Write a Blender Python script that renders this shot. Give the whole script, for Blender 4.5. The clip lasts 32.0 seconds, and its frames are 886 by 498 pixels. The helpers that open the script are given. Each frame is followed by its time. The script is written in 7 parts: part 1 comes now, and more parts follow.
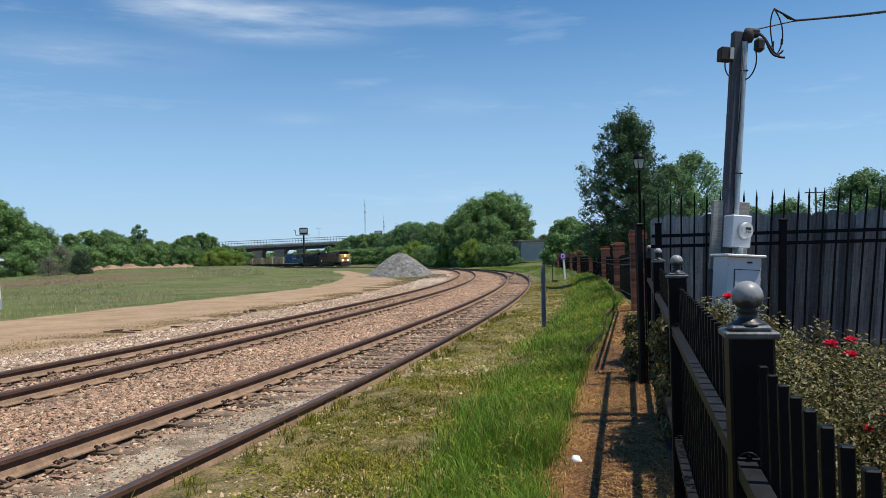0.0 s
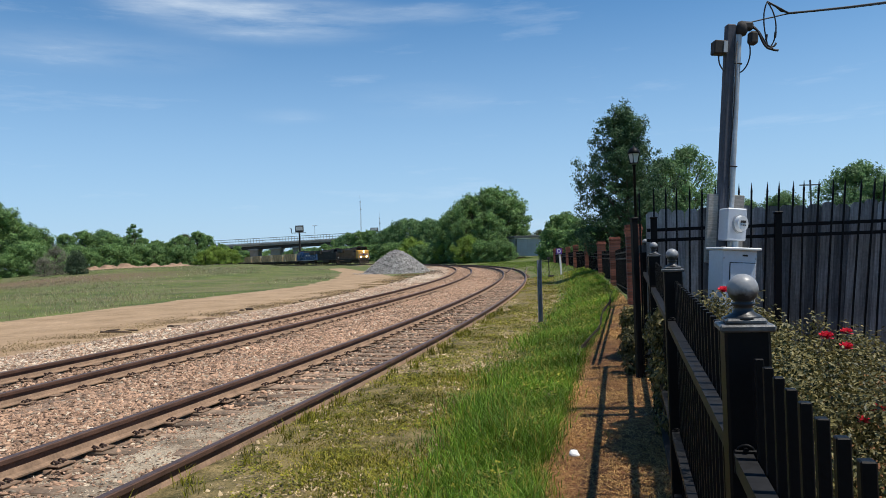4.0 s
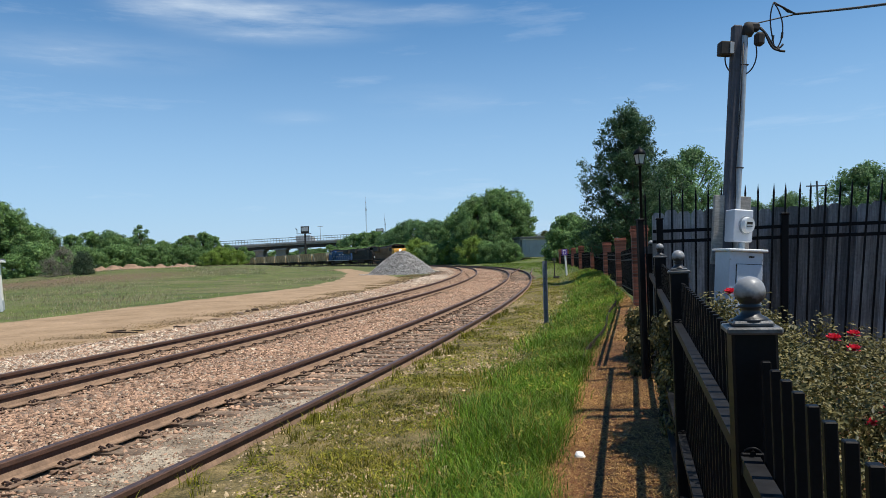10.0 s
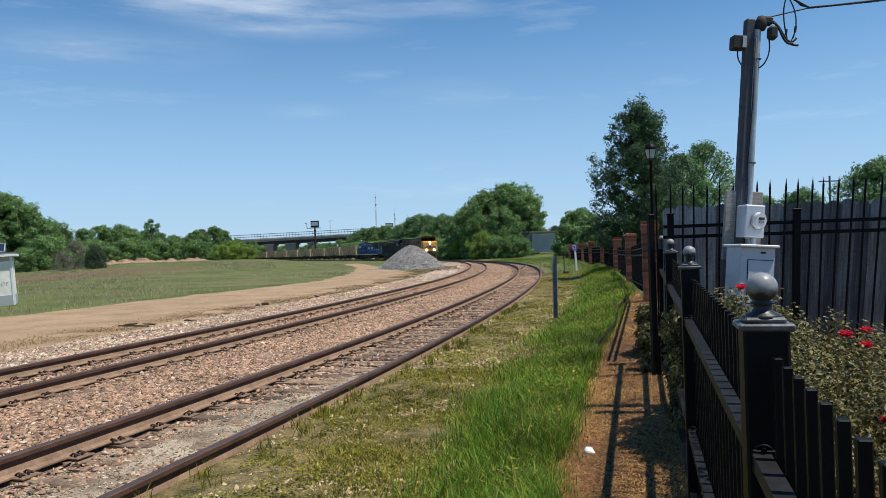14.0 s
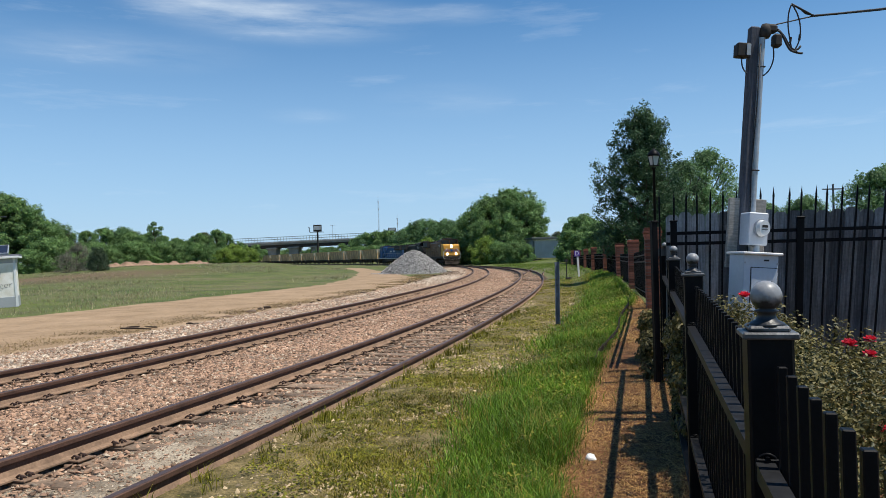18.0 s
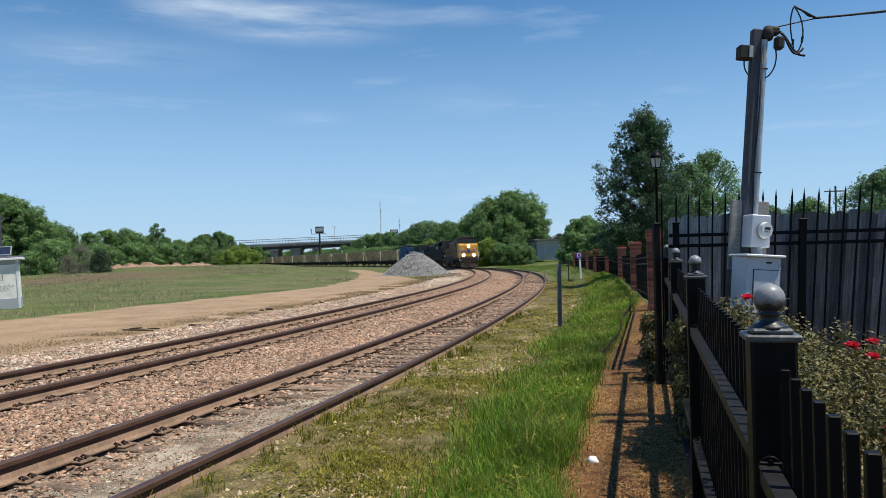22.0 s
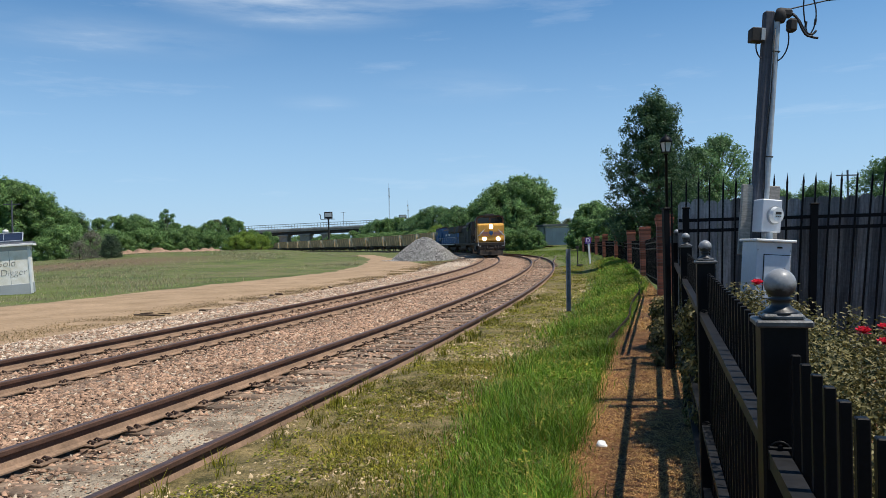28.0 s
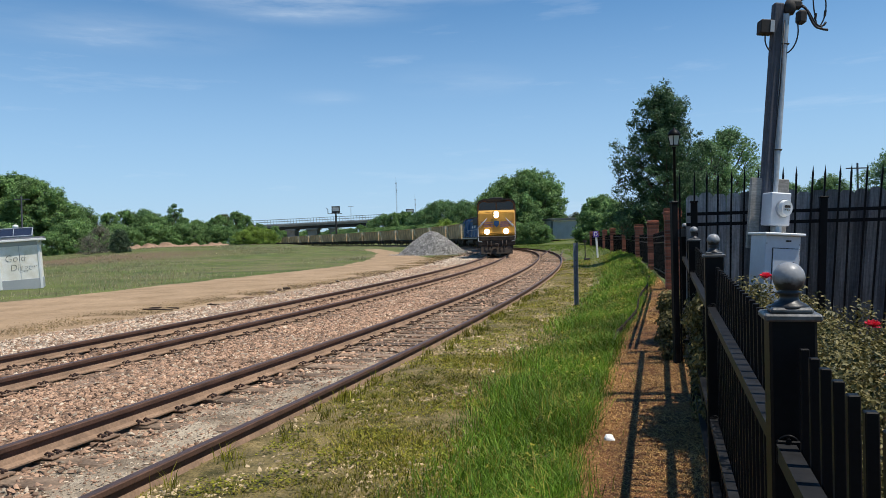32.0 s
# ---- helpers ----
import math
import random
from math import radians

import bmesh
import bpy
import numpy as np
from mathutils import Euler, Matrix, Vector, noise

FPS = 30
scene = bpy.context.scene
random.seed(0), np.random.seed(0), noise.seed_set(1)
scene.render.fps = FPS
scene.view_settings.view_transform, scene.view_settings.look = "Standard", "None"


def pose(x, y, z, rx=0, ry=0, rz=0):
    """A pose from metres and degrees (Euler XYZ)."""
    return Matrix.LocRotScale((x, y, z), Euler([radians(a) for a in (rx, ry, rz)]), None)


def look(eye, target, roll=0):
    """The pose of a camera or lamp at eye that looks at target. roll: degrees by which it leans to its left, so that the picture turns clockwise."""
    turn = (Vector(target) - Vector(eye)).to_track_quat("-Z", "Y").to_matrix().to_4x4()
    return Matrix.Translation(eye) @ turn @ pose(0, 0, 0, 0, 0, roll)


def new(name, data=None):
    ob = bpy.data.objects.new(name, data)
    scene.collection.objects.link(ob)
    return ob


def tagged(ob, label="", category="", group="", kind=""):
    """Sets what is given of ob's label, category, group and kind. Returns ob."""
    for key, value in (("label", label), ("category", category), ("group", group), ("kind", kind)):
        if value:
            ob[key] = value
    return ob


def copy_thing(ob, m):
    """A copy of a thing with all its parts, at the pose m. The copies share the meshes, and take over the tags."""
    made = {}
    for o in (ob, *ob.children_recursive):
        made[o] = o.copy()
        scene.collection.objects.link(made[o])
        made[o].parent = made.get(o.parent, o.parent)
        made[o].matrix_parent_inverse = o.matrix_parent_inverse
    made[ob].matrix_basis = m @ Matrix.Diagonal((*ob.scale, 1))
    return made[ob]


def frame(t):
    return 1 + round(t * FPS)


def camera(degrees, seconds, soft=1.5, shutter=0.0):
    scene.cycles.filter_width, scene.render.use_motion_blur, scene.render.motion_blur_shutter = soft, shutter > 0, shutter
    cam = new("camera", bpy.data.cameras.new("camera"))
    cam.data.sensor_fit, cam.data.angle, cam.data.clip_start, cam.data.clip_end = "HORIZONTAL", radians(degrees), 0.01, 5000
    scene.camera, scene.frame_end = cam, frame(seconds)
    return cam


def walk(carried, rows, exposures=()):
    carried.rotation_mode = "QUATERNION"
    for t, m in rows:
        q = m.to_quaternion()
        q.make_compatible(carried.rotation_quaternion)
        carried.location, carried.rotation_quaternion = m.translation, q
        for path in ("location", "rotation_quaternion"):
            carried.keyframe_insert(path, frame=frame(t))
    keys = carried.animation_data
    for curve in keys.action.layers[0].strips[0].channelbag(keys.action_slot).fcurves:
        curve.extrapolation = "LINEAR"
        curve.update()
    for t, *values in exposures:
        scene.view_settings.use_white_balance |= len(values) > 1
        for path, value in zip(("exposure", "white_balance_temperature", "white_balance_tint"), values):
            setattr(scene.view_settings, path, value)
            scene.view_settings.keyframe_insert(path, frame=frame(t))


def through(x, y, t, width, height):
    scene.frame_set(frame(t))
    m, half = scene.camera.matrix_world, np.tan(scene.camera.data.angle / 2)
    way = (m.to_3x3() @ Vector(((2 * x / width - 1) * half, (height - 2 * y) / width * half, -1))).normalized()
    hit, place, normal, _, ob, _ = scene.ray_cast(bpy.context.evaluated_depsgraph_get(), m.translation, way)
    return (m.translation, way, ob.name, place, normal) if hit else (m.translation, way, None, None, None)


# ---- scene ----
# z = 0 is the top of the rails; y runs ahead, x to the right


def eye(x, y, z, yaw, pitch, roll):
    return pose(x, y, z, 0, 0, yaw) @ pose(0, 0, 0, 90 + pitch) @ pose(0, 0, 0, 0, 0, -roll)


PATH = [
    (0, 0.006, 0.001, 1.504, -1.22, 0.82, 1.41),
    (0.5, 0.006, 0.001, 1.504, -1.18, 0.69, 1.76),
    (1, 0.006, 0.000, 1.504, -1.40, 0.86, 1.73),
    (1.5, 0.006, 0.000, 1.504, -1.20, 0.87, 1.82),
    (2, 0.006, 0.000, 1.504, -1.17, 0.78, 1.75),
    (2.5, 0.007, 0.000, 1.504, -1.29, 0.94, 1.73),
    (3, 0.007, 0.001, 1.504, -1.38, 0.66, 1.87),
    (3.5, 0.008, 0.002, 1.504, -1.54, 0.62, 2.01),
    (5.5, 0.008, 0.003, 1.504, -1.16, 0.10, 2.07),
    (6, 0.008, 0.003, 1.504, -0.99, 0.21, 2.00),
    (6.5, 0.008, 0.003, 1.505, -1.14, 0.38, 2.03),
    (7, 0.008, 0.002, 1.505, -1.15, 0.44, 2.07),
    (7.5, 0.008, 0.002, 1.506, -0.80, 0.56, 1.99),
    (8, 0.007, 0.001, 1.506, -1.00, 0.50, 1.90),
    (8.5, 0.007, 0.001, 1.506, -0.82, 0.54, 1.84),
    (9, 0.007, 0.002, 1.506, -0.77, 0.52, 1.75),
    (9.5, 0.006, 0.001, 1.507, -0.99, 0.47, 1.96),
    (10, 0.005, 0.000, 1.507, -1.10, 0.60, 1.98),
    (10.5, 0.005, 0.001, 1.507, -0.67, 0.67, 1.86),
    (11, 0.005, 0.001, 1.508, -0.50, 0.60, 1.72),
    (11.5, 0.004, 0.000, 1.507, -0.43, 0.41, 1.76),
    (12, 0.004, 0.001, 1.507, -0.50, 0.68, 1.83),
    (12.5, 0.005, 0.002, 1.507, -0.33, 0.59, 1.89),
    (13, 0.005, 0.002, 1.507, -0.34, 0.50, 1.99),
    (13.5, 0.004, 0.003, 1.507, -0.39, 0.41, 1.96),
    (14, 0.004, 0.003, 1.508, -0.33, 0.21, 1.82),
    (14.5, 0.003, 0.003, 1.509, -0.34, 0.22, 1.79),
    (16.5, 0.002, 0.002, 1.509, -0.43, 0.43, 1.73),
    (17, 0.001, 0.002, 1.510, -0.26, 0.60, 1.44),
    (17.5, 0.001, 0.002, 1.510, -0.20, 0.55, 1.28),
    (18, 0.000, 0.002, 1.510, -0.15, 0.61, 1.38),
    (18.5, 0.000, 0.001, 1.510, -0.07, 0.49, 1.43),
    (19, 0.000, 0.001, 1.511, 0.00, 0.62, 1.50),
    (19.5, 0.000, 0.000, 1.512, -0.19, 0.76, 1.51),
    (20, -0.000, -0.000, 1.512, -0.13, 0.92, 1.53),
    (20.5, -0.001, -0.000, 1.512, -0.05, 0.88, 1.48),
    (21, -0.001, -0.001, 1.512, -0.07, 0.80, 1.33),
    (21.5, -0.002, 0.000, 1.511, 0.01, 0.69, 1.37),
    (22, -0.002, 0.001, 1.511, 0.00, 0.76, 1.33),
    (22.5, -0.002, 0.001, 1.512, -0.13, 0.60, 1.49),
    (23, -0.002, 0.001, 1.512, -0.11, 0.69, 1.50),
    (23.5, -0.002, 0.001, 1.512, 0.01, 0.53, 1.39),
    (24, -0.002, 0.000, 1.512, 0.13, 0.35, 1.24),
    (24.5, -0.003, -0.000, 1.512, 0.37, 0.08, 1.29),
    (25, -0.004, -0.000, 1.512, 0.74, -0.04, 1.35),
    (25.5, -0.004, -0.000, 1.512, 0.85, -0.20, 1.39),
    (27.5, -0.004, 0.000, 1.512, 0.76, -0.35, 1.47),
    (28, -0.004, 0.000, 1.512, 0.72, -0.40, 1.40),
    (28.5, -0.004, 0.000, 1.512, 0.75, -0.50, 1.32),
    (29, -0.003, -0.000, 1.512, 0.75, -0.42, 1.35),
    (29.5, -0.004, -0.001, 1.513, 0.79, -0.62, 1.37),
    (30, -0.004, -0.001, 1.513, 0.77, -0.58, 1.61),
    (30.5, -0.004, -0.001, 1.513, 0.95, -0.65, 1.55),
    (31, -0.004, -0.001, 1.513, 1.22, -0.67, 1.44),
    (31.5, -0.005, -0.001, 1.513, 1.29, -0.86, 1.42),
    (32, -0.004, -0.001, 1.512, 1.31, -0.85, 1.51),
]
cam = camera(62.98, 32.0, 0.45)
walk(cam, [(r[0], eye(*r[1:])) for r in PATH], [(0, 0.08, 6450, 9), (32, 0.08, 6450, 9)])

# ---- light ----
SUN = Vector((0.385, -0.11, 0.91)).normalized()
SUN_EL, SUN_AZ = math.asin(SUN.z), math.atan2(SUN.x, SUN.y)
sun = new("sun", bpy.data.lights.new("sun", "SUN"))
sun.data.energy, sun.data.angle, sun.data.color = 5.0, radians(0.53), (1.0, 0.94, 0.85)
sun.matrix_world = look(SUN * 100, (0, 0, 0))


def make_world():
    w = bpy.data.worlds.new("world")
    scene.world = w
    w.use_nodes = True
    nt = w.node_tree
    N, L = nt.nodes, nt.links
    bg = N["Background"]
    sky = N.new("ShaderNodeTexSky")
    sky.sky_type, sky.sun_disc = "NISHITA", False
    sky.sun_elevation, sky.sun_rotation = SUN_EL, SUN_AZ
    sky.altitude, sky.air_density, sky.dust_density, sky.ozone_density = 0, 0.8, 0.0, 2.0
    # thin cirrus, drawn out in one direction
    tc = N.new("ShaderNodeTexCoord")
    mp = N.new("ShaderNodeMapping")
    mp.inputs["Location"].default_value = (0.31, 0.2, 0.07)
    mp.inputs["Rotation"].default_value = (0, radians(8), 0)
    mp.inputs["Scale"].default_value = (1.7, 1.7, 12)
    nz = N.new("ShaderNodeTexNoise")
    nz.inputs["Scale"].default_value, nz.inputs["Detail"].default_value, nz.inputs["Roughness"].default_value = 2.2, 7, 0.62
    ramp = N.new("ShaderNodeValToRGB")
    ramp.color_ramp.elements[0].position, ramp.color_ramp.elements[1].position = 0.585, 0.95
    mul = N.new("ShaderNodeMath")
    mul.operation = "MULTIPLY"
    mul.inputs[1].default_value = 0.3
    mix = N.new("ShaderNodeMix")
    mix.data_type = "RGBA"
    L.new(tc.outputs["Generated"], mp.inputs["Vector"])
    L.new(mp.outputs["Vector"], nz.inputs["Vector"])
    L.new(nz.outputs["Fac"], ramp.inputs["Fac"])
    L.new(ramp.outputs["Color"], mul.inputs[0])
    L.new(mul.outputs[0], mix.inputs["Factor"])
    hs = N.new("ShaderNodeHueSaturation")
    hs.inputs["Saturation"].default_value = 1.27
    hs.inputs["Hue"].default_value = 0.496
    L.new(sky.outputs["Color"], hs.inputs["Color"])
    # pale blue haze towards the horizon
    sep = N.new("ShaderNodeSeparateXYZ")
    L.new(tc.outputs["Generated"], sep.inputs[0])
    hz = N.new("ShaderNodeMapRange")
    hz.interpolation_type = "SMOOTHSTEP"
    hz.inputs["From Min"].default_value, hz.inputs["From Max"].default_value = 0.42, -0.05
    hz.inputs["To Min"].default_value, hz.inputs["To Max"].default_value = 0.0, 0.88
    L.new(sep.outputs["Z"], hz.inputs["Value"])
    haze = N.new("ShaderNodeMix")
    haze.data_type = "RGBA"
    haze.inputs["B"].default_value = (2.98, 4.5, 6.35, 1)
    L.new(hz.outputs["Result"], haze.inputs["Factor"])
    L.new(hs.outputs["Color"], haze.inputs["A"])
    L.new(haze.outputs["Result"], mix.inputs["A"])
    mix.inputs["B"].default_value = (7.5, 7.9, 8.4, 1)
    # a few long wisps high over the field
    last = mix.outputs["Result"]
    for d, sx, sz, amount in (((-0.20, 1.0, 0.335), 0.15, 0.026, 0.62), ((-0.30, 1.0, 0.355), 0.10, 0.016, 0.4), ((0.02, 1.0, 0.335), 0.06, 0.012, 0.35), ((-0.46, 1.0, 0.30), 0.15, 0.022, 0.22), ((0.01, 1.0, 0.215), 0.08, 0.02, 0.2), ((-0.18, 1.0, 0.2), 0.05, 0.01, 0.14)):
        dv = Vector(d).normalized()
        m2 = N.new("ShaderNodeMapping")
        m2.vector_type = "POINT"
        m2.inputs["Location"].default_value = (-dv.x / sx, -dv.y / 0.2, -dv.z / sz)
        m2.inputs["Scale"].default_value = (1 / sx, 5, 1 / sz)
        ln = N.new("ShaderNodeVectorMath")
        ln.operation = "LENGTH"
        L.new(tc.outputs["Generated"], m2.inputs["Vector"])
        L.new(m2.outputs["Vector"], ln.inputs[0])
        mr = N.new("ShaderNodeMapRange")
        mr.interpolation_type = "SMOOTHSTEP"
        mr.inputs["From Min"].default_value, mr.inputs["From Max"].default_value = 1.5, 0.0
        mr.inputs["To Min"].default_value, mr.inputs["To Max"].default_value = 0.0, 1.0
        L.new(ln.outputs["Value"], mr.inputs["Value"])
        ns = N.new("ShaderNodeMapRange")
        ns.inputs["From Min"].default_value, ns.inputs["From Max"].default_value = 0.36, 0.72
        ns.inputs["To Max"].default_value = amount
        L.new(nz.outputs["Fac"], ns.inputs["Value"])
        pr = N.new("ShaderNodeMath")
        pr.operation = "MULTIPLY"
        L.new(mr.outputs["Result"], pr.inputs[0])
        L.new(ns.outputs["Result"], pr.inputs[1])
        mw = N.new("ShaderNodeMix")
        mw.data_type = "RGBA"
        L.new(pr.outputs[0], mw.inputs["Factor"])
        L.new(last, mw.inputs["A"])
        mw.inputs["B"].default_value = (6.6, 7.2, 7.7, 1)
        last = mw.outputs["Result"]
    L.new(last, bg.inputs["Color"])
    bg.inputs["Strength"].default_value = 0.125


make_world()

random.seed(1)

# ---- materials ----


def mat(name, color, rough=0.8, metal=0.0, var=0.25, scale=3.0, bump=0.15, bscale=40.0, tint=None, spec=0.4, dist=0.01, random_per=""):
    """Base colour varied at two scales, with fine relief."""
    m = bpy.data.materials.new(name)
    m.use_nodes = True
    nt = m.node_tree
    N, L = nt.nodes, nt.links
    b = N["Principled BSDF"]
    tc = N.new("ShaderNodeTexCoord")
    n1, n2 = N.new("ShaderNodeTexNoise"), N.new("ShaderNodeTexNoise")
    n1.inputs["Scale"].default_value, n1.inputs["Detail"].default_value = scale, 5
    n2.inputs["Scale"].default_value, n2.inputs["Detail"].default_value = bscale, 4
    L.new(tc.outputs["Object"], n1.inputs["Vector"])
    L.new(tc.outputs["Object"], n2.inputs["Vector"])
    ramp = N.new("ShaderNodeValToRGB")
    c = Vector(color)
    t = Vector(tint) if tint else c * (1 + var)
    e = ramp.color_ramp.elements
    e[0].position, e[1].position = 0.3, 0.7
    e[0].color, e[1].color = (*(c * (1 - var)), 1), (*t, 1)
    L.new(n1.outputs["Fac"], ramp.inputs["Fac"])
    mix = N.new("ShaderNodeMix")
    mix.data_type, mix.blend_type = "RGBA", "MULTIPLY"
    mix.inputs["Factor"].default_value = 1.0
    r2 = N.new("ShaderNodeMapRange")
    r2.inputs["From Min"].default_value, r2.inputs["From Max"].default_value = 0.3, 0.7
    r2.inputs["To Min"].default_value, r2.inputs["To Max"].default_value = 1 - var * 0.7, 1 + var * 0.5
    L.new(n2.outputs["Fac"], r2.inputs["Value"])
    L.new(ramp.outputs["Color"], mix.inputs["A"])
    L.new(r2.outputs["Result"], mix.inputs["B"])
    last = mix.outputs["Result"]
    if random_per:
        src = N.new("ShaderNodeNewGeometry" if random_per == "island" else "ShaderNodeObjectInfo")
        r3 = N.new("ShaderNodeMapRange")
        r3.inputs["To Min"].default_value, r3.inputs["To Max"].default_value = 0.42, 1.55
        L.new(src.outputs["Random Per Island" if random_per == "island" else "Random"], r3.inputs["Value"])
        m3 = N.new("ShaderNodeMix")
        m3.data_type, m3.blend_type = "RGBA", "MULTIPLY"
        m3.inputs["Factor"].default_value = 1.0
        L.new(last, m3.inputs["A"])
        L.new(r3.outputs["Result"], m3.inputs["B"])
        last = m3.outputs["Result"]
    L.new(last, b.inputs["Base Color"])
    b.inputs["Roughness"].default_value, b.inputs["Metallic"].default_value = rough, metal
    b.inputs["Specular IOR Level"].default_value = spec
    if bump:
        bp = N.new("ShaderNodeBump")
        bp.inputs["Strength"].default_value, bp.inputs["Distance"].default_value = bump, dist
        L.new(n2.outputs["Fac"], bp.inputs["Height"])
        L.new(bp.outputs["Normal"], b.inputs["Normal"])
    return m


def leaf_mat(name, dark, light, through=0.35, rough=0.55):
    """Leaves that vary clump by clump and let some light through."""
    m = bpy.data.materials.new(name)
    m.use_nodes = True
    nt = m.node_tree
    N, L = nt.nodes, nt.links
    b = N["Principled BSDF"]
    g = N.new("ShaderNodeNewGeometry")
    ramp = N.new("ShaderNodeValToRGB")
    e = ramp.color_ramp.elements
    e[0].color, e[1].color = (*dark, 1), (*light, 1)
    L.new(g.outputs["Random Per Island"], ramp.inputs["Fac"])
    tc = N.new("ShaderNodeTexCoord")
    nz = N.new("ShaderNodeTexNoise")
    nz.inputs["Scale"].default_value = 0.7
    L.new(tc.outputs["Object"], nz.inputs["Vector"])
    r = N.new("ShaderNodeMapRange")
    r.inputs["From Min"].default_value, r.inputs["From Max"].default_value = 0.3, 0.7
    r.inputs["To Min"].default_value, r.inputs["To Max"].default_value = 0.58, 1.38
    L.new(nz.outputs["Fac"], r.inputs["Value"])
    mx = N.new("ShaderNodeMix")
    mx.data_type, mx.blend_type = "RGBA", "MULTIPLY"
    mx.inputs["Factor"].default_value = 1
    L.new(ramp.outputs["Color"], mx.inputs["A"])
    L.new(r.outputs["Result"], mx.inputs["B"])
    L.new(mx.outputs["Result"], b.inputs["Base Color"])
    b.inputs["Roughness"].default_value = rough
    b.inputs["Specular IOR Level"].default_value = 0.25
    tr = N.new("ShaderNodeBsdfTranslucent")
    L.new(mx.outputs["Result"], tr.inputs["Color"])
    ms = N.new("ShaderNodeMixShader")
    ms.inputs["Fac"].default_value = through
    L.new(b.outputs["BSDF"], ms.inputs[1])
    L.new(tr.outputs["BSDF"], ms.inputs[2])
    L.new(ms.outputs["Shader"], N["Material Output"].inputs["Surface"])
    return m


def glow_mat(name, color, strength):
    m = bpy.data.materials.new(name)
    m.use_nodes = True
    b = m.node_tree.nodes["Principled BSDF"]
    b.inputs["Base Color"].default_value = (*color, 1)
    b.inputs["Emission Color"].default_value = (*color, 1)
    b.inputs["Emission Strength"].default_value = strength
    return m


def glass_mat(name, color=(0.03, 0.04, 0.05)):
    m = bpy.data.materials.new(name)
    m.use_nodes = True
    b = m.node_tree.nodes["Principled BSDF"]
    b.inputs["Base Color"].default_value = (*color, 1)
    b.inputs["Roughness"].default_value = 0.08
    return m




def field_mat():
    """Rough pasture: green, dry brown and bare patches, drawn out sideways."""
    m = mat("field_pasture", (0.085, 0.122, 0.022), 0.95, var=0.4, scale=0.35, bump=0.9, bscale=6, tint=(0.135, 0.160, 0.038), dist=0.12)
    N, L = m.node_tree.nodes, m.node_tree.links
    b = N["Principled BSDF"]
    src = b.inputs["Base Color"].links[0].from_socket
    tc = N.new("ShaderNodeTexCoord")
    mp = N.new("ShaderNodeMapping")
    mp.inputs["Scale"].default_value = (0.11, 0.16, 1)
    nz = N.new("ShaderNodeTexNoise")
    nz.inputs["Scale"].default_value, nz.inputs["Detail"].default_value, nz.inputs["Roughness"].default_value = 1.0, 6, 0.65
    L.new(tc.outputs["Object"], mp.inputs["Vector"])
    L.new(mp.outputs["Vector"], nz.inputs["Vector"])
    r = N.new("ShaderNodeMapRange")
    r.inputs["From Min"].default_value, r.inputs["From Max"].default_value = 0.45, 0.70
    L.new(nz.outputs["Fac"], r.inputs["Value"])
    mx = N.new("ShaderNodeMix")
    mx.data_type = "RGBA"
    L.new(r.outputs["Result"], mx.inputs["Factor"])
    L.new(src, mx.inputs["A"])
    mx.inputs["B"].default_value = (0.172, 0.140, 0.072, 1)
    # bare reddish-brown earth at the foot of the wood
    mp2, ln, ma, r2, m2 = N.new("ShaderNodeMapping"), N.new("ShaderNodeVectorMath"), N.new("ShaderNodeMath"), N.new("ShaderNodeMapRange"), N.new("ShaderNodeMix")
    mp2.inputs["Location"].default_value, mp2.inputs["Scale"].default_value = (44 / 17, -86 / 20, 0), (1 / 17, 1 / 20, 0)
    ln.operation, ma.operation, ma.inputs[1].default_value = "LENGTH", "MULTIPLY_ADD", 1.6
    L.new(tc.outputs["Object"], mp2.inputs["Vector"])
    L.new(mp2.outputs["Vector"], ln.inputs[0])
    L.new(nz.outputs["Fac"], ma.inputs[0])
    L.new(ln.outputs["Value"], ma.inputs[2])
    r2.inputs["From Min"].default_value, r2.inputs["From Max"].default_value = 1.9, 1.25
    r2.inputs["To Max"].default_value = 0.8
    L.new(ma.outputs[0], r2.inputs["Value"])
    m2.data_type = "RGBA"
    m2.inputs["B"].default_value = (0.155, 0.092, 0.055, 1)
    L.new(r2.outputs["Result"], m2.inputs["Factor"])
    L.new(mx.outputs["Result"], m2.inputs["A"])
    L.new(m2.outputs["Result"], b.inputs["Base Color"])
    return m


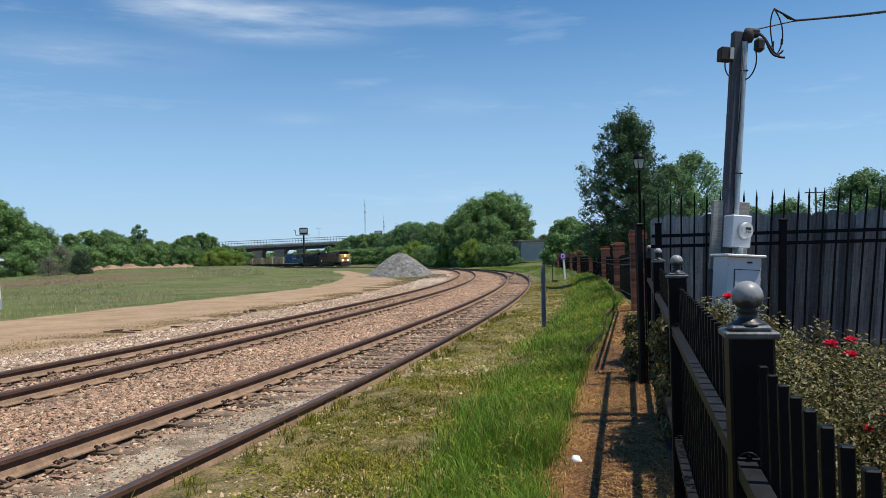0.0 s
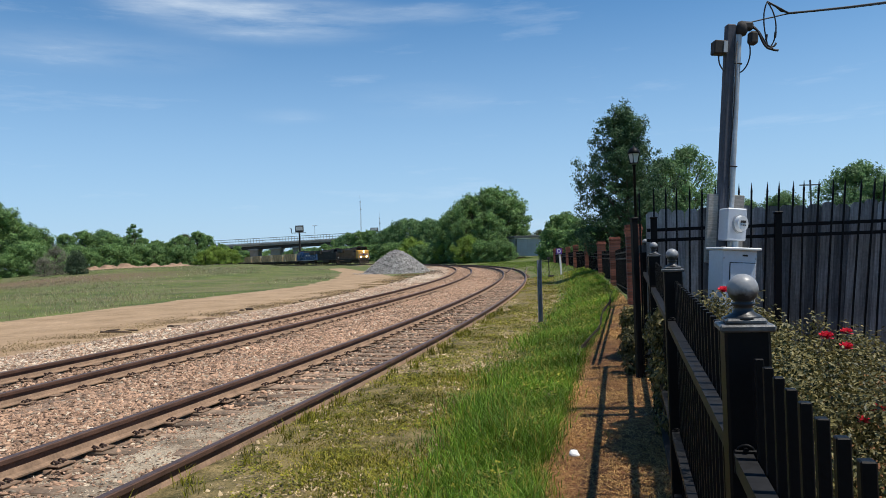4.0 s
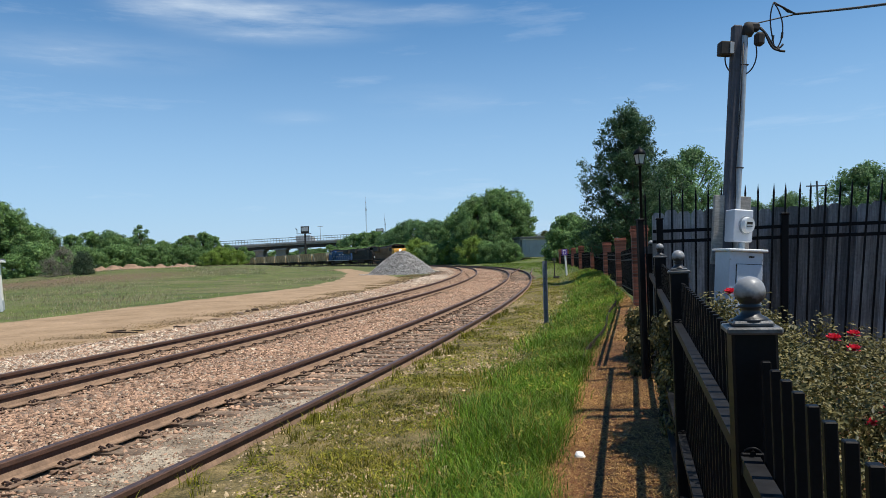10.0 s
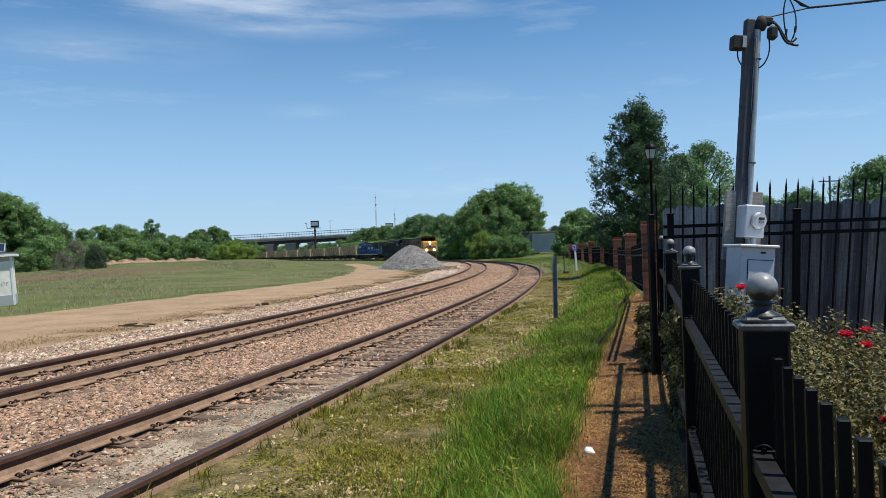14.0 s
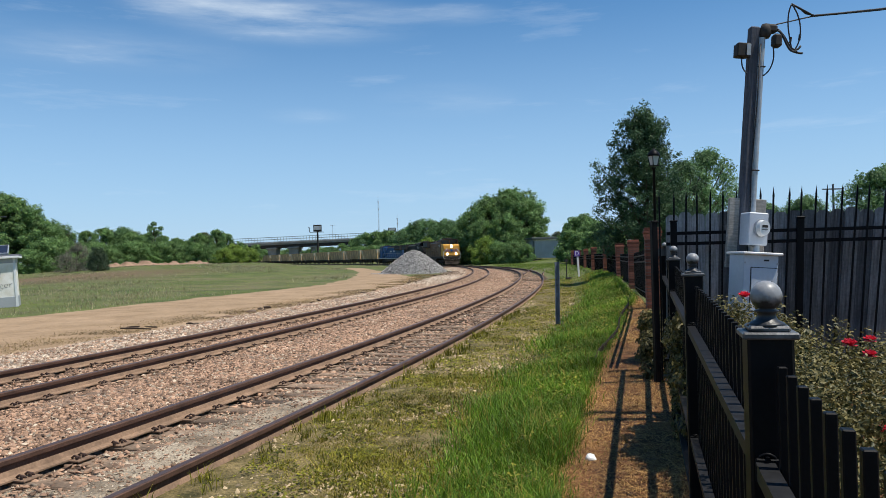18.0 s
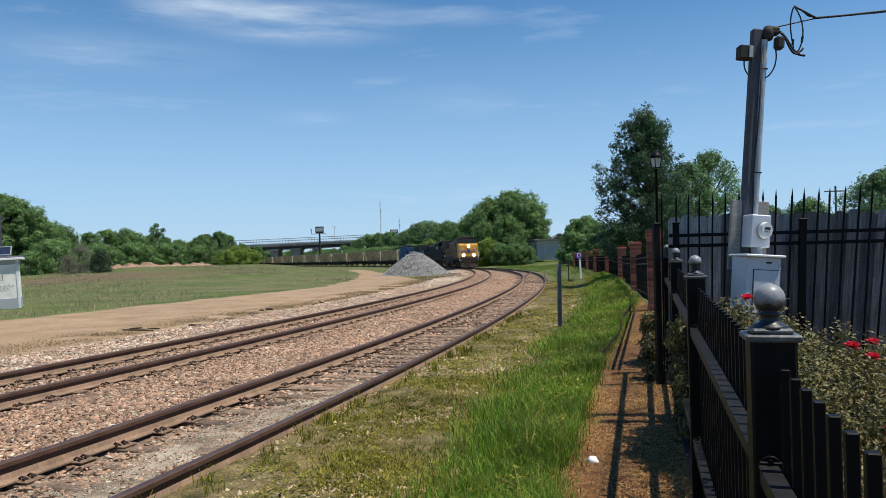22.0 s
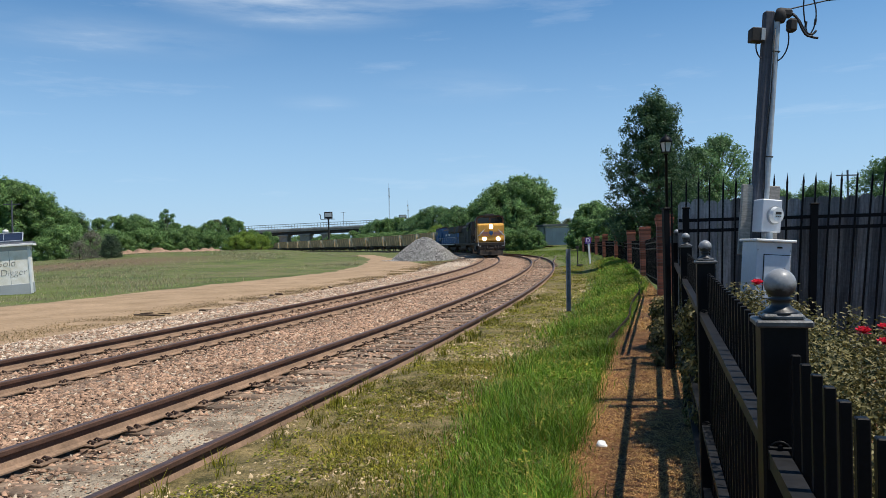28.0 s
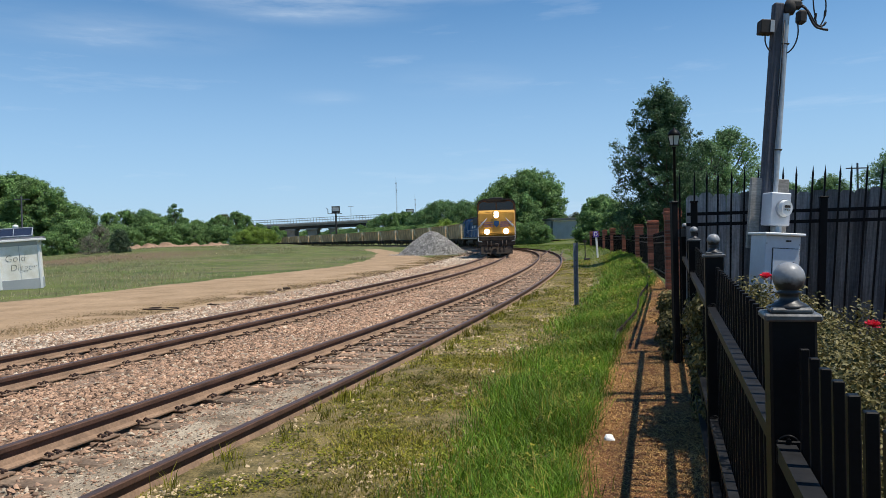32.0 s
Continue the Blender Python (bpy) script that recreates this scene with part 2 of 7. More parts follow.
def grained(name, color, light, scale=(26, 26, 1.2), rough=0.9, var=0.45, per_object=True):
    """Weathered wood: fibres drawn out along the length (z), board by board."""
    m = mat(name, color, rough, var=0.25, scale=2.0, bump=0, random_per="object" if per_object else "")
    N, L = m.node_tree.nodes, m.node_tree.links
    b = N["Principled BSDF"]
    src = b.inputs["Base Color"].links[0].from_socket
    tc, mp, nz = N.new("ShaderNodeTexCoord"), N.new("ShaderNodeMapping"), N.new("ShaderNodeTexNoise")
    mp.inputs["Scale"].default_value = scale
    nz.inputs["Scale"].default_value, nz.inputs["Detail"].default_value, nz.inputs["Roughness"].default_value = 2.0, 6, 0.7
    info = N.new("ShaderNodeObjectInfo")
    add = N.new("ShaderNodeVectorMath")
    L.new(tc.outputs["Object"], add.inputs[0])
    L.new(info.outputs["Location"], add.inputs[1])
    L.new(add.outputs[0], mp.inputs["Vector"])
    L.new(mp.outputs["Vector"], nz.inputs["Vector"])
    r = N.new("ShaderNodeMapRange")
    r.inputs["From Min"].default_value, r.inputs["From Max"].default_value = 0.35, 0.68
    r.inputs["To Min"].default_value, r.inputs["To Max"].default_value = 1 - var, 1 + var
    L.new(nz.outputs["Fac"], r.inputs["Value"])
    mx = N.new("ShaderNodeMix")
    mx.data_type, mx.blend_type = "RGBA", "MULTIPLY"
    mx.inputs["Factor"].default_value = 1.0
    L.new(src, mx.inputs["A"])
    L.new(r.outputs["Result"], mx.inputs["B"])
    r2 = N.new("ShaderNodeMapRange")
    r2.inputs["From Min"].default_value, r2.inputs["From Max"].default_value = 0.62, 0.8
    L.new(nz.outputs["Fac"], r2.inputs["Value"])
    m2 = N.new("ShaderNodeMix")
    m2.data_type = "RGBA"
    m2.inputs["B"].default_value = (*light, 1)
    L.new(r2.outputs["Result"], m2.inputs["Factor"])
    L.new(mx.outputs["Result"], m2.inputs["A"])
    L.new(m2.outputs["Result"], b.inputs["Base Color"])
    bp = N.new("ShaderNodeBump")
    bp.inputs["Strength"].default_value, bp.inputs["Distance"].default_value = 0.6, 0.006
    L.new(nz.outputs["Fac"], bp.inputs["Height"])
    L.new(bp.outputs["Normal"], b.inputs["Normal"])
    return m


def crown_lit_finial():
    """Black enamel, the sun's light on its crown painted as an uneven grey patch."""
    m = mat("black_finial_lit_crown", (0.020, 0.021, 0.023), 0.42, 0.0, var=0.3, scale=14, bump=0.15, bscale=60)
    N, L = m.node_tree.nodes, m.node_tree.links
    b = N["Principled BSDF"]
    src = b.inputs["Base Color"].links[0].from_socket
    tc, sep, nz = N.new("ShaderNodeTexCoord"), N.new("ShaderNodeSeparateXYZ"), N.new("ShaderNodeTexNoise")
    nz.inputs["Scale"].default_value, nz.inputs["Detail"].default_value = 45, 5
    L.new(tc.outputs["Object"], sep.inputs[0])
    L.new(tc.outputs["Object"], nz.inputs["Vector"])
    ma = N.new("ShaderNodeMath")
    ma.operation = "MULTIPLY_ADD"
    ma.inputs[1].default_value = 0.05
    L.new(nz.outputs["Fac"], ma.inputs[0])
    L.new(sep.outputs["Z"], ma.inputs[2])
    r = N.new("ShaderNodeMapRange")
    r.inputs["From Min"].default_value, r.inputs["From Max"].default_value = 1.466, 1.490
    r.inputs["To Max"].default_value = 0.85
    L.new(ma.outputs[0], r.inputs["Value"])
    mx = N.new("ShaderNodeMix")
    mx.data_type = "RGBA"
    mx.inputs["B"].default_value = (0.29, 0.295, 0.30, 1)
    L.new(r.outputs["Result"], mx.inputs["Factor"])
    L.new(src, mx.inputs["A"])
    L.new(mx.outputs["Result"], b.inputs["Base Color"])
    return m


M_GRASSLAND = field_mat()
M_DIRT = mat("dry_dirt", (0.335, 0.222, 0.118), 0.95, var=0.22, scale=0.7, bump=0.7, bscale=6, tint=(0.40, 0.272, 0.16), dist=0.04)
M_BALLAST = mat("ballast", (0.20, 0.135, 0.092), 0.9, var=0.45, scale=1.2, bump=0.9, bscale=22, dist=0.04)
M_STONE = mat("ballast_stone", (0.335, 0.207, 0.132), 0.85, var=0.22, scale=0.8, bump=0.2, bscale=60, random_per="island")
M_STONE_PALE = mat("pale_stone", (0.43, 0.345, 0.25), 0.88, var=0.2, scale=0.8, bump=0.2, bscale=60, random_per="island")
M_STONE_SHOULDER = mat("bleached_stone", (0.48, 0.39, 0.295), 0.88, var=0.2, scale=0.8, bump=0.2, bscale=60, random_per="island")
M_STONE_VERGE = mat("tan_stone", (0.42, 0.315, 0.185), 0.88, var=0.2, scale=0.8, bump=0.2, bscale=60, random_per="island")
M_STONE_DARK = mat("dark_stone", (0.10, 0.06, 0.042), 0.85, var=0.3, scale=0.8, bump=0.2, bscale=60, random_per="island")
M_PILE = mat("grey_gravel", (0.325, 0.310, 0.290), 0.9, var=0.25, scale=2.0, bump=0.9, bscale=14, dist=0.06, random_per="island")
M_TIE = mat("weathered_tie", (0.16, 0.108, 0.07), 0.9, var=0.45, scale=5, bump=0.6, bscale=30, tint=(0.28, 0.195, 0.13), random_per="object")
M_RAILSIDE = mat("rail_steel", (0.10, 0.052, 0.034), 0.8, 0.0, var=0.3, scale=4, bump=0.2, bscale=60)
M_RAILTOP = mat("polished_rail", (0.085, 0.052, 0.042), 0.5, 0.25, var=0.2, scale=6, bump=0.05)
M_RUSTPLATE = mat("rusty_plate", (0.24, 0.155, 0.10), 0.85, 0.1, var=0.3, scale=8, bump=0.3)
M_SPIKE = mat("dark_clip", (0.055, 0.032, 0.025), 0.8, 0.2, var=0.3, scale=20, bump=0.2)
M_VERGE = mat("stony_verge_soil", (0.110, 0.098, 0.020), 0.95, var=0.5, scale=4.5, bump=1.0, bscale=36, tint=(0.28, 0.205, 0.085), dist=0.03)
M_SAND = mat("pale_sand", (0.27, 0.20, 0.13), 0.95, var=0.35, scale=2.4, bump=1.0, bscale=40, tint=(0.54, 0.445, 0.32), dist=0.03)
M_RAILFOOT = mat("dusty_rail_foot", (0.25, 0.160, 0.10), 0.85, 0.0, var=0.25, scale=5, bump=0.3)
M_MULCH = mat("pine_straw", (0.120, 0.046, 0.016), 0.95, var=0.55, scale=3.0, bump=1.0, bscale=60, tint=(0.26, 0.112, 0.040), dist=0.03)
M_BLACK = mat("black_iron", (0.006, 0.006, 0.007), 0.45, 0.0, var=0.2, scale=6, bump=0.06, bscale=90, spec=0.09)
M_FINIAL = crown_lit_finial()
M_RAILBAR = mat("dusty_black_rail", (0.017, 0.017, 0.018), 0.5, var=0.3, scale=12, bump=0.05, spec=0.15)
M_CAP = mat("dusty_black_cap", (0.085, 0.087, 0.09), 0.45, var=0.45, scale=18, bump=0.15, bscale=60)
M_PLANK = grained("grey_plank", (0.20, 0.21, 0.215), (0.30, 0.30, 0.28))
M_TURF = mat("shaded_turf_soil", (0.045, 0.050, 0.016), 0.95, var=0.4, scale=3, bump=0.8, bscale=30, tint=(0.085, 0.08, 0.028), dist=0.03)
M_MARKER = mat("dull_marker_steel", (0.17, 0.19, 0.215), 0.6, 0.2, var=0.3, scale=5, bump=0.08)
M_BRICK = mat("red_brick", (0.25, 0.082, 0.050), 0.85, var=0.25, scale=3, bump=0.3, bscale=30, random_per="object")
M_MORTAR = mat("mortar", (0.17, 0.115, 0.095), 0.9, var=0.2, scale=8, bump=0.4)
M_CONCRETE = mat("concrete", (0.24, 0.235, 0.225), 0.9, var=0.2, scale=0.4, bump=0.3, bscale=6)
M_GALV = mat("galvanised_steel", (0.42, 0.44, 0.46), 0.5, 0.35, var=0.15, scale=5, bump=0.08)
M_GREYBOX = mat("grey_enamel", (0.52, 0.55, 0.60), 0.45, 0.0, var=0.06, scale=4, bump=0.05)
M_POLE = grained("weathered_timber", (0.085, 0.088, 0.105), (0.13, 0.13, 0.14), (34, 34, 1.0), var=0.2, per_object=False)
M_BOARD = grained("pale_weathered_board", (0.30, 0.28, 0.25), (0.42, 0.39, 0.34), (4, 40, 40), var=0.25, per_object=False)
M_CABLE = mat("black_cable", (0.015, 0.015, 0.017), 0.6, var=0.1, bump=0)
M_BARK = mat("bark", (0.095, 0.075, 0.058), 0.95, var=0.35, scale=4, bump=0.8, bscale=18, dist=0.03)
M_LEAF = leaf_mat("leaf_green", (0.056, 0.132, 0.046), (0.275, 0.415, 0.130), 0.24)
M_LEAF_DARK = leaf_mat("leaf_deep_green", (0.048, 0.118, 0.052), (0.235, 0.370, 0.135), 0.22)
M_LEAF_OAK = leaf_mat("oak_leaf", (0.026, 0.066, 0.034), (0.112, 0.190, 0.085), 0.28)
M_LEAF_LIGHT = leaf_mat("leaf_yellow_green", (0.13, 0.22, 0.03), (0.33, 0.43, 0.09))
M_LEAF_OLIVE = leaf_mat("leaf_grey_olive", (0.085, 0.11, 0.045), (0.15, 0.165, 0.08))
M_TWIG = leaf_mat("bare_grey_twigs", (0.15, 0.142, 0.105), (0.25, 0.232, 0.175), 0.35)
M_NEEDLE = leaf_mat("juniper_green", (0.035, 0.065, 0.034), (0.085, 0.12, 0.062), 0.2)
M_GRASS = leaf_mat("long_grass", (0.030, 0.085, 0.006), (0.245, 0.405, 0.038), 0.28)
M_GRASS_DRY = leaf_mat("short_olive_grass", (0.12, 0.105, 0.012), (0.52, 0.42, 0.085), 0.3)
M_GRASS_OLIVE = leaf_mat("olive_green_grass", (0.048, 0.058, 0.004), (0.33, 0.305, 0.03), 0.28)
M_STRAW = leaf_mat("dry_straw", (0.40, 0.22, 0.07), (0.74, 0.47, 0.18), 0.25)
M_ROSELEAF = leaf_mat("rose_leaf", (0.016, 0.025, 0.007), (0.235, 0.195, 0.072), 0.22, 0.5)
M_ROSE = leaf_mat("rose_red", (0.55, 0.015, 0.035), (0.80, 0.06, 0.10), 0.25)
M_YELLOW = mat("armour_yellow", (0.64, 0.31, 0.045), 0.55, var=0.22, scale=1.2, bump=0.05, tint=(0.70, 0.37, 0.06))
M_DIRTYELLOW = mat("grimy_yellow", (0.16, 0.078, 0.034), 0.7, var=0.35, scale=0.8, bump=0.08)
M_DARKGREY = mat("dark_grey_paint", (0.034, 0.030, 0.027), 0.8, var=0.3, scale=1.0, bump=0.08)
M_DARKLOCO = mat("dark_green_black_paint", (0.016, 0.016, 0.016), 0.8, var=0.3, scale=1.0, bump=0.05)
M_BLUE = mat("blue_paint", (0.032, 0.092, 0.215), 0.75, var=0.25, scale=1.0, bump=0.05)
M_UNDER = mat("grimy_running_gear", (0.045, 0.033, 0.024), 0.85, var=0.35, scale=3, bump=0.2)
M_HOPPER = mat("tan_hopper_paint", (0.50, 0.315, 0.155), 0.75, var=0.4, scale=0.9, bump=0.1)
M_HOPPER_END = mat("cream_hopper_paint", (0.62, 0.53, 0.38), 0.7, var=0.16, scale=0.8, bump=0.05)
M_LANTERN = mat("dull_lantern_glass", (0.42, 0.44, 0.44), 0.35, var=0.1, bump=0)
M_WHITE = mat("white_paint", (0.75, 0.75, 0.73), 0.6, var=0.06, scale=2, bump=0.05)
M_CREAM = mat("peeling_cream_paint", (0.83, 0.77, 0.62), 0.85, var=0.16, scale=2.2, bump=0.2, tint=(0.88, 0.86, 0.80))
M_SHINGLE = mat("grey_shingle", (0.09, 0.095, 0.11), 0.9, var=0.3, scale=3, bump=0.5)
M_SIDING = mat("grey_metal_siding", (0.36, 0.375, 0.38), 0.6, var=0.1, scale=0.8, bump=0.05)
M_DARKSIDING = mat("dark_grey_siding", (0.085, 0.095, 0.09), 0.7, var=0.15, scale=0.8, bump=0.05)
M_REDCLAY = mat("red_clay", (0.31, 0.20, 0.13), 0.95, var=0.25, scale=0.6, bump=0.5, bscale=3, dist=0.1)
M_EMBLEM = mat("faded_red_grey_paint", (0.30, 0.16, 0.17), 0.6, var=0.25, scale=5, bump=0)
M_PURPLE = mat("purple_paint", (0.10, 0.05, 0.33), 0.5, var=0.08, bump=0)
M_GLASS = glass_mat("dark_glass", (0.012, 0.012, 0.013))
M_PANEL = mat("dark_solar_cells", (0.02, 0.025, 0.045), 0.25, var=0.2, scale=6, bump=0)
M_LAMP = glow_mat("lit_headlight", (1.0, 0.84, 0.58), 6.0)
M_FROST = mat("frosted_lamp_glass", (0.45, 0.47, 0.48), 0.3, var=0.08, bump=0)
M_BIRD = mat("dark_feather", (0.02, 0.018, 0.017), 0.8, var=0.2, bump=0)

# ---- mesh helpers ----


def mesh_from(name, verts, faces, smooth=False):
    me = bpy.data.meshes.new(name)
    me.from_pydata([tuple(v) for v in verts], [], [tuple(f) for f in faces])
    if smooth:
        me.polygons.foreach_set("use_smooth", [True] * len(me.polygons))
    me.update()
    return me


def tri_mesh(name, verts, tris):
    """Fast mesh from arrays of corners and triangles."""
    me = bpy.data.meshes.new(name)
    verts, tris = np.asarray(verts, np.float32), np.asarray(tris, np.int32)
    me.vertices.add(len(verts))
    me.vertices.foreach_set("co", verts.ravel())
    me.loops.add(tris.size)
    me.loops.foreach_set("vertex_index", tris.ravel())
    me.polygons.add(len(tris))
    me.polygons.foreach_set("loop_start", np.arange(0, tris.size, 3, dtype=np.int32))
    me.polygons.foreach_set("loop_total", np.full(len(tris), 3, np.int32))
    me.update(calc_edges=True)
    return me


def obj(name, me, material, parent=None, label="", m=None):
    if not isinstance(me, bpy.types.Mesh):
        bm = me
        me = bpy.data.meshes.new(name)
        bm.normal_update()
        bm.to_mesh(me)
        bm.free()
    if not me.materials:
        me.materials.append(material)
    o = new(name, me)
    if parent:
        o.parent = parent
    if m is not None:
        o.matrix_basis = m
    if label:
        o["label"] = label
    return o


def part(name, bm, material, parent, label="", m=None):
    return obj(name, bm, material, parent, label, m)


def thing(name, label, category, group="", kind="", m=None):
    e = new(name)
    e.empty_display_size = 0.2
    if m is not None:
        e.matrix_basis = m
    return tagged(e, label, category, group, kind)


def B():
    return bmesh.new()


def bx(bm, c, s, bevel=0.0, m=None):
    """A box of size s at centre c, with cut edges."""
    r = bmesh.ops.create_cube(bm, size=1.0)
    bmesh.ops.scale(bm, vec=s, verts=r["verts"])
    vs = r["verts"]
    if bevel:
        es = list({e for v in vs for e in v.link_edges})
        rb = bmesh.ops.bevel(bm, geom=es, offset=bevel, segments=1, affect="EDGES", profile=0.5)
        vs = list({v for f in rb["faces"] for v in f.verts})
        vs = list({w for v in vs for f in v.link_faces for w in f.verts})
    t = Matrix.Translation(c)
    bmesh.ops.transform(bm, matrix=(m @ t) if m is not None else t, verts=vs)
    return bm


def cy(bm, p0, p1, r0, r1=None, n=12, caps=True):
    """A round bar from p0 to p1."""
    p0, p1 = Vector(p0), Vector(p1)
    r1 = r0 if r1 is None else r1
    d = p1 - p0
    r = bmesh.ops.create_cone(bm, cap_ends=caps, segments=n, radius1=r0, radius2=r1, depth=d.length)
    q = Vector((0, 0, 1)).rotation_difference(d.normalized()).to_matrix().to_4x4()
    bmesh.ops.transform(bm, matrix=Matrix.Translation((p0 + p1) / 2) @ q, verts=r["verts"])
    return bm


def lathe(bm, profile, n=16, at=(0, 0, 0)):
    """Turns (radius, height) pairs round z."""
    rings = []
    for r, z in profile:
        rings.append([bm.verts.new((at[0] + r * math.cos(2 * math.pi * i / n), at[1] + r * math.sin(2 * math.pi * i / n), at[2] + z)) for i in range(n)])
    for a, b in zip(rings[:-1], rings[1:]):
        for i in range(n):
            f = bm.faces.new((a[i], a[(i + 1) % n], b[(i + 1) % n], b[i]))
            f.smooth = True
    bm.faces.new(list(reversed(rings[0])))
    bm.faces.new(rings[-1])
    return bm


def prism(bm, poly, axis, a, b):
    """A polygon of (u, v) pairs drawn out from a to b along x, y or z."""
    def at(u, v, w):
        return {"x": (w, u, v), "y": (u, w, v), "z": (u, v, w)}[axis]
    va = [bm.verts.new(at(u, v, a)) for u, v in poly]
    vb = [bm.verts.new(at(u, v, b)) for u, v in poly]
    bm.faces.new(va)
    bm.faces.new(vb[::-1])
    n = len(poly)
    for i in range(n):
        bm.faces.new((va[i], vb[i], vb[(i + 1) % n], va[(i + 1) % n]))
    bmesh.ops.recalc_face_normals(bm, faces=bm.faces)
    return bm


def tube(bm, pts, r, n=6):
    """A bent round bar through the points, in one piece."""
    P = [Vector(p) for p in pts]
    rings = []
    for i, p in enumerate(P):
        d = (P[min(i + 1, len(P) - 1)] - P[max(i - 1, 0)]).normalized()
        u = d.cross(Vector((0.3, 0.9, 0.31))).normalized()
        w = d.cross(u)
        rings.append([bm.verts.new(p + r * (math.cos(6.2832 * k / n) * u + math.sin(6.2832 * k / n) * w)) for k in range(n)])
    for a, b in zip(rings[:-1], rings[1:]):
        for k in range(n):
            bm.faces.new((a[k], a[(k + 1) % n], b[(k + 1) % n], b[k])).smooth = True
    bm.faces.new(rings[0][::-1])
    bm.faces.new(rings[-1])
    return bm


# ---- the two tracks: headings that bend smoothly along their length ----


def line(x0, y0, th, ks, cs, length, back):
    s = np.arange(0, length, 0.5)
    k = np.interp(s, ks, cs)
    h = th + np.concatenate([[0], np.cumsum(k[:-1] * 0.5)])
    x = x0 + np.concatenate([[0], np.cumsum(np.sin(h[:-1]) * 0.5)])
    y = y0 + np.concatenate([[0], np.cumsum(np.cos(h[:-1]) * 0.5)])
    sb = np.arange(-back, 0, 0.5)
    return np.concatenate([sb, s]), np.concatenate([x0 + sb * np.sin(th), x]), np.concatenate([y0 + sb * np.cos(th), y]), np.concatenate([np.full(len(sb), th), h])


MAIN = line(-5.68124, 10.39294, 0.25753, (0, 30, 55, 80, 105, 135, 180, 240, 420), (-0.00248, -0.00421, -0.00264, -0.00363, -0.00448, -0.003, -0.00288, -0.00022, 0.0), 700, 40)
SIDING = line(-3.36514, 3.45208, 0.2949, (0, 25, 50, 70, 85, 100, 115, 140), (-0.00491, -0.00308, -0.0034, -0.00551, -0.00587, -0.0059, -0.0059, -0.0059), 116, 26)


def on(track, s, off=0.0, z=0.0):
    """Place on a track, off metres to its right, and its heading."""
    S, X, Y, H = track
    h = np.interp(s, S, H)
    return Vector((np.interp(s, S, X) + off * math.cos(h), np.interp(s, S, Y) - off * math.sin(h), z)), float(h)


def x_at(track, y):
    return np.interp(y, track[2], track[1])


def smooth(a, b, v):
    t = np.clip((v - a) / (b - a), 0, 1)
    return t * t * (3 - 2 * t)


def ground_z(x, y):
    x, y = np.asarray(x, float), np.asarray(y, float)
    xa = x_at(SIDING, np.clip(y, -15, 100))
    xb = x_at(MAIN, np.clip(y, -20, 480))
    side = np.where(y > 112, xb, xa)
    rise = -0.17 + 0.026 * np.clip(y, 0, 14) + 0.012 * np.clip(y - 14, 0, 20)
    rise = rise * (1 - 0.8 * smooth(55, 95, y) * (1 - smooth(9, 15, x - side))) + 0.3 * smooth(70, 112, y) * smooth(8, 15, x - side)
    low = -0.135 + 0.04 * smooth(0.95, 1.5, x - side)
    right = low + (rise - low) * smooth(2.1, 4.7, x - side)
    r = np.hypot(x, y)
    u = x / np.maximum(np.abs(y), 1)
    up = (0.35 + 1.15 * smooth(-0.62, -0.4, u)) * (1 - 0.85 * smooth(-0.26, -0.14, u))
    left = -0.34 + up * smooth(45, 150, r) * smooth(6, 30, xb - x)
    w = smooth(0.35, 0.85, x - side)
    return left * (1 - w) + right * w


# ---- ground ----


def make_ground():
    na, radii = 288, np.concatenate([[0.4], np.geomspace(1.0, 60, 70), np.geomspace(64, 2500, 44)])
    ang = np.linspace(0, 2 * np.pi, na, endpoint=False)
    X, Y = radii[:, None] * np.sin(ang), radii[:, None] * np.cos(ang)
    Z = ground_z(X, Y)
    far = np.clip((np.hypot(X, Y) - 300) / 200, 0, 1)
    Z = Z * (1 - far) + 0.6 * far
    v = [(0, 0, float(ground_z(0, 0)))] + list(zip(X.ravel(), Y.ravel(), Z.ravel()))
    f = [(0, 1 + (j + 1) % na, 1 + j) for j in range(na)]
    for i in range(len(radii) - 1):
        a, b = 1 + i * na, 1 + (i + 1) * na
        f += [(a + j, a + (j + 1) % na, b + (j + 1) % na, b + j) for j in range(na)]
    g = obj("ground", mesh_from("ground", v, f, True), M_GRASSLAND)
    tagged(g, "rough grassy field with green and dry brown patches", "ground", kind="structure")


make_ground()


def ribbon(name, edges, n, lift, material, bumps=0.0):
    """A strip between two edges given as (left, right) places, draped over the ground."""
    v, f = [], []
    for (ax, ay), (bxx, byy) in edges:
        for i in range(n + 1):
            t = i / n
            x, y = ax + (bxx - ax) * t, ay + (byy - ay) * t
            z = float(ground_z(x, y)) + lift * min(1, 6 * min(t, 1 - t) + 0.1)
            z += bumps * noise.noise((x * 0.9, y * 0.9, 0))
            v.append((x, y, z))
    m = n + 1
    for k in range(len(edges) - 1):
        f += [(k * m + i, (k + 1) * m + i, (k + 1) * m + i + 1, k * m + i + 1)[::-1] for i in range(n)]
    return obj(name, mesh_from(name, v, f, True), material)


def resample(pts, n):
    p = np.array(pts, float)
    s = np.concatenate([[0], np.cumsum(np.hypot(*np.diff(p, axis=0).T))])
    q = np.linspace(0, s[-1], n)
    return list(zip(np.interp(q, s, p[:, 0]), np.interp(q, s, p[:, 1])))


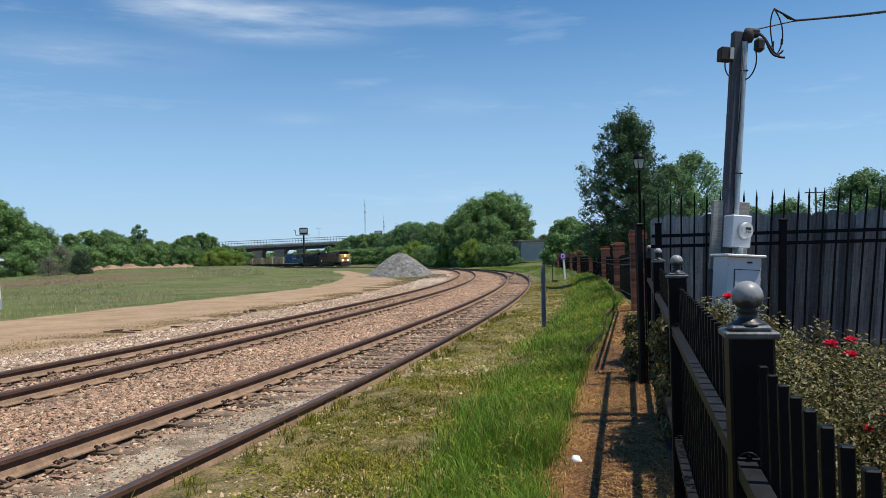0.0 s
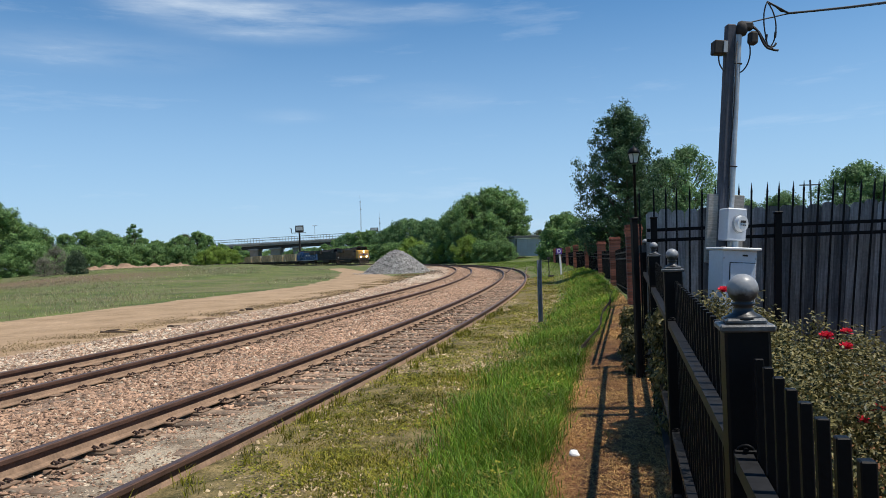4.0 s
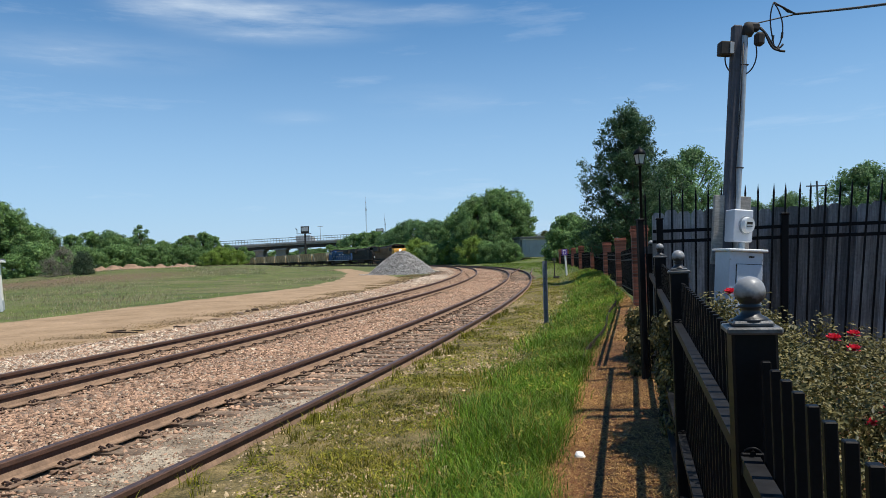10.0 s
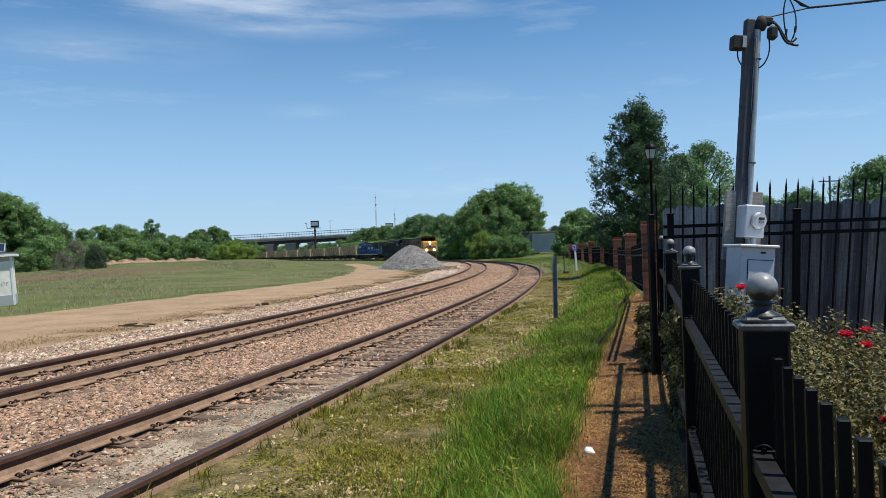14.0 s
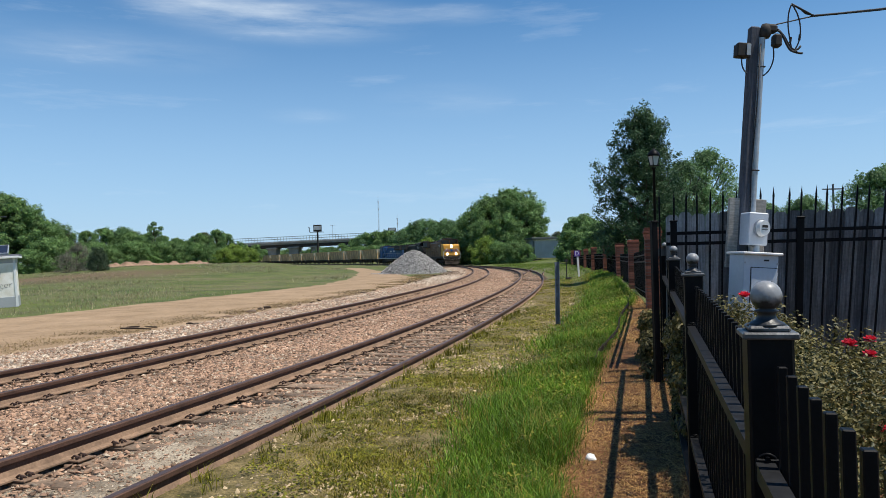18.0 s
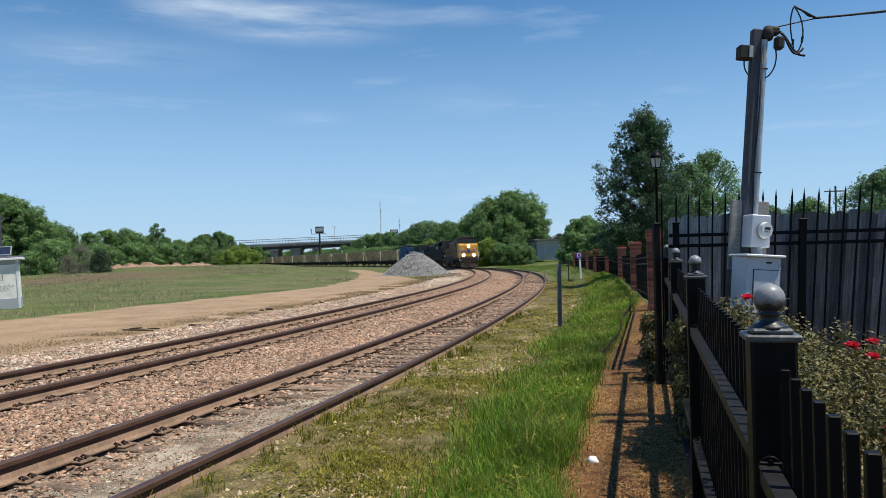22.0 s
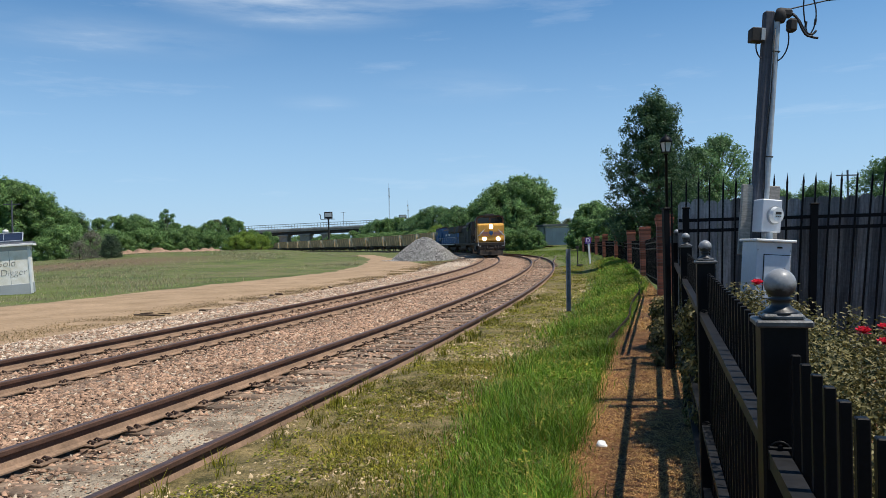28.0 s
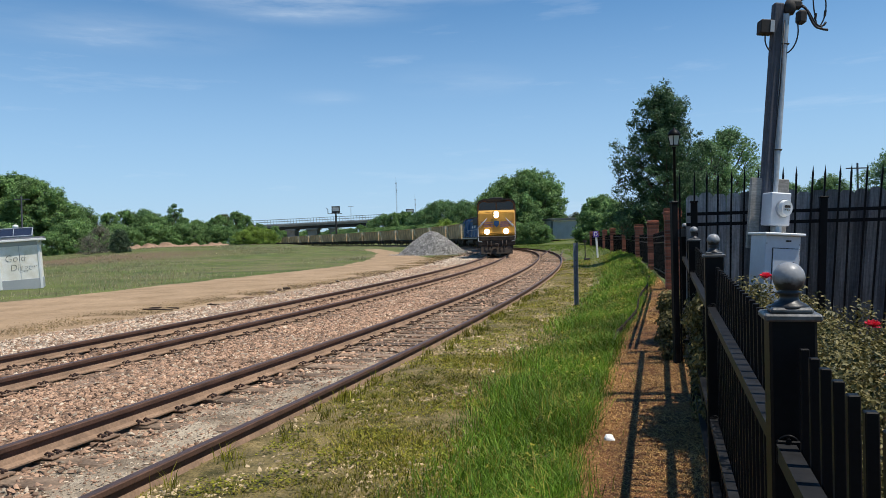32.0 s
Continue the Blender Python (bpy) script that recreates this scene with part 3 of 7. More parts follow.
ROAD_L = [(-42, -10), (-26, 12), (-15.9, 25.6), (-14.4, 30), (-13.6, 34.5), (-12.1, 40), (-10.2, 46), (-8.6, 54), (-8.6, 70), (-11.4, 99), (-18, 135)]
ROAD_R = [(-30, -12), (-17.5, -4), (-11.0, 8), (-8.4, 17), (-6.9, 21.5), (-5.9, 25.5), (-5.0, 29.5), (-3.3, 38.5), (-1.8, 50), (-1.2, 60), (-8.2, 99), (-14.5, 135)]
wob = random.Random(4)
road = ribbon("dirt_road", [((a[0] + wob.uniform(-0.25, 0.25), a[1]), (b[0] + wob.uniform(-0.2, 0.2), b[1])) for a, b in zip(resample(ROAD_L, 110), resample(ROAD_R, 110))], 10, 0.05, M_DIRT, 0.02)
tagged(road, "pale tan dirt track beside the railway", "dirt road", kind="structure")

# ---- ballast ----


def bed_edges(s):
    p, h = on(MAIN, s)
    if s > 104:
        return -2.7, 2.9
    off = (x_at(SIDING, min(p.y, 100.0)) - p.x) * math.cos(h)
    return -4.9 if s < 60 else -3.6, off + 1.25


def bed_z(off, l, r):
    z = -0.2 - 0.2 * (1 - min(1, (off - l) / 1.5)) - 0.14 * (1 - min(1, max(0, (r - off) / 0.35)))
    return z


def make_bed():
    v, f, n = [], [], 34
    ss = list(np.arange(-36, 110, 0.6)) + list(np.arange(110, 440, 3.0))
    for s in ss:
        l, r = bed_edges(s)
        for i in range(n + 1):
            off = l + (r - l) * i / n
            p, h = on(MAIN, s, off)
            da = (p.x - x_at(SIDING, p.y)) * math.cos(h)
            z = bed_z(off, l, r) - (float(0.016 + 0.075 * smooth(2, 8, s)) if abs(da) < 1.2 and s < 100 else 0) + 0.022 * noise.noise((p.x * 2.2, p.y * 2.2, 1)) + 0.02 * noise.noise((p.x * 0.6, p.y * 0.6, 5))
            v.append((p.x, p.y, z))
    m = n + 1
    for k in range(len(ss) - 1):
        f += [(k * m + i, k * m + i + 1, (k + 1) * m + i + 1, (k + 1) * m + i) for i in range(n)]
    b = obj("ballast_bed", mesh_from("ballast_bed", v, f, True), M_BALLAST)
    return tagged(b, "brownish crushed-stone ballast under both tracks", "ballast", kind="structure")


bed = make_bed()
OCT = np.array([(1, 0, 0), (0, 1, 0), (-1, 0, 0), (0, -1, 0), (0, 0, 1), (0, 0, -0.6)], float)
OCT_F = np.array([(0, 1, 4), (1, 2, 4), (2, 3, 4), (3, 0, 4), (0, 3, 5), (3, 2, 5)])


def stones(places, size, rng):
    """Angular stones, each of its own shape, at the places."""
    n = len(places)
    v = OCT[None] * (0.5 + 0.9 * rng.random((n, 6, 1))) + 0.75 * (rng.random((n, 6, 3)) - 0.5)
    v *= (0.4 + 1.15 * rng.random((n, 1, 3))) * np.array((1.3, 0.9, 0.6))
    a, b = rng.random(n) * 6.283, (rng.random(n) - 0.5) * 1.2
    ca, sa, cb, sb = np.cos(a)[:, None], np.sin(a)[:, None], np.cos(b)[:, None], np.sin(b)[:, None]
    x, y, z = v[..., 0], v[..., 1], v[..., 2]
    y, z = y * cb - z * sb, y * sb + z * cb
    x, y = x * ca - y * sa, x * sa + y * ca
    v = np.stack([x, y, z], -1) * np.asarray(size).reshape(-1, 1, 1) + places[:, None, :]
    return v.reshape(-1, 3), (OCT_F[None] + 6 * np.arange(n)[:, None, None]).reshape(-1, 3)


def ballast_places(n, s0, s1, rng, pale):
    out = []
    while len(out) < n:
        s = s0 + (s1 - s0) * rng.random() ** (2.1 if s1 < 60 else 1.25)
        l, r = bed_edges(s)
        l2, r2 = (l - 0.3, -1.5) if pale else (l + 0.6, r)
        off = l2 + (r2 - l2) * rng.random()
        p, h = on(MAIN, s, off)
        da = (p.x - x_at(SIDING, p.y)) * math.cos(h)
        if min(abs(abs(off) - 0.7525), abs(abs(da) - 0.7525)) < 0.11:
            continue
        if abs(da) < 1.3 and rng.random() > 0.16:
            continue
        if da > 0.85 and rng.random() > 0.3:
            continue
        if abs(off) < 1.3 and rng.random() > 0.6:
            continue
        if not pale and off < -1.7 and rng.random() < 0.6:
            continue
        out.append((p.x, p.y, bed_z(off, l, r) + 0.012 * rng.random()))
    return np.array(out)


def make_stones():
    rng = np.random.default_rng(3)
    for n, s0, s1, pale, material, label in ((150000, -8, 36, False, M_STONE, "brown and pinkish crushed ballast stones"), (16000, -8, 36, False, M_STONE_PALE, "paler ballast stones among the brown ones"), (5000, -8, 36, False, M_STONE_DARK, "dark brown ballast stones"),
                                           (34000, 28, 104, False, M_STONE, "brownish ballast stones round the bend"), (2500, 28, 104, False, M_STONE_PALE, "pale ballast stones round the bend"),
                                           (42000, -4, 52, True, M_STONE_SHOULDER, "pale ballast stones along the shoulder"), (15000, 45, 100, True, M_STONE_SHOULDER, "pale ballast stones along the far shoulder")):
        p = ballast_places(n, s0, s1, rng, pale)
        d = np.hypot(p[:, 0], p[:, 1])
        v, t = stones(p, (0.015 + 0.016 * rng.random(n)) * (1 + 0.016 * np.minimum(d, 50)), rng)
        o = obj("ballast_stones", tri_mesh("ballast_stones", v, t), material, bed)
        tagged(o, label, kind="stuff")


make_stones()


def sand_z(s, off, p):
    """Height of the sand between the siding rails: a drift along the middle, hollows beside it."""
    end = max(0.0, min(1, (s - 0.6) / 1.2, (9.2 - s) / 3.5))
    drift = math.exp(-((off - 0.12 - 0.15 * math.sin(s * 1.3)) / 0.3) ** 2) * (0.75 + 0.6 * noise.noise((s * 0.9, 2.0, 0)))
    return -0.232 + 0.018 * end + 0.062 * max(0, drift) * end + 0.014 * noise.noise((p.x * 4, p.y * 4, 7))


def make_fines():
    rng = np.random.default_rng(12)
    for n, material, label in ((16000, M_STONE, "small brown stones between the siding rails"), (12000, M_STONE_PALE, "small pale stones between the siding rails")):
        S, O = -2 + 17 * rng.random(n) ** 1.3, rng.uniform(-0.64, 0.64, n)
        p = []
        for s, o in zip(S, O):
            q = on(SIDING, float(s), float(o))[0]
            z = sand_z(s, o, q) if 0.7 < s < 9.2 else -0.21
            if z > -0.2 and rng.random() < 0.45:
                continue
            p.append((q.x, q.y, z + 0.004))
        v, t = stones(np.array(p), 0.005 + 0.012 * rng.random(len(p)) ** 2, rng)
        tagged(obj("ballast_stones", tri_mesh("ballast_stones", v, t), material, bed), label, kind="stuff")


make_fines()

# ---- rails, ties and fastenings ----
RAIL = [(-0.011, -0.098), (0.011, -0.098), (0.010, -0.052), (0.034, -0.040), (0.036, -0.006), (0.028, 0.0), (-0.028, 0.0), (-0.036, -0.006), (-0.034, -0.040), (-0.010, -0.052)]
FOOT = [(-0.075, -0.17), (0.075, -0.17), (0.075, -0.157), (0.030, -0.138), (0.013, -0.096), (-0.013, -0.096), (-0.030, -0.138), (-0.075, -0.157)]
HEAD = [(-0.029, 0.0), (0.029, 0.0), (0.024, 0.004), (-0.024, 0.004)]


def sweep(profile, track, off, ss):
    v, f, n = [], [], len(profile)
    for s in ss:
        p, h = on(track, s, off)
        v += [(p.x + a * math.cos(h), p.y - a * math.sin(h), z) for a, z in profile]
    for k in range(len(ss) - 1):
        f += [(k * n + i, k * n + (i + 1) % n, (k + 1) * n + (i + 1) % n, (k + 1) * n + i) for i in range(n)]
    f += [tuple(range(n)), tuple(range((len(ss) - 1) * n, len(ss) * n))[::-1]]
    return mesh_from("rail", v, f)


def tie_meshes():
    out = []
    for i in range(5):
        r = random.Random(i)
        b = B()
        bx(b, (0, 0, -0.09), (2.6, 0.22, 0.18), 0.012)
        bmesh.ops.subdivide_edges(b, edges=[e for e in b.edges if abs(e.verts[0].co.x - e.verts[1].co.x) > 2], cuts=5)
        for w in b.verts:
            w.co += Vector((0, r.uniform(-0.008, 0.008), r.uniform(-0.009, 0.003)))
        me = bpy.data.meshes.new("tie")
        b.to_mesh(me)
        b.free()
        me.materials.append(M_TIE)
        out.append(me)
    return out


TIES = tie_meshes()


def make_sand():
    v, f, n = [], [], 14
    ss = np.arange(0.6, 9.4, 0.1)
    for s in ss:
        for i in range(n + 1):
            off = -0.62 + 1.26 * i / n
            p, h = on(SIDING, s, off)
            z = sand_z(s, off, p)
            v.append((p.x, p.y, z))
    m = n + 1
    for k in range(len(ss) - 1):
        f += [(k * m + i, k * m + i + 1, (k + 1) * m + i + 1, (k + 1) * m + i) for i in range(n)]
    tagged(obj("sand_drift", mesh_from("sand_drift", v, f, True), M_SAND), "pale sand and fine gravel drifted between the rails", "sand", kind="structure")


make_sand()


def plate_mesh():
    b = B()
    bx(b, (0, 0, -0.174), (0.36, 0.19, 0.016), 0.004)
    me = bpy.data.meshes.new("tie_plate")
    b.to_mesh(me)
    b.free()
    me.materials.append(M_RUSTPLATE)
    return me


def clip_mesh():
    b = B()
    for y in (-0.055, 0.03):
        tube(b, [(0.06, y, -0.155), (0.085, y, -0.135), (0.115, y + 0.02, -0.15), (0.12, y + 0.03, -0.168)], 0.010, 6)
        cy(b, (0.125, y - 0.02, -0.17), (0.125, y - 0.02, -0.14), 0.012, n=6)
    me = bpy.data.meshes.new("rail_clip")
    b.to_mesh(me)
    b.free()
    me.materials.append(M_SPIKE)
    return me


PLATE, CLIP = plate_mesh(), clip_mesh()


def make_track(name, track, s0, s1, label, tie_end, drop, rng, near):
    t = thing(name, label, "railway track", kind="structure")
    ss = list(np.arange(s0, min(s1, 130), 1.0)) + list(np.arange(130, s1, 4.0))
    ss = [s for s in ss if s <= s1]
    for off in (-0.7525, 0.7525):
        r = part("rail", sweep(RAIL, track, off, ss), M_RAILSIDE, t)
        part("rail_foot", sweep(FOOT, track, off, ss), M_RAILFOOT, r, "dusty tan rail foot")
        part("rail_head", sweep(HEAD, track, off, ss), M_RAILTOP, r, "worn shiny running surface")
    s, k = s0, 0
    while s < tie_end:
        p, h = on(track, s, rng.uniform(-0.05, 0.05), -0.18 - drop + rng.uniform(-0.012, 0.004))
        o = obj("tie", TIES[k % 5], M_TIE, t, m=pose(p.x, p.y, p.z, 0, rng.uniform(-0.6, 0.6), -math.degrees(h) + rng.uniform(-1.5, 1.5)))
        if near[0] < s < near[1]:
            for off in (-0.7525, 0.7525):
                q, h = on(track, s, off)
                obj("tie_plate", PLATE, M_RUSTPLATE, t, m=pose(q.x, q.y, q.z + 0.003, 0, 0, -math.degrees(h)))
                for turn in (0, 180):
                    if turn == 0 and off > 0 and name == "siding_track":
                        continue
                    if rng.random() < 0.88:
                        obj("rail_clip", CLIP, M_SPIKE, t, m=pose(q.x, q.y, q.z, 0, 0, -math.degrees(h) + turn + rng.uniform(-14, 14)))
        s += 0.53 + rng.uniform(-0.04, 0.04)
        k += 1
    return t


make_track("siding_track", SIDING, -24, 115.5, "old siding track with rusty rails on weathered timber ties", 108, 0.0, random.Random(5), (-3, 26))
make_track("main_track", MAIN, -34, 470, "main line track with dark rails in crushed stone", 112, 0.012, random.Random(6), (-8, 24))

# a spur leaves the siding at the bend
SPUR = line(7.25, 57.5, 0.155, (0, 30), (0.0, 0.0), 31, 0)
make_track("spur_track", SPUR, 0, 30, "rusty spur track leaving the siding into the grass", 24, 0.02, random.Random(7), (99, 99))

# ---- gravel pile ----


def make_pile():
    cx, cyy, R, Hh = -3.2, 84.0, 3.85, 2.7
    z0 = float(ground_z(cx, cyy))
    v, f, nr, na = [], [], 22, 48
    for i in range(nr + 1):
        q = i / nr
        for j in range(na):
            a = 2 * math.pi * j / na
            r = R * q * (1 + 0.05 * math.sin(2 * a + 1))
            z = Hh * (1 - (q * q + 0.02) ** 0.62) / (1 - 0.02 ** 0.62)
            x, y = cx + r * math.cos(a) * 1.0, cyy + r * math.sin(a) * 1.15
            v.append((x, y, z0 - 0.05 + max(z, 0) + 0.05 * noise.noise((x * 1.5, y * 1.5, z * 1.5))))
    for i in range(nr):
        f += [(i * na + j, (i + 1) * na + j, (i + 1) * na + (j + 1) % na, i * na + (j + 1) % na) for j in range(na)]
    t = obj("gravel_pile", mesh_from("gravel_pile", v, f, True), M_PILE)
    tagged(t, "conical pile of loose grey gravel beside the track", "gravel pile")
    rng = np.random.default_rng(8)
    n = 15000
    q, a = np.sqrt(rng.random(n)), rng.random(n) * 6.283
    z = Hh * (1 - (q * q + 0.02) ** 0.62) / (1 - 0.02 ** 0.62)
    w = 1 + 0.05 * np.sin(2 * a + 1)
    p = np.stack([cx + R * q * w * np.cos(a), cyy + R * 1.15 * q * w * np.sin(a), z0 - 0.02 + np.maximum(z, 0)], 1)
    m = 900
    a2, r2 = rng.random(m) * 6.283, R * (1.0 + 0.35 * rng.random(m) ** 2.5)
    x2, y2 = cx + r2 * np.cos(a2), cyy + 1.15 * r2 * np.sin(a2)
    p = np.concatenate([p, np.stack([x2, y2, ground_z(x2, y2) + 0.06], 1)])
    vv, tt = stones(p, 0.035 + 0.04 * rng.random(n + m), rng)
    tagged(obj("gravel", tri_mesh("gravel", vv, tt), M_PILE, t), "loose grey stones", kind="stuff")


make_pile()



def make_rubble():
    rng = np.random.default_rng(17)
    p = []
    for k in range(420):
        s, off = (rng.uniform(56, 74), rng.normal(-2.9, 0.7)) if k < 300 else (rng.uniform(12, 56), rng.normal(-4.6, 0.35))
        q = on(MAIN, float(s), float(off))[0]
        p.append((q.x, q.y, float(ground_z(q.x, q.y)) + 0.06 + 0.10 * min(1, max(0, off + 4.6))))
    v, t = stones(np.array(p), 0.045 + 0.10 * rng.random(len(p)) ** 3, rng)
    tagged(obj("rubble", tri_mesh("rubble", v, t), M_RUBBLE), "brown clods and broken rock strewn beside the track", "rubble", kind="stuff")


M_RUBBLE = mat("brown_rock", (0.20, 0.135, 0.09), 0.9, var=0.3, scale=3, bump=0.5, bscale=30, random_per="island")
make_rubble()

# ---- trees ----


def leaf_cloud(centres, radii, n, size, rng, shell=0.55, flat=1.0, stray=0.0, spread=0.5, folded=False):
    """Pointed leaves round the lobes of a crown, gathered in sprays: corners and triangles. Near plants get folded leaves."""
    k = len(centres)
    w = radii ** 2
    pick = rng.choice(k, n, p=w / w.sum())
    d = rng.normal(size=(n, 3))
    d /= np.linalg.norm(d, axis=1)[:, None]
    rr = radii[pick] * (shell + (1.08 - shell) * rng.random(n) ** 0.6)
    p = centres[pick] + d * rr[:, None] * np.array((1, 1, flat))
    if stray:
        # small sprays reach out past the lobes and leave gaps between them
        cell = np.floor(p / (radii.mean() * 0.42)).astype(int)
        g = (cell[:, 0] * 73856093 ^ cell[:, 1] * 19349663 ^ cell[:, 2] * 83492791) % 4093
        p = p + (rng.normal(size=(4093, 3)) * stray * radii.mean())[g]
    nrm = d + spread * rng.normal(size=(n, 3)) + np.array((0, 0, 0.3))
    nrm /= np.linalg.norm(nrm, axis=1)[:, None]
    a = np.cross(nrm, rng.normal(size=(n, 3)))
    a /= np.linalg.norm(a, axis=1)[:, None]
    b = np.cross(nrm, a)
    s = (size * (0.55 + 0.9 * rng.random(n)))[:, None]
    if folded:
        v = np.stack([p - a * s, p - a * s * 0.1 + b * s * 0.5 + nrm * s * 0.2, p + a * s, p - a * s * 0.1 - b * s * 0.5 + nrm * s * 0.2], 1)
        return v.reshape(-1, 3), (np.array([(0, 1, 2), (0, 2, 3)])[None] + 4 * np.arange(n)[:, None, None]).reshape(-1, 3)
    v = np.stack([p - a * s, p + a * s * 0.35 + b * s * 0.62, p + a * s * 0.35 - b * s * 0.62], 1)
    return v.reshape(-1, 3), np.arange(3 * n).reshape(-1, 3)


def make_tree(name, label, h, rad, leaves, size, material, seed, clear=0.18, lobes=26, taper=0.35, thin=1.0, category="tree"):
    """Trunk with limbs, and a crown of leaf sprays in uneven lobes."""
    rng = np.random.default_rng(seed)
    t = thing(name, label, category)
    b = B()
    r0 = h * 0.022
    pts = [Vector((0, 0, -0.3))]
    for i in range(1, 6):
        pts.append(Vector((rng.uniform(-0.03, 0.03) * h, rng.uniform(-0.03, 0.03) * h, h * 0.82 * i / 5)))
    for i in range(5):
        cy(b, pts[i], pts[i + 1], r0 * (1 - 0.17 * i), r0 * (1 - 0.17 * (i + 1)), 8)
    cs, rs = [], []
    for i in range(lobes):
        q = clear + (1 - clear) * ((i + 0.5) / lobes)
        prof = math.sin(math.pi * min(1, (q - clear) / (1 - clear) * 0.86 + 0.14) ** (0.55 + taper)) ** 0.7
        prof = max(prof, 0.08)
        a = i * 2.4 + rng.uniform(-0.5, 0.5)
        lr = rad * (0.11 + 0.15 * rng.random() ** 1.5) * (1.0 if lobes > 20 else 1.3)
        # the outline swells and falls in unevenly, with the highest limbs of unequal height
        wob = 1 + 0.55 * noise.noise((math.cos(a) * 1.3 + seed, math.sin(a) * 1.3, q * 3.2)) + 0.25 * noise.noise((math.cos(a) * 3.1, math.sin(a) * 3.1 + seed, q * 7))
        d = max(0, rad * prof * wob - lr * 0.6) * (1.0 - 0.7 * rng.random() ** 2.2)
        top = h * (0.93 + 0.2 * noise.noise((math.cos(a) * d / rad * 2.4 + seed, math.sin(a) * d / rad * 2.4, 4.0)))
        c = Vector((math.cos(a) * d, math.sin(a) * d, min(h * q, top - lr * 0.7)))
        cs.append(c)
        rs.append(lr)
        if i % 2 == 0:
            k = min(4, int(q * 5 * 0.8))
            base = pts[k].lerp(pts[k + 1], 0.4)
            mid = base.lerp(c, 0.55) + Vector((0, 0, -0.03 * h))
            cy(b, base, mid, r0 * 0.34, r0 * 0.22, 6)
            cy(b, mid, c, r0 * 0.22, r0 * 0.08, 6)
    part("trunk", b, M_BARK, t)
    v, tr = leaf_cloud(np.array(cs), np.array(rs), leaves, size, rng, shell=0.62, flat=0.8 * thin, stray=0.2)
    part("crown", tri_mesh("crown", v, tr), material, t)
    return t


def put(ob, x, y, scale=1.0, turn=0.0, wide=1.0):
    m = pose(x, y, float(ground_z(x, y)) - 0.05, 0, 0, turn) @ Matrix.Diagonal((scale * wide, scale * wide, scale, 1))
    ob.matrix_basis = m
    return ob


WOOD = [make_tree("tree", "broad green deciduous tree at the edge of the field", 12, 4.6, 44000, 0.12, M_LEAF, 11, lobes=85),
        make_tree("tree", "dark green rounded tree at the edge of the field", 12, 5.0, 44000, 0.12, M_LEAF_DARK, 12, lobes=90),
        make_tree("tree", "leafy green tree in the far tree line", 12, 4.2, 40000, 0.12, M_LEAF, 13, lobes=80, taper=0.2),
        make_tree("tree", "pale olive-green tree in the far tree line", 12, 4.4, 26000, 0.105, M_LEAF_OLIVE, 14, lobes=110)]
BUSH = make_tree("bush", "low yellow-green bush before the trees", 5, 3.2, 18000, 0.1, M_LEAF_LIGHT, 15, clear=0.02, lobes=60, category="bush")
SHRUB = make_tree("shrub", "dense green shrub under the trees", 4.5, 3.0, 18000, 0.1, M_LEAF, 16, clear=0.02, lobes=60, category="shrub")
used = set()


def plant(src, b, y, h, turn=0.0, wide=1.0):
    """A tree of height h at distance y ahead and b * y to the side."""
    base = {id(BUSH): 5.0, id(SHRUB): 4.5}.get(id(src), 12.0)
    if id(src) in used:
        src = copy_thing(src, Matrix())
    else:
        used.add(id(src))
    return put(src, b * y, y, 0.87 * h / base, turn, wide)


rt = random.Random(21)
# far tree line, from the shed round to the overpass
for b, y, h in ((-0.72, 140, 17), (-0.68, 150, 19), (-0.645, 146, 20), (-0.615, 148, 20.5), (-0.588, 147, 19), (-0.563, 150, 14.5), (-0.535, 160, 12.8), (-0.515, 190, 12), (-0.49, 185, 11.5),
                (-0.465, 192, 12.5), (-0.44, 196, 12.5), (-0.425, 190, 11), (-0.40, 200, 11), (-0.383, 196, 9.5), (-0.365, 205, 9), (-0.335, 206, 10.5), (-0.325, 212, 11), (-0.31, 205, 11.5), (-0.297, 212, 10.5), (-0.275, 220, 7.5),
                (-0.255, 228, 7), (-0.35, 230, 9), (-0.45, 225, 12), (-0.41, 232, 11), (-0.75, 150, 14), (-0.8, 155, 14), (-0.86, 150, 13)):
    plant(WOOD[rt.choice((0, 0, 1, 2, 2, 3))], b, y, h, rt.uniform(0, 360), rt.uniform(0.95, 1.25))
for b, y, h in ((-0.60, 136, 6), (-0.57, 138, 5.5), (-0.545, 142, 5), (-0.52, 150, 5.5), (-0.50, 160, 5), (-0.43, 176, 4.5), (-0.41, 182, 4.5), (-0.39, 186, 4.5), (-0.37, 188, 4.5), (-0.35, 190, 4.5), (-0.335, 190, 5), (-0.31, 194, 5), (-0.28, 200, 5),
                (-0.64, 134, 6), (-0.68, 130, 6), (-0.455, 170, 4.0), (-0.48, 168, 4.5)):
    plant(SHRUB, b, y, h * rt.choice((0.6, 0.8, 1.0, 1.3, 1.6)), rt.uniform(0, 360), rt.uniform(0.9, 1.4))
for b, y, h in ((-0.285, 184, 5.6), (-0.265, 190, 4.8), (-0.30, 180, 4.4)):
    plant(BUSH, b, y, h, rt.uniform(0, 360), 1.15)
tall = plant(make_tree("tree", "tall thin tree standing above the tree line", 12, 2.6, 5000, 0.15, M_LEAF_DARK, 17, clear=0.5, lobes=14), -0.397, 196, 14.2)
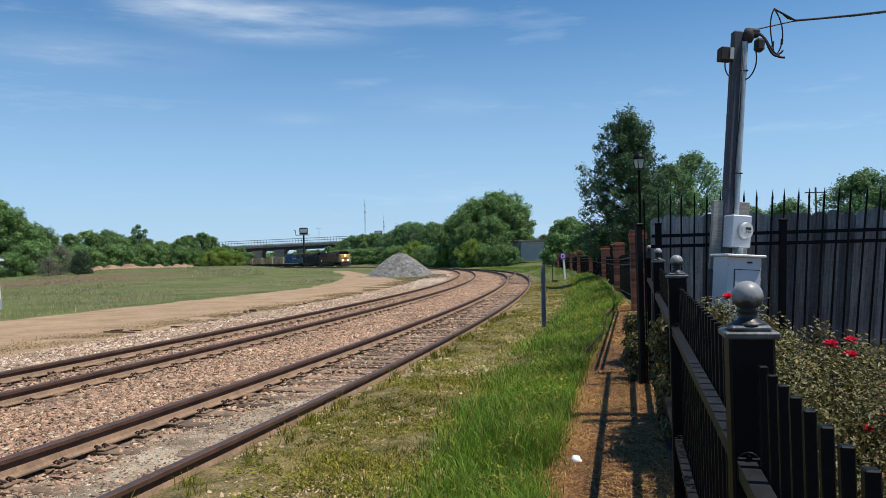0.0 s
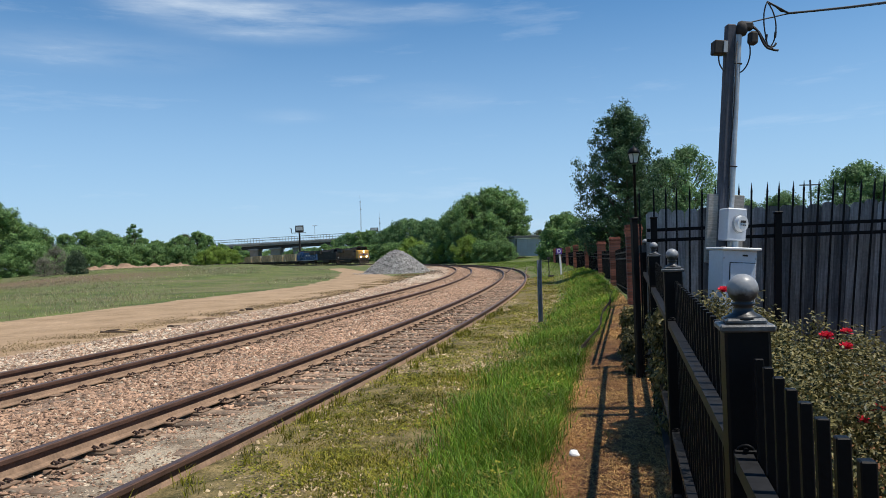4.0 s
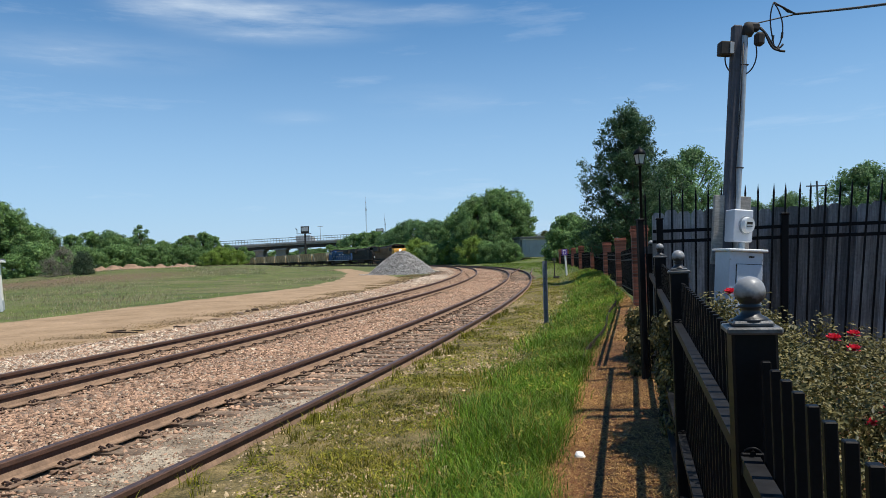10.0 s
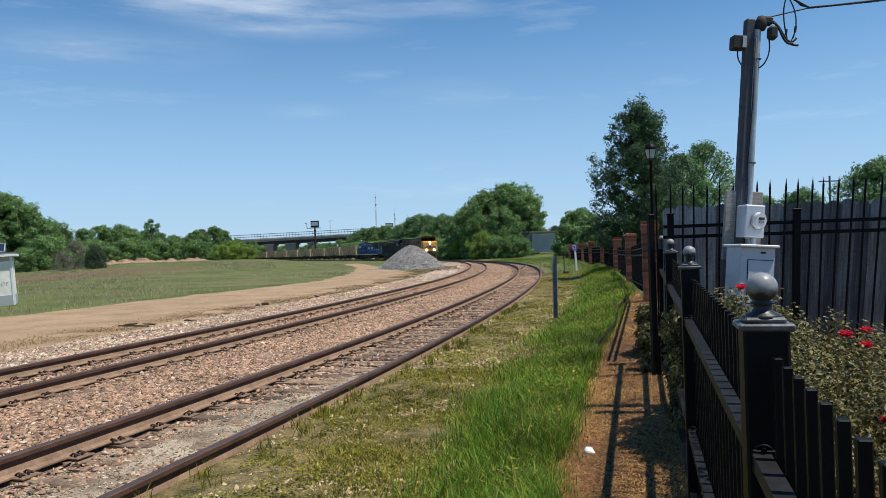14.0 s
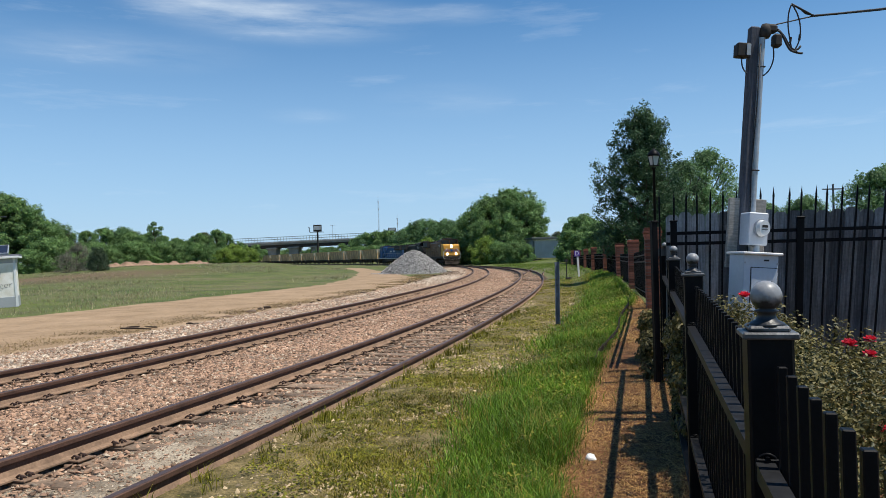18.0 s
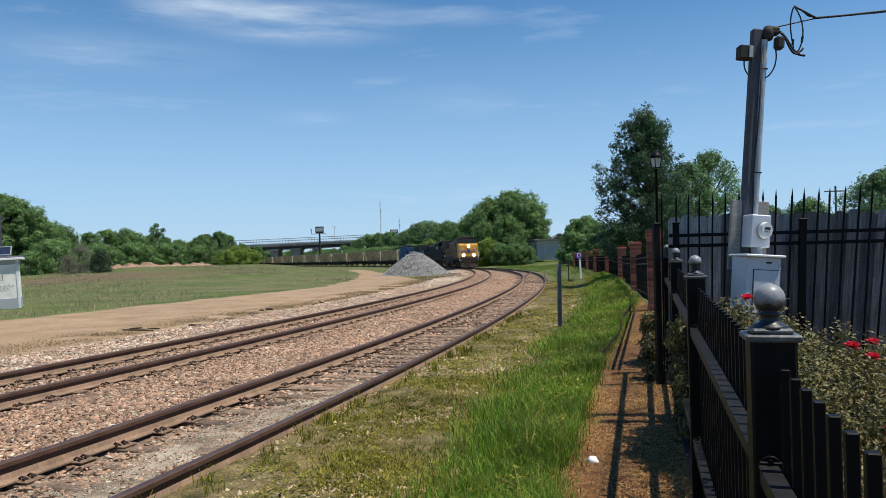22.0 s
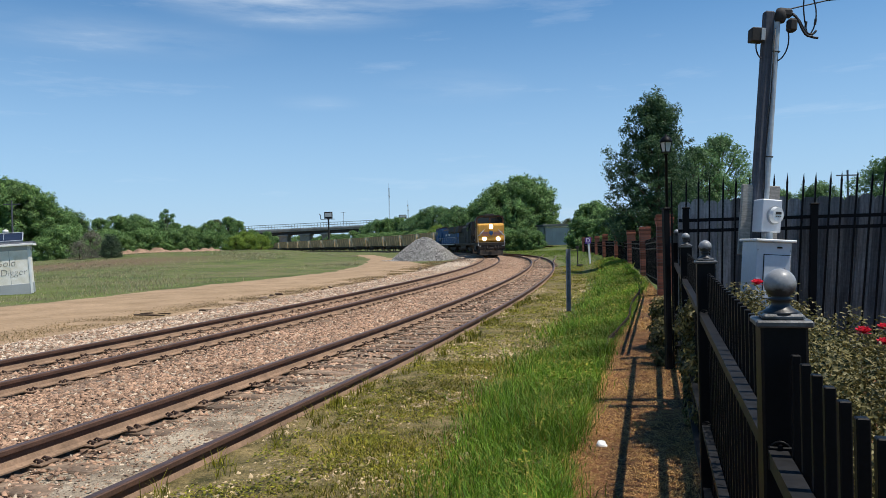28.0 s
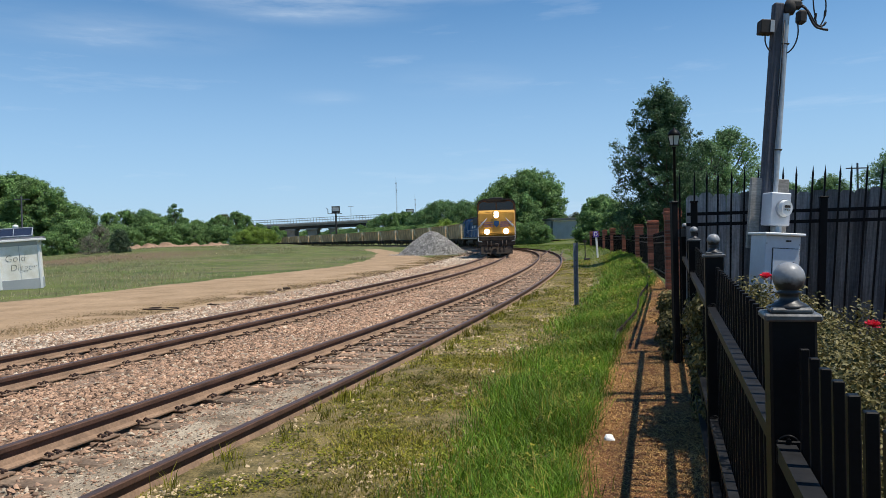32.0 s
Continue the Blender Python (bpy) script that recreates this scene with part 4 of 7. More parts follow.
# trees behind the train and round the bend
for b, y, h in ((-0.105, 262, 12), (-0.088, 258, 12.5), (-0.073, 250, 12.5), (-0.058, 246, 11), (-0.12, 270, 10), (-0.135, 285, 8.5), (-0.043, 222, 12.5), (-0.028, 212, 14), (-0.012, 206, 13.5), (0.002, 204, 12), (-0.05, 235, 11.5), (0.01, 180, 12), (-0.15, 290, 7), (-0.17, 292, 6), (-0.19, 300, 6)):
    plant(WOOD[rt.choice((0, 1, 1, 2))], b, y, h, rt.uniform(0, 360), rt.uniform(1.0, 1.25))
for b, y, h in ((-0.125, 255, 6), (-0.108, 248, 6), (-0.092, 240, 6), (-0.076, 234, 6), (-0.06, 226, 6), (-0.045, 206, 6), (-0.03, 196, 6), (-0.016, 186, 6), (-0.002, 176, 5.5), (-0.145, 266, 5), (-0.165, 276, 5)):
    plant(SHRUB, b, y, h, rt.uniform(0, 360), 1.5)
for b, y, h in ((0.060, 121, 5.4), (0.079, 119, 4.4), (0.101, 117, 4.4), (0.116, 116, 3.6)):
    plant(BUSH if h > 5 else SHRUB, b, y, h, rt.uniform(0, 360), 0.9)
# low growth seen under the overpass
for b, y, h in ((-0.285, 352, 9), (-0.265, 350, 8), (-0.245, 356, 9), (-0.226, 352, 7), (-0.208, 358, 8), (-0.19, 354, 6.5), (-0.172, 356, 8.5), (-0.155, 352, 8)):
    plant(SHRUB, b, y, h, rt.uniform(0, 360), 1.6)
plant(BUSH, -0.018, 168, 6.8, 40, 1.0)
plant(BUSH, -0.008, 164, 5.6, 140, 1.0)
for b, y, h, w in ((0.032, 146, 10.0, 1.0), (0.050, 140, 13.2, 1.1), (0.070, 134, 14.6, 1.2), (0.094, 142, 16.6, 1.25), (0.108, 132, 14.8, 1.1), (0.121, 133, 12.4, 0.85), (0.058, 127, 9.5, 1.0), (0.088, 124, 10.5, 1.1)):
    plant(WOOD[rt.choice((0, 2, 0))], b, y, h, rt.uniform(0, 360), w)
for b, y, h in ((0.045, 134, 5.6), (0.06, 133, 6.0), (0.078, 131, 4.6), (0.095, 132, 5.6), (0.112, 131, 4.6), (0.124, 131, 4.0), (0.028, 136, 4.2), (0.012, 140, 4.5), (-0.004, 150, 4.8), (0.02, 138, 4.0), (0.07, 127, 3.2), (0.052, 128, 3.6), (0.10, 126, 2.6)):
    plant(SHRUB if rt.random() < 0.8 else BUSH, b, y, h, rt.uniform(0, 360), 1.0)
for b, y, h in ((0.145, 190, 7.6), (0.16, 200, 8.4), (0.175, 195, 8), (0.13, 185, 8), (0.30, 120, 9), (0.35, 120, 9), (0.26, 140, 10)):
    plant(WOOD[3], b, y, h, rt.uniform(0, 360), 1.1)
roundtree = make_tree("tree", "small round bright green tree by the grey building", 12, 5.4, 42000, 0.2, M_LEAF, 31, lobes=110, clear=0.05, taper=0.1)
plant(roundtree, 0.196, 96, 7.5, 0, 1.2)
plant(roundtree, 0.176, 104, 6.0, 70, 0.8)
plant(roundtree, 0.216, 90, 6.2, 120, 0.9)
plant(roundtree, 0.24, 80, 5.0, 200, 0.9)


def make_oak():
    """A pointed young oak: straight leader, ascending limbs, leaf tufts along each limb with sky between them."""
    rng = np.random.default_rng(43)
    t = thing("oak_tree", "tall pointed green oak tree behind the brick and iron fence", "tree")
    h, wood, cs, rs = 8.5, B(), [], []
    for k in range(8):
        cy(wood, (0.03 * math.sin(k), 0.03 * math.cos(k), h * 0.96 * k / 8 - 0.3 * (k == 0)), (0.03 * math.sin(k + 1), 0.03 * math.cos(k + 1), h * 0.96 * (k + 1) / 8), 0.17 * (1 - k / 8.4), 0.17 * (1 - (k + 1) / 8.4), 8)
    for i in range(112):
        q = 0.04 + 0.93 * (i + rng.random()) / 112
        a = i * 2.4 + rng.uniform(-0.4, 0.4)
        reach = (0.28 + 2.7 * (1 - q) ** 0.95) * rng.uniform(0.62, 1.18) * (1.08 - 0.08 * math.cos(a + 0.52))
        reach = min(reach, 2.45)
        up = (0.4 + 0.9 * q) * reach * rng.uniform(0.7, 1.2)
        base = Vector((0, 0, h * q * 0.9))
        tip = base + Vector((math.cos(a) * reach, math.sin(a) * reach, min(up, h * 1.0 - base.z)))
        mid = base.lerp(tip, 0.5) + Vector((0, 0, -0.06 * reach))
        cy(wood, base, mid, 0.045 * (1.2 - q), 0.03 * (1.2 - q), 5)
        cy(wood, mid, tip, 0.03 * (1.2 - q), 0.008, 5)
        n = 3 + int(reach * 2.3)
        for k in range(n):
            f = 0.25 + 0.78 * (k + rng.random()) / n
            c = (base.lerp(mid, f * 2) if f < 0.5 else mid.lerp(tip, f * 2 - 1)) + Vector(rng.normal(size=3) * 0.16)
            cs.append(c)
            rs.append(rng.uniform(0.17, 0.38))
    for k in range(10):
        cs.append(Vector((rng.normal() * 0.12, rng.normal() * 0.12, h * (0.86 + 0.014 * k))))
        rs.append(0.26 - 0.018 * k)
    part("trunk", wood, M_BARK, t)
    v, tr = leaf_cloud(np.array(cs), np.array(rs), 110000, 0.052, rng, shell=0.25, flat=0.85, stray=0.22)
    part("crown", tri_mesh("crown", v, tr), M_LEAF_OAK, t)
    return put(t, 10.0, 35.0, 1.0, 30)


make_oak()
sweet = make_tree("tree", "green tree standing beside the tall oak", 7.1, 2.2, 30000, 0.058, M_LEAF_DARK, 42, clear=0.12, lobes=110, taper=0.2)
put(sweet, 15.0, 40.5, 1.0, 80)
put(copy_thing(sweet, Matrix()), 13.2, 39.0, 0.88, 200)
for x, y, h in ((30.2, 60, 6.4), (34.2, 56, 8.6), (35.2, 55, 7.0), (38.5, 57, 6.6), (27.6, 61, 5.8), (45, 60, 7.5)):
    plant(WOOD[1], x / y, y, h, rt.uniform(0, 360), 1.0)


def make_juniper():
    rng = np.random.default_rng(51)
    t = thing("juniper", "dark bushy juniper standing alone in the field", "bush")
    b = B()
    cy(b, (0, 0, -0.2), (0, 0, 3.0), 0.14, 0.03, 8)
    part("trunk", b, M_BARK, t)
    cs, rs = [], []
    for i in range(26):
        q = i / 25
        a = i * 2.4
        r = 2.0 * (1 - 0.62 * q) * (0.55 + 0.45 * math.sin(min(1, q * 4 + 0.3) * 1.57))
        cs.append((math.cos(a) * r * 0.6, math.sin(a) * r * 0.6, 0.35 + 3.0 * q))
        rs.append(0.66 - 0.28 * q)
    v, f = leaf_cloud(np.array(cs), np.array(rs), 13000, 0.08, rng, stray=0.3)
    part("crown", tri_mesh("crown", v, f), M_NEEDLE, t)
    put(t, -0.474 * 108, 108)


make_juniper()
bare = make_tree("bush", "grey-brown bare twiggy bush beside the juniper", 5, 2.6, 6000, 0.08, M_TWIG, 55, clear=0.02, lobes=60, category="bush")
put(bare, -0.503 * 116, 116, 0.95, 0, 1.0)
put(copy_thing(bare, Matrix()), -0.518 * 112, 112, 0.6, 90, 1.2)


def make_scrap(x, y, turn, size):
    b = B()
    bx(b, (0, 0, 0.06), size, 0.015)
    bmesh.ops.subdivide_edges(b, edges=list(b.edges), cuts=1)
    for v in b.verts:
        v.co += Vector((noise.noise(v.co * 7), noise.noise(v.co * 9 + Vector((3, 0, 0))), noise.noise(v.co * 8 + Vector((0, 5, 0))))) * 0.05
    o = obj("broken_tie", b, M_SCRAP, m=pose(x, y, float(ground_z(x, y)) + 0.05, 4, 3, turn))
    tagged(o, "broken dark timber tie lying beside the ballast", "scrap timber", "broken ties")


M_SCRAP = mat("rotten_timber", (0.065, 0.045, 0.032), 0.95, var=0.4, scale=6, bump=0.6)
for x, y, turn, size in ((-8.3, 19.6, 20, (0.8, 0.05, 0.035)), (-8.6, 20.1, 50, (0.45, 0.045, 0.03)), (-7.0, 20.6, 10, (0.5, 0.06, 0.04)), (-7.3, 20.9, 70, (0.3, 0.05, 0.035)), (-8.0, 19.9, -20, (0.45, 0.04, 0.03)), (-6.6, 27.3, 30, (0.3, 0.1, 0.07)), (-0.6, 66.0, 60, (0.3, 0.2, 0.12))):
    make_scrap(x, y, turn, size)
# ---- low iron fence with ball finials, along the path ----
FENCE0, FENCE_D = Vector((0.738, 1.65, 0)), Vector((0.267, 0.9637, 0))
FENCE_RZ = -math.degrees(math.atan2(FENCE_D.x, FENCE_D.y))


def fence_rise(y):
    return 0.0255 * (y - 1.65)


def shared(name, bm, material):
    me = bpy.data.meshes.new(name)
    bm.normal_update()
    bm.to_mesh(me)
    bm.free()
    me.materials.append(material)
    return me


def make_low_fence():
    t = thing("iron_fence", "low black iron fence with square posts and ball finials", "fence")
    post = shared("post", bx(B(), (0, 0, 0.66), (0.097, 0.097, 1.44), 0.006), M_BLACK)
    b = B()
    bx(b, (0, 0, 1.372), (0.118, 0.118, 0.016), 0.004)
    bx(b, (0, 0, 1.386), (0.088, 0.088, 0.014), 0.005)
    cap = shared("cap", b, M_CAP)
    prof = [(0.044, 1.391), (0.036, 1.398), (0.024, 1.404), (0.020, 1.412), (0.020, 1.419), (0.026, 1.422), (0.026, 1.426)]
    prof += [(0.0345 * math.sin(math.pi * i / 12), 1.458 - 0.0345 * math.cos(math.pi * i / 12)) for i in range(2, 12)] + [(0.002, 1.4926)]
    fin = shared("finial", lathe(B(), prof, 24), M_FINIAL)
    b = B()
    bx(b, (0, 0, 0.66), (0.019, 0.019, 1.27), 0.002)
    picket = shared("picket", b, M_BLACK)
    bracket = B()
    bx(bracket, (0, 0, 0), (0.05, 0.012, 0.055), 0.003)
    cy(bracket, (0.0, -0.012, 0.028), (0.0, 0.01, 0.028), 0.005, n=8)
    tube(bracket, [(0.018 * math.cos(a), 0, 0.024 + 0.013 * math.sin(a)) for a in (0, 0.6, 1.2, 1.57, 1.94, 2.54, 3.14)], 0.0035)
    bracket = shared("bracket", bracket, M_BLACK)
    step = 2.44
    for k in range(-1, 4):
        p = FENCE0 + FENCE_D * step * k
        z = fence_rise(p.y) - 0.055
        m = pose(p.x, p.y, z, 0, 0, FENCE_RZ)
        o = obj("post", post, M_BLACK, t, m=m)
        obj("cap", cap, M_CAP, o)
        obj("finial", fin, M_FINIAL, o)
        for zz in (1.075, 0.465):
            for sgn in (-1, 1):
                obj("bracket", bracket, M_BLACK, t, m=pose(p.x, p.y, z + zz, 0, 0, FENCE_RZ) @ pose(-0.015, sgn * 0.055, 0))
        if k == 3:
            continue
        q = FENCE0 + FENCE_D * step * (k + 1)
        for zz in (1.075, 0.465, 0.12):
            b = B()
            prism(b, [(-0.038, -0.02), (0.0, -0.02), (0.0, -0.016), (-0.034, -0.016), (-0.034, 0.02), (-0.038, 0.02)][::1], "y", 0, step)
            bx(b, (-0.02, step / 2, 0.018), (0.04, step - 0.1, 0.006))
            r = part("rail", b, M_RAILBAR, t, "dusty black iron rail")
            slope = math.degrees(math.atan2(fence_rise(q.y) - fence_rise(p.y), step))
            r.matrix_basis = pose(p.x, p.y, z + zz, 0, 0, FENCE_RZ) @ pose(0, 0, 0, slope, 0, 0)
        n = 23
        for i in range(n):
            w = p.lerp(q, (i + 1) / (n + 1))
            obj("picket", picket, M_BLACK, t, m=pose(w.x, w.y, fence_rise(w.y) - 0.035, 0, 0, FENCE_RZ) @ pose(0.012, 0, 0))


make_low_fence()

# ---- tall spiked fence and board fence behind it, both leaning ----
TALL0, TALL1 = Vector((2.42, 8.03, 0)), Vector((7.4, 6.80, 0))


def lean(f):
    return 0.8 + 4.6 * min(1, f / 0.42)


def make_tall_fence():
    t = thing("spiked_fence", "tall black iron fence with pointed pickets, leaning slightly", "fence")
    d = TALL1 - TALL0
    rz = math.degrees(math.atan2(d.y, d.x))
    L = d.length
    b = B()
    bx(b, (0, 0, 0.975), (0.018, 0.018, 2.03), 0.002)
    bmesh.ops.create_cone(b, cap_ends=True, segments=4, radius1=0.015, radius2=0.001, depth=0.11, matrix=Matrix.Translation((0, 0, 2.045)) @ Matrix.Rotation(radians(45), 4, "Z"))
    picket = shared("picket", b, M_BLACK)
    b = B()
    bx(b, (0, 0, 0.86), (0.07, 0.07, 1.84), 0.005)
    bx(b, (0, 0, 1.79), (0.085, 0.085, 0.02), 0.005)
    post = shared("post", b, M_BLACK)
    n = int(L / 0.1215)
    for i in range(n):
        f = i / n
        p = TALL0.lerp(TALL1, f)
        obj("picket", picket, M_BLACK, t, m=pose(p.x, p.y, 0.08, 0, 0, rz) @ pose(0, 0, 0, 0, lean(f) + random.uniform(-0.5, 0.5), 0))
    b = B()
    bx(b, (0, 0, 0.885), (0.065, 0.065, 1.89), 0.006)
    bx(b, (0, 0, 1.84), (0.08, 0.08, 0.025), 0.006)
    part("end_post", b, M_BLACK, t, m=pose(2.372, 8.05, 0.0, 0, 0, 10))
    x = 0.14
    while x < L:
        f = x / L
        p = TALL0.lerp(TALL1, f)
        obj("post", post, M_BLACK, t, m=pose(p.x, p.y, 0.05, 0, 0, rz) @ pose(0, 0, 0, 0, lean(f) * 0.6, 0))
        x += 1.24
    for zz in (1.705, 1.59, 0.3):
        b = B()
        bx(b, (L / 2 + 0.1 * zz * 0.5, 0.018, 0), (L, 0.03, 0.036), 0.003)
        r = part("rail", b, M_BLACK, t)
        r.matrix_basis = pose(TALL0.x, TALL0.y, zz, 0, 0, rz)


def make_board_fence():
    t = thing("board_fence", "weathered dark grey board fence with dog-eared tops", "fence")
    d = TALL1 - TALL0
    rz = math.degrees(math.atan2(d.y, d.x))
    side = Vector((-d.y, d.x, 0)).normalized() * 0.32
    if side.y < 0:
        side = -side
    planks = []
    for k in range(3):
        b = B()
        h = 1.872 + 0.012 * k
        prism(b, [(-0.071, 0), (0.071, 0), (0.071, h - 0.035), (0.042, h), (-0.042, h), (-0.071, h - 0.035)], "y", -0.009, 0.009)
        planks.append(shared("plank", b, M_PLANK))
    n = int(d.length / 0.137) + 1
    for i in range(1, n):
        f = i / n
        p = TALL0.lerp(TALL1, f) + side * (1 + 0.035 * (i % 2))
        obj("plank", planks[i % 3], M_PLANK, t, m=pose(p.x, p.y, 0.05 + random.uniform(-0.012, 0.012), 0, 0, rz) @ pose(0, random.uniform(-0.006, 0.006), 0, 0, lean(f) + random.uniform(-0.12, 0.12), 0))
    for zz in (0.45, 1.5):
        b = B()
        bx(b, (d.length / 2, 0, 0), (d.length, 0.038, 0.085), 0.004)
        r = part("rail", b, M_PLANK, t)
        p = TALL0 + side * 1.1
        r.matrix_basis = pose(p.x, p.y, zz, 0, 0, rz)


make_tall_fence()
make_board_fence()

# ---- service pole with meter and cabinet ----


def make_pole():
    t = thing("service_pole", "leaning grey timber service pole with a steel conduit", "utility pole", m=pose(2.535, 6.42, 0.04, 0, 5.0, 0))
    part("shaft", bx(B(), (0, 0, 1.7), (0.088, 0.075, 3.52), 0.012), M_POLE, t)
    part("conduit", cy(B(), (0.069, -0.03, 0.9), (0.063, -0.03, 3.36), 0.028, n=16), M_GALV, t, "round galvanised conduit")
    b = B()
    tube(b, [(0.045, -0.062, 1.2), (0.030, -0.058, 1.55), (0.036, -0.06, 1.9), (0.026, -0.056, 2.15), (0.034, -0.06, 2.5), (0.04, -0.062, 2.75), (0.043, -0.058, 3.3)], 0.005)
    part("cable", b, M_CABLE, t, "thin dark cable")
    for z in (2.18, 3.1):
        part("strap", bx(B(), (0.067, -0.03, z), (0.062, 0.062, 0.012), 0.003), M_DARKGREY, t)
    # weatherhead and wires
    b = B()
    lathe(b, [(0.035, 3.36), (0.05, 3.39), (0.05, 3.44), (0.035, 3.48), (0.01, 3.49)], 12, (0.09, -0.03, 0))
    bx(b, (0.14, -0.03, 3.445), (0.10, 0.07, 0.08), 0.02)
    part("weatherhead", b, M_DARKGREY, t, "dark cast weatherhead")
    b = B()
    bx(b, (0.185, -0.05, 3.335), (0.08, 0.08, 0.12), 0.02)
    part("junction_box", b, M_DARKGREY, t)
    b = B()
    bx(b, (-0.108, -0.03, 3.235), (0.115, 0.10, 0.12), 0.008)
    bx(b, (-0.05, -0.03, 3.25), (0.03, 0.05, 0.05), 0.004)
    part("lamp_box", b, M_DARKGREY, t, "small dark floodlight box")
    part("lamp_face", bx(B(), (-0.068, -0.083, 3.235), (0.035, 0.006, 0.10), 0.002), M_FROST, t)

    def arc(pts, r, name):
        out, P = [], [Vector(p) for p in pts]
        for i in range(25):
            q = i / 24
            c = list(P)
            while len(c) > 1:
                c = [a.lerp(bb, q) for a, bb in zip(c[:-1], c[1:])]
            out.append(c[0])
        part(name, tube(B(), out, r), M_CABLE, t)
    arc([(0.172, -0.05, 3.44), (0.248, -0.05, 3.43), (0.26, -0.05, 3.305), (0.298, -0.05, 3.235), (0.42, -0.05, 3.24)], 0.010, "cable")
    arc([(0.185, -0.05, 3.43), (0.28, -0.05, 3.40), (0.275, -0.05, 3.27), (0.36, -0.05, 3.22), (0.40, -0.05, 3.305)], 0.009, "cable")
    arc([(0.18, -0.07, 3.42), (0.25, -0.07, 3.40), (0.25, -0.07, 3.28), (0.31, -0.07, 3.22), (0.36, -0.07, 3.25)], 0.009, "cable")
    arc([(0.30, -0.05, 3.67), (0.25, -0.05, 3.555), (0.285, -0.05, 3.405), (0.33, -0.05, 3.25)], 0.006, "cable")
    arc([(0.30, -0.05, 3.67), (0.42, -0.05, 3.53), (0.41, -0.05, 3.33), (0.335, -0.05, 3.25)], 0.006, "cable")
    arc([(0.15, -0.05, 3.305), (0.20, -0.05, 3.155), (0.13, -0.05, 3.04), (0.08, -0.05, 3.02)], 0.006, "cable")
    arc([(-0.105, -0.03, 3.17), (-0.11, -0.03, 3.08), (-0.06, -0.05, 3.03)], 0.006, "cable")
    b = B()
    for x, z in ((0.305, 3.35), (0.385, 3.38)):
        cy(b, (x, -0.05, z - 0.025), (x + 0.004, -0.05, z + 0.025), 0.011, n=8)
    part("splice", b, M_DARKGREY, t)
    part("service_wire", tube(B(), [(0.14, -0.03, 3.47), (0.2, 0, 3.50), (0.55, 0.1, 3.625), (0.84, 0.2, 3.70), (1.3, 0.4, 3.83), (5.0, 2.2, 5.0)], 0.006), M_CABLE, t)
    part("service_wire", tube(B(), [(0.30, -0.05, 3.67), (0.42, 0, 3.645), (0.57, 0.1, 3.635), (0.84, 0.2, 3.705), (1.3, 0.4, 3.84), (5.0, 2.2, 5.03)], 0.009), M_CABLE, t)
    part("service_wire", tube(B(), [(0.30, -0.05, 3.665), (0.40, 0, 3.655), (0.5, 0.1, 3.65), (0.57, 0.1, 3.64)], 0.008), M_CABLE, t)
    part("backboard", bx(B(), (0.03, 0.0, 1.62), (0.33, 0.04, 0.62), 0.006), M_BOARD, t, "pale weathered mounting board")


def make_meter():
    t = thing("electric_meter", "grey electric meter box with a round glass meter", "electric meter", m=pose(2.715, 6.27, 1.525, 0, 5, 4) @ Matrix.Diagonal((0.70, 1, 0.97, 1)))
    part("box", bx(B(), (0, 0.025, 0.165), (0.25, 0.17, 0.29), 0.01), M_GREYBOX, t)
    b = B()
    cy(b, (0.02, -0.06, 0.17), (0.02, -0.085, 0.17), 0.084, n=28)
    part("ring", b, M_GALV, t)
    cy_b = cy(B(), (0.02, -0.085, 0.17), (0.02, -0.14, 0.17), 0.074, 0.066, n=28)
    d = part("dial_glass", cy_b, M_WHITE, t, "round glass meter with a pale dial")
    b = B()
    bx(b, (0.02, -0.1425, 0.185), (0.07, 0.004, 0.022), 0.001)
    for i in range(3):
        bx(b, (-0.005 + 0.025 * i, -0.1425, 0.155), (0.014, 0.004, 0.008))
    part("dial_mark", b, M_DARKGREY, d)
    part("nipple", cy(B(), (0.03, 0, -0.06), (0.03, 0, 0.03), 0.035, n=14), M_GALV, t)


def make_cabinet():
    t = thing("service_cabinet", "pale grey steel electrical cabinet with a small front door", "electrical cabinet", m=pose(2.565, 6.12, 0.035, 0, 4.2, 2) @ Matrix.Diagonal((0.87, 1, 1, 1)))
    part("body", bx(B(), (0, 0.05, 0.72), (0.34, 0.28, 1.42), 0.008), M_GREYBOX, t)
    part("lid", bx(B(), (0, 0.04, 1.44), (0.39, 0.34, 0.022), 0.006), M_WHITE, t, "pale overhanging lid")
    part("door_seam", bx(B(), (0.03, -0.092, 1.14), (0.262, 0.008, 0.372), 0.002), M_DARKGREY, t)
    d = part("door", bx(B(), (0.03, -0.096, 1.14), (0.25, 0.012, 0.36), 0.003), M_GREYBOX, t)
    part("hasp", bx(B(), (0.10, -0.107, 1.17), (0.012, 0.012, 0.09), 0.003), M_DARKGREY, d)
    part("slot", bx(B(), (0.05, -0.094, 1.385), (0.05, 0.006, 0.014)), M_DARKGREY, t)
    b = B()
    for x, z in ((-0.16, 1.36), (0.16, 1.36), (-0.16, 0.9), (0.16, 0.9)):
        cy(b, (x, -0.09, z), (x, -0.098, z), 0.008, n=8)
    part("screw", b, M_GALV, t)


make_pole()
make_meter()
make_cabinet()

# ---- roses and shrubs by the fence ----


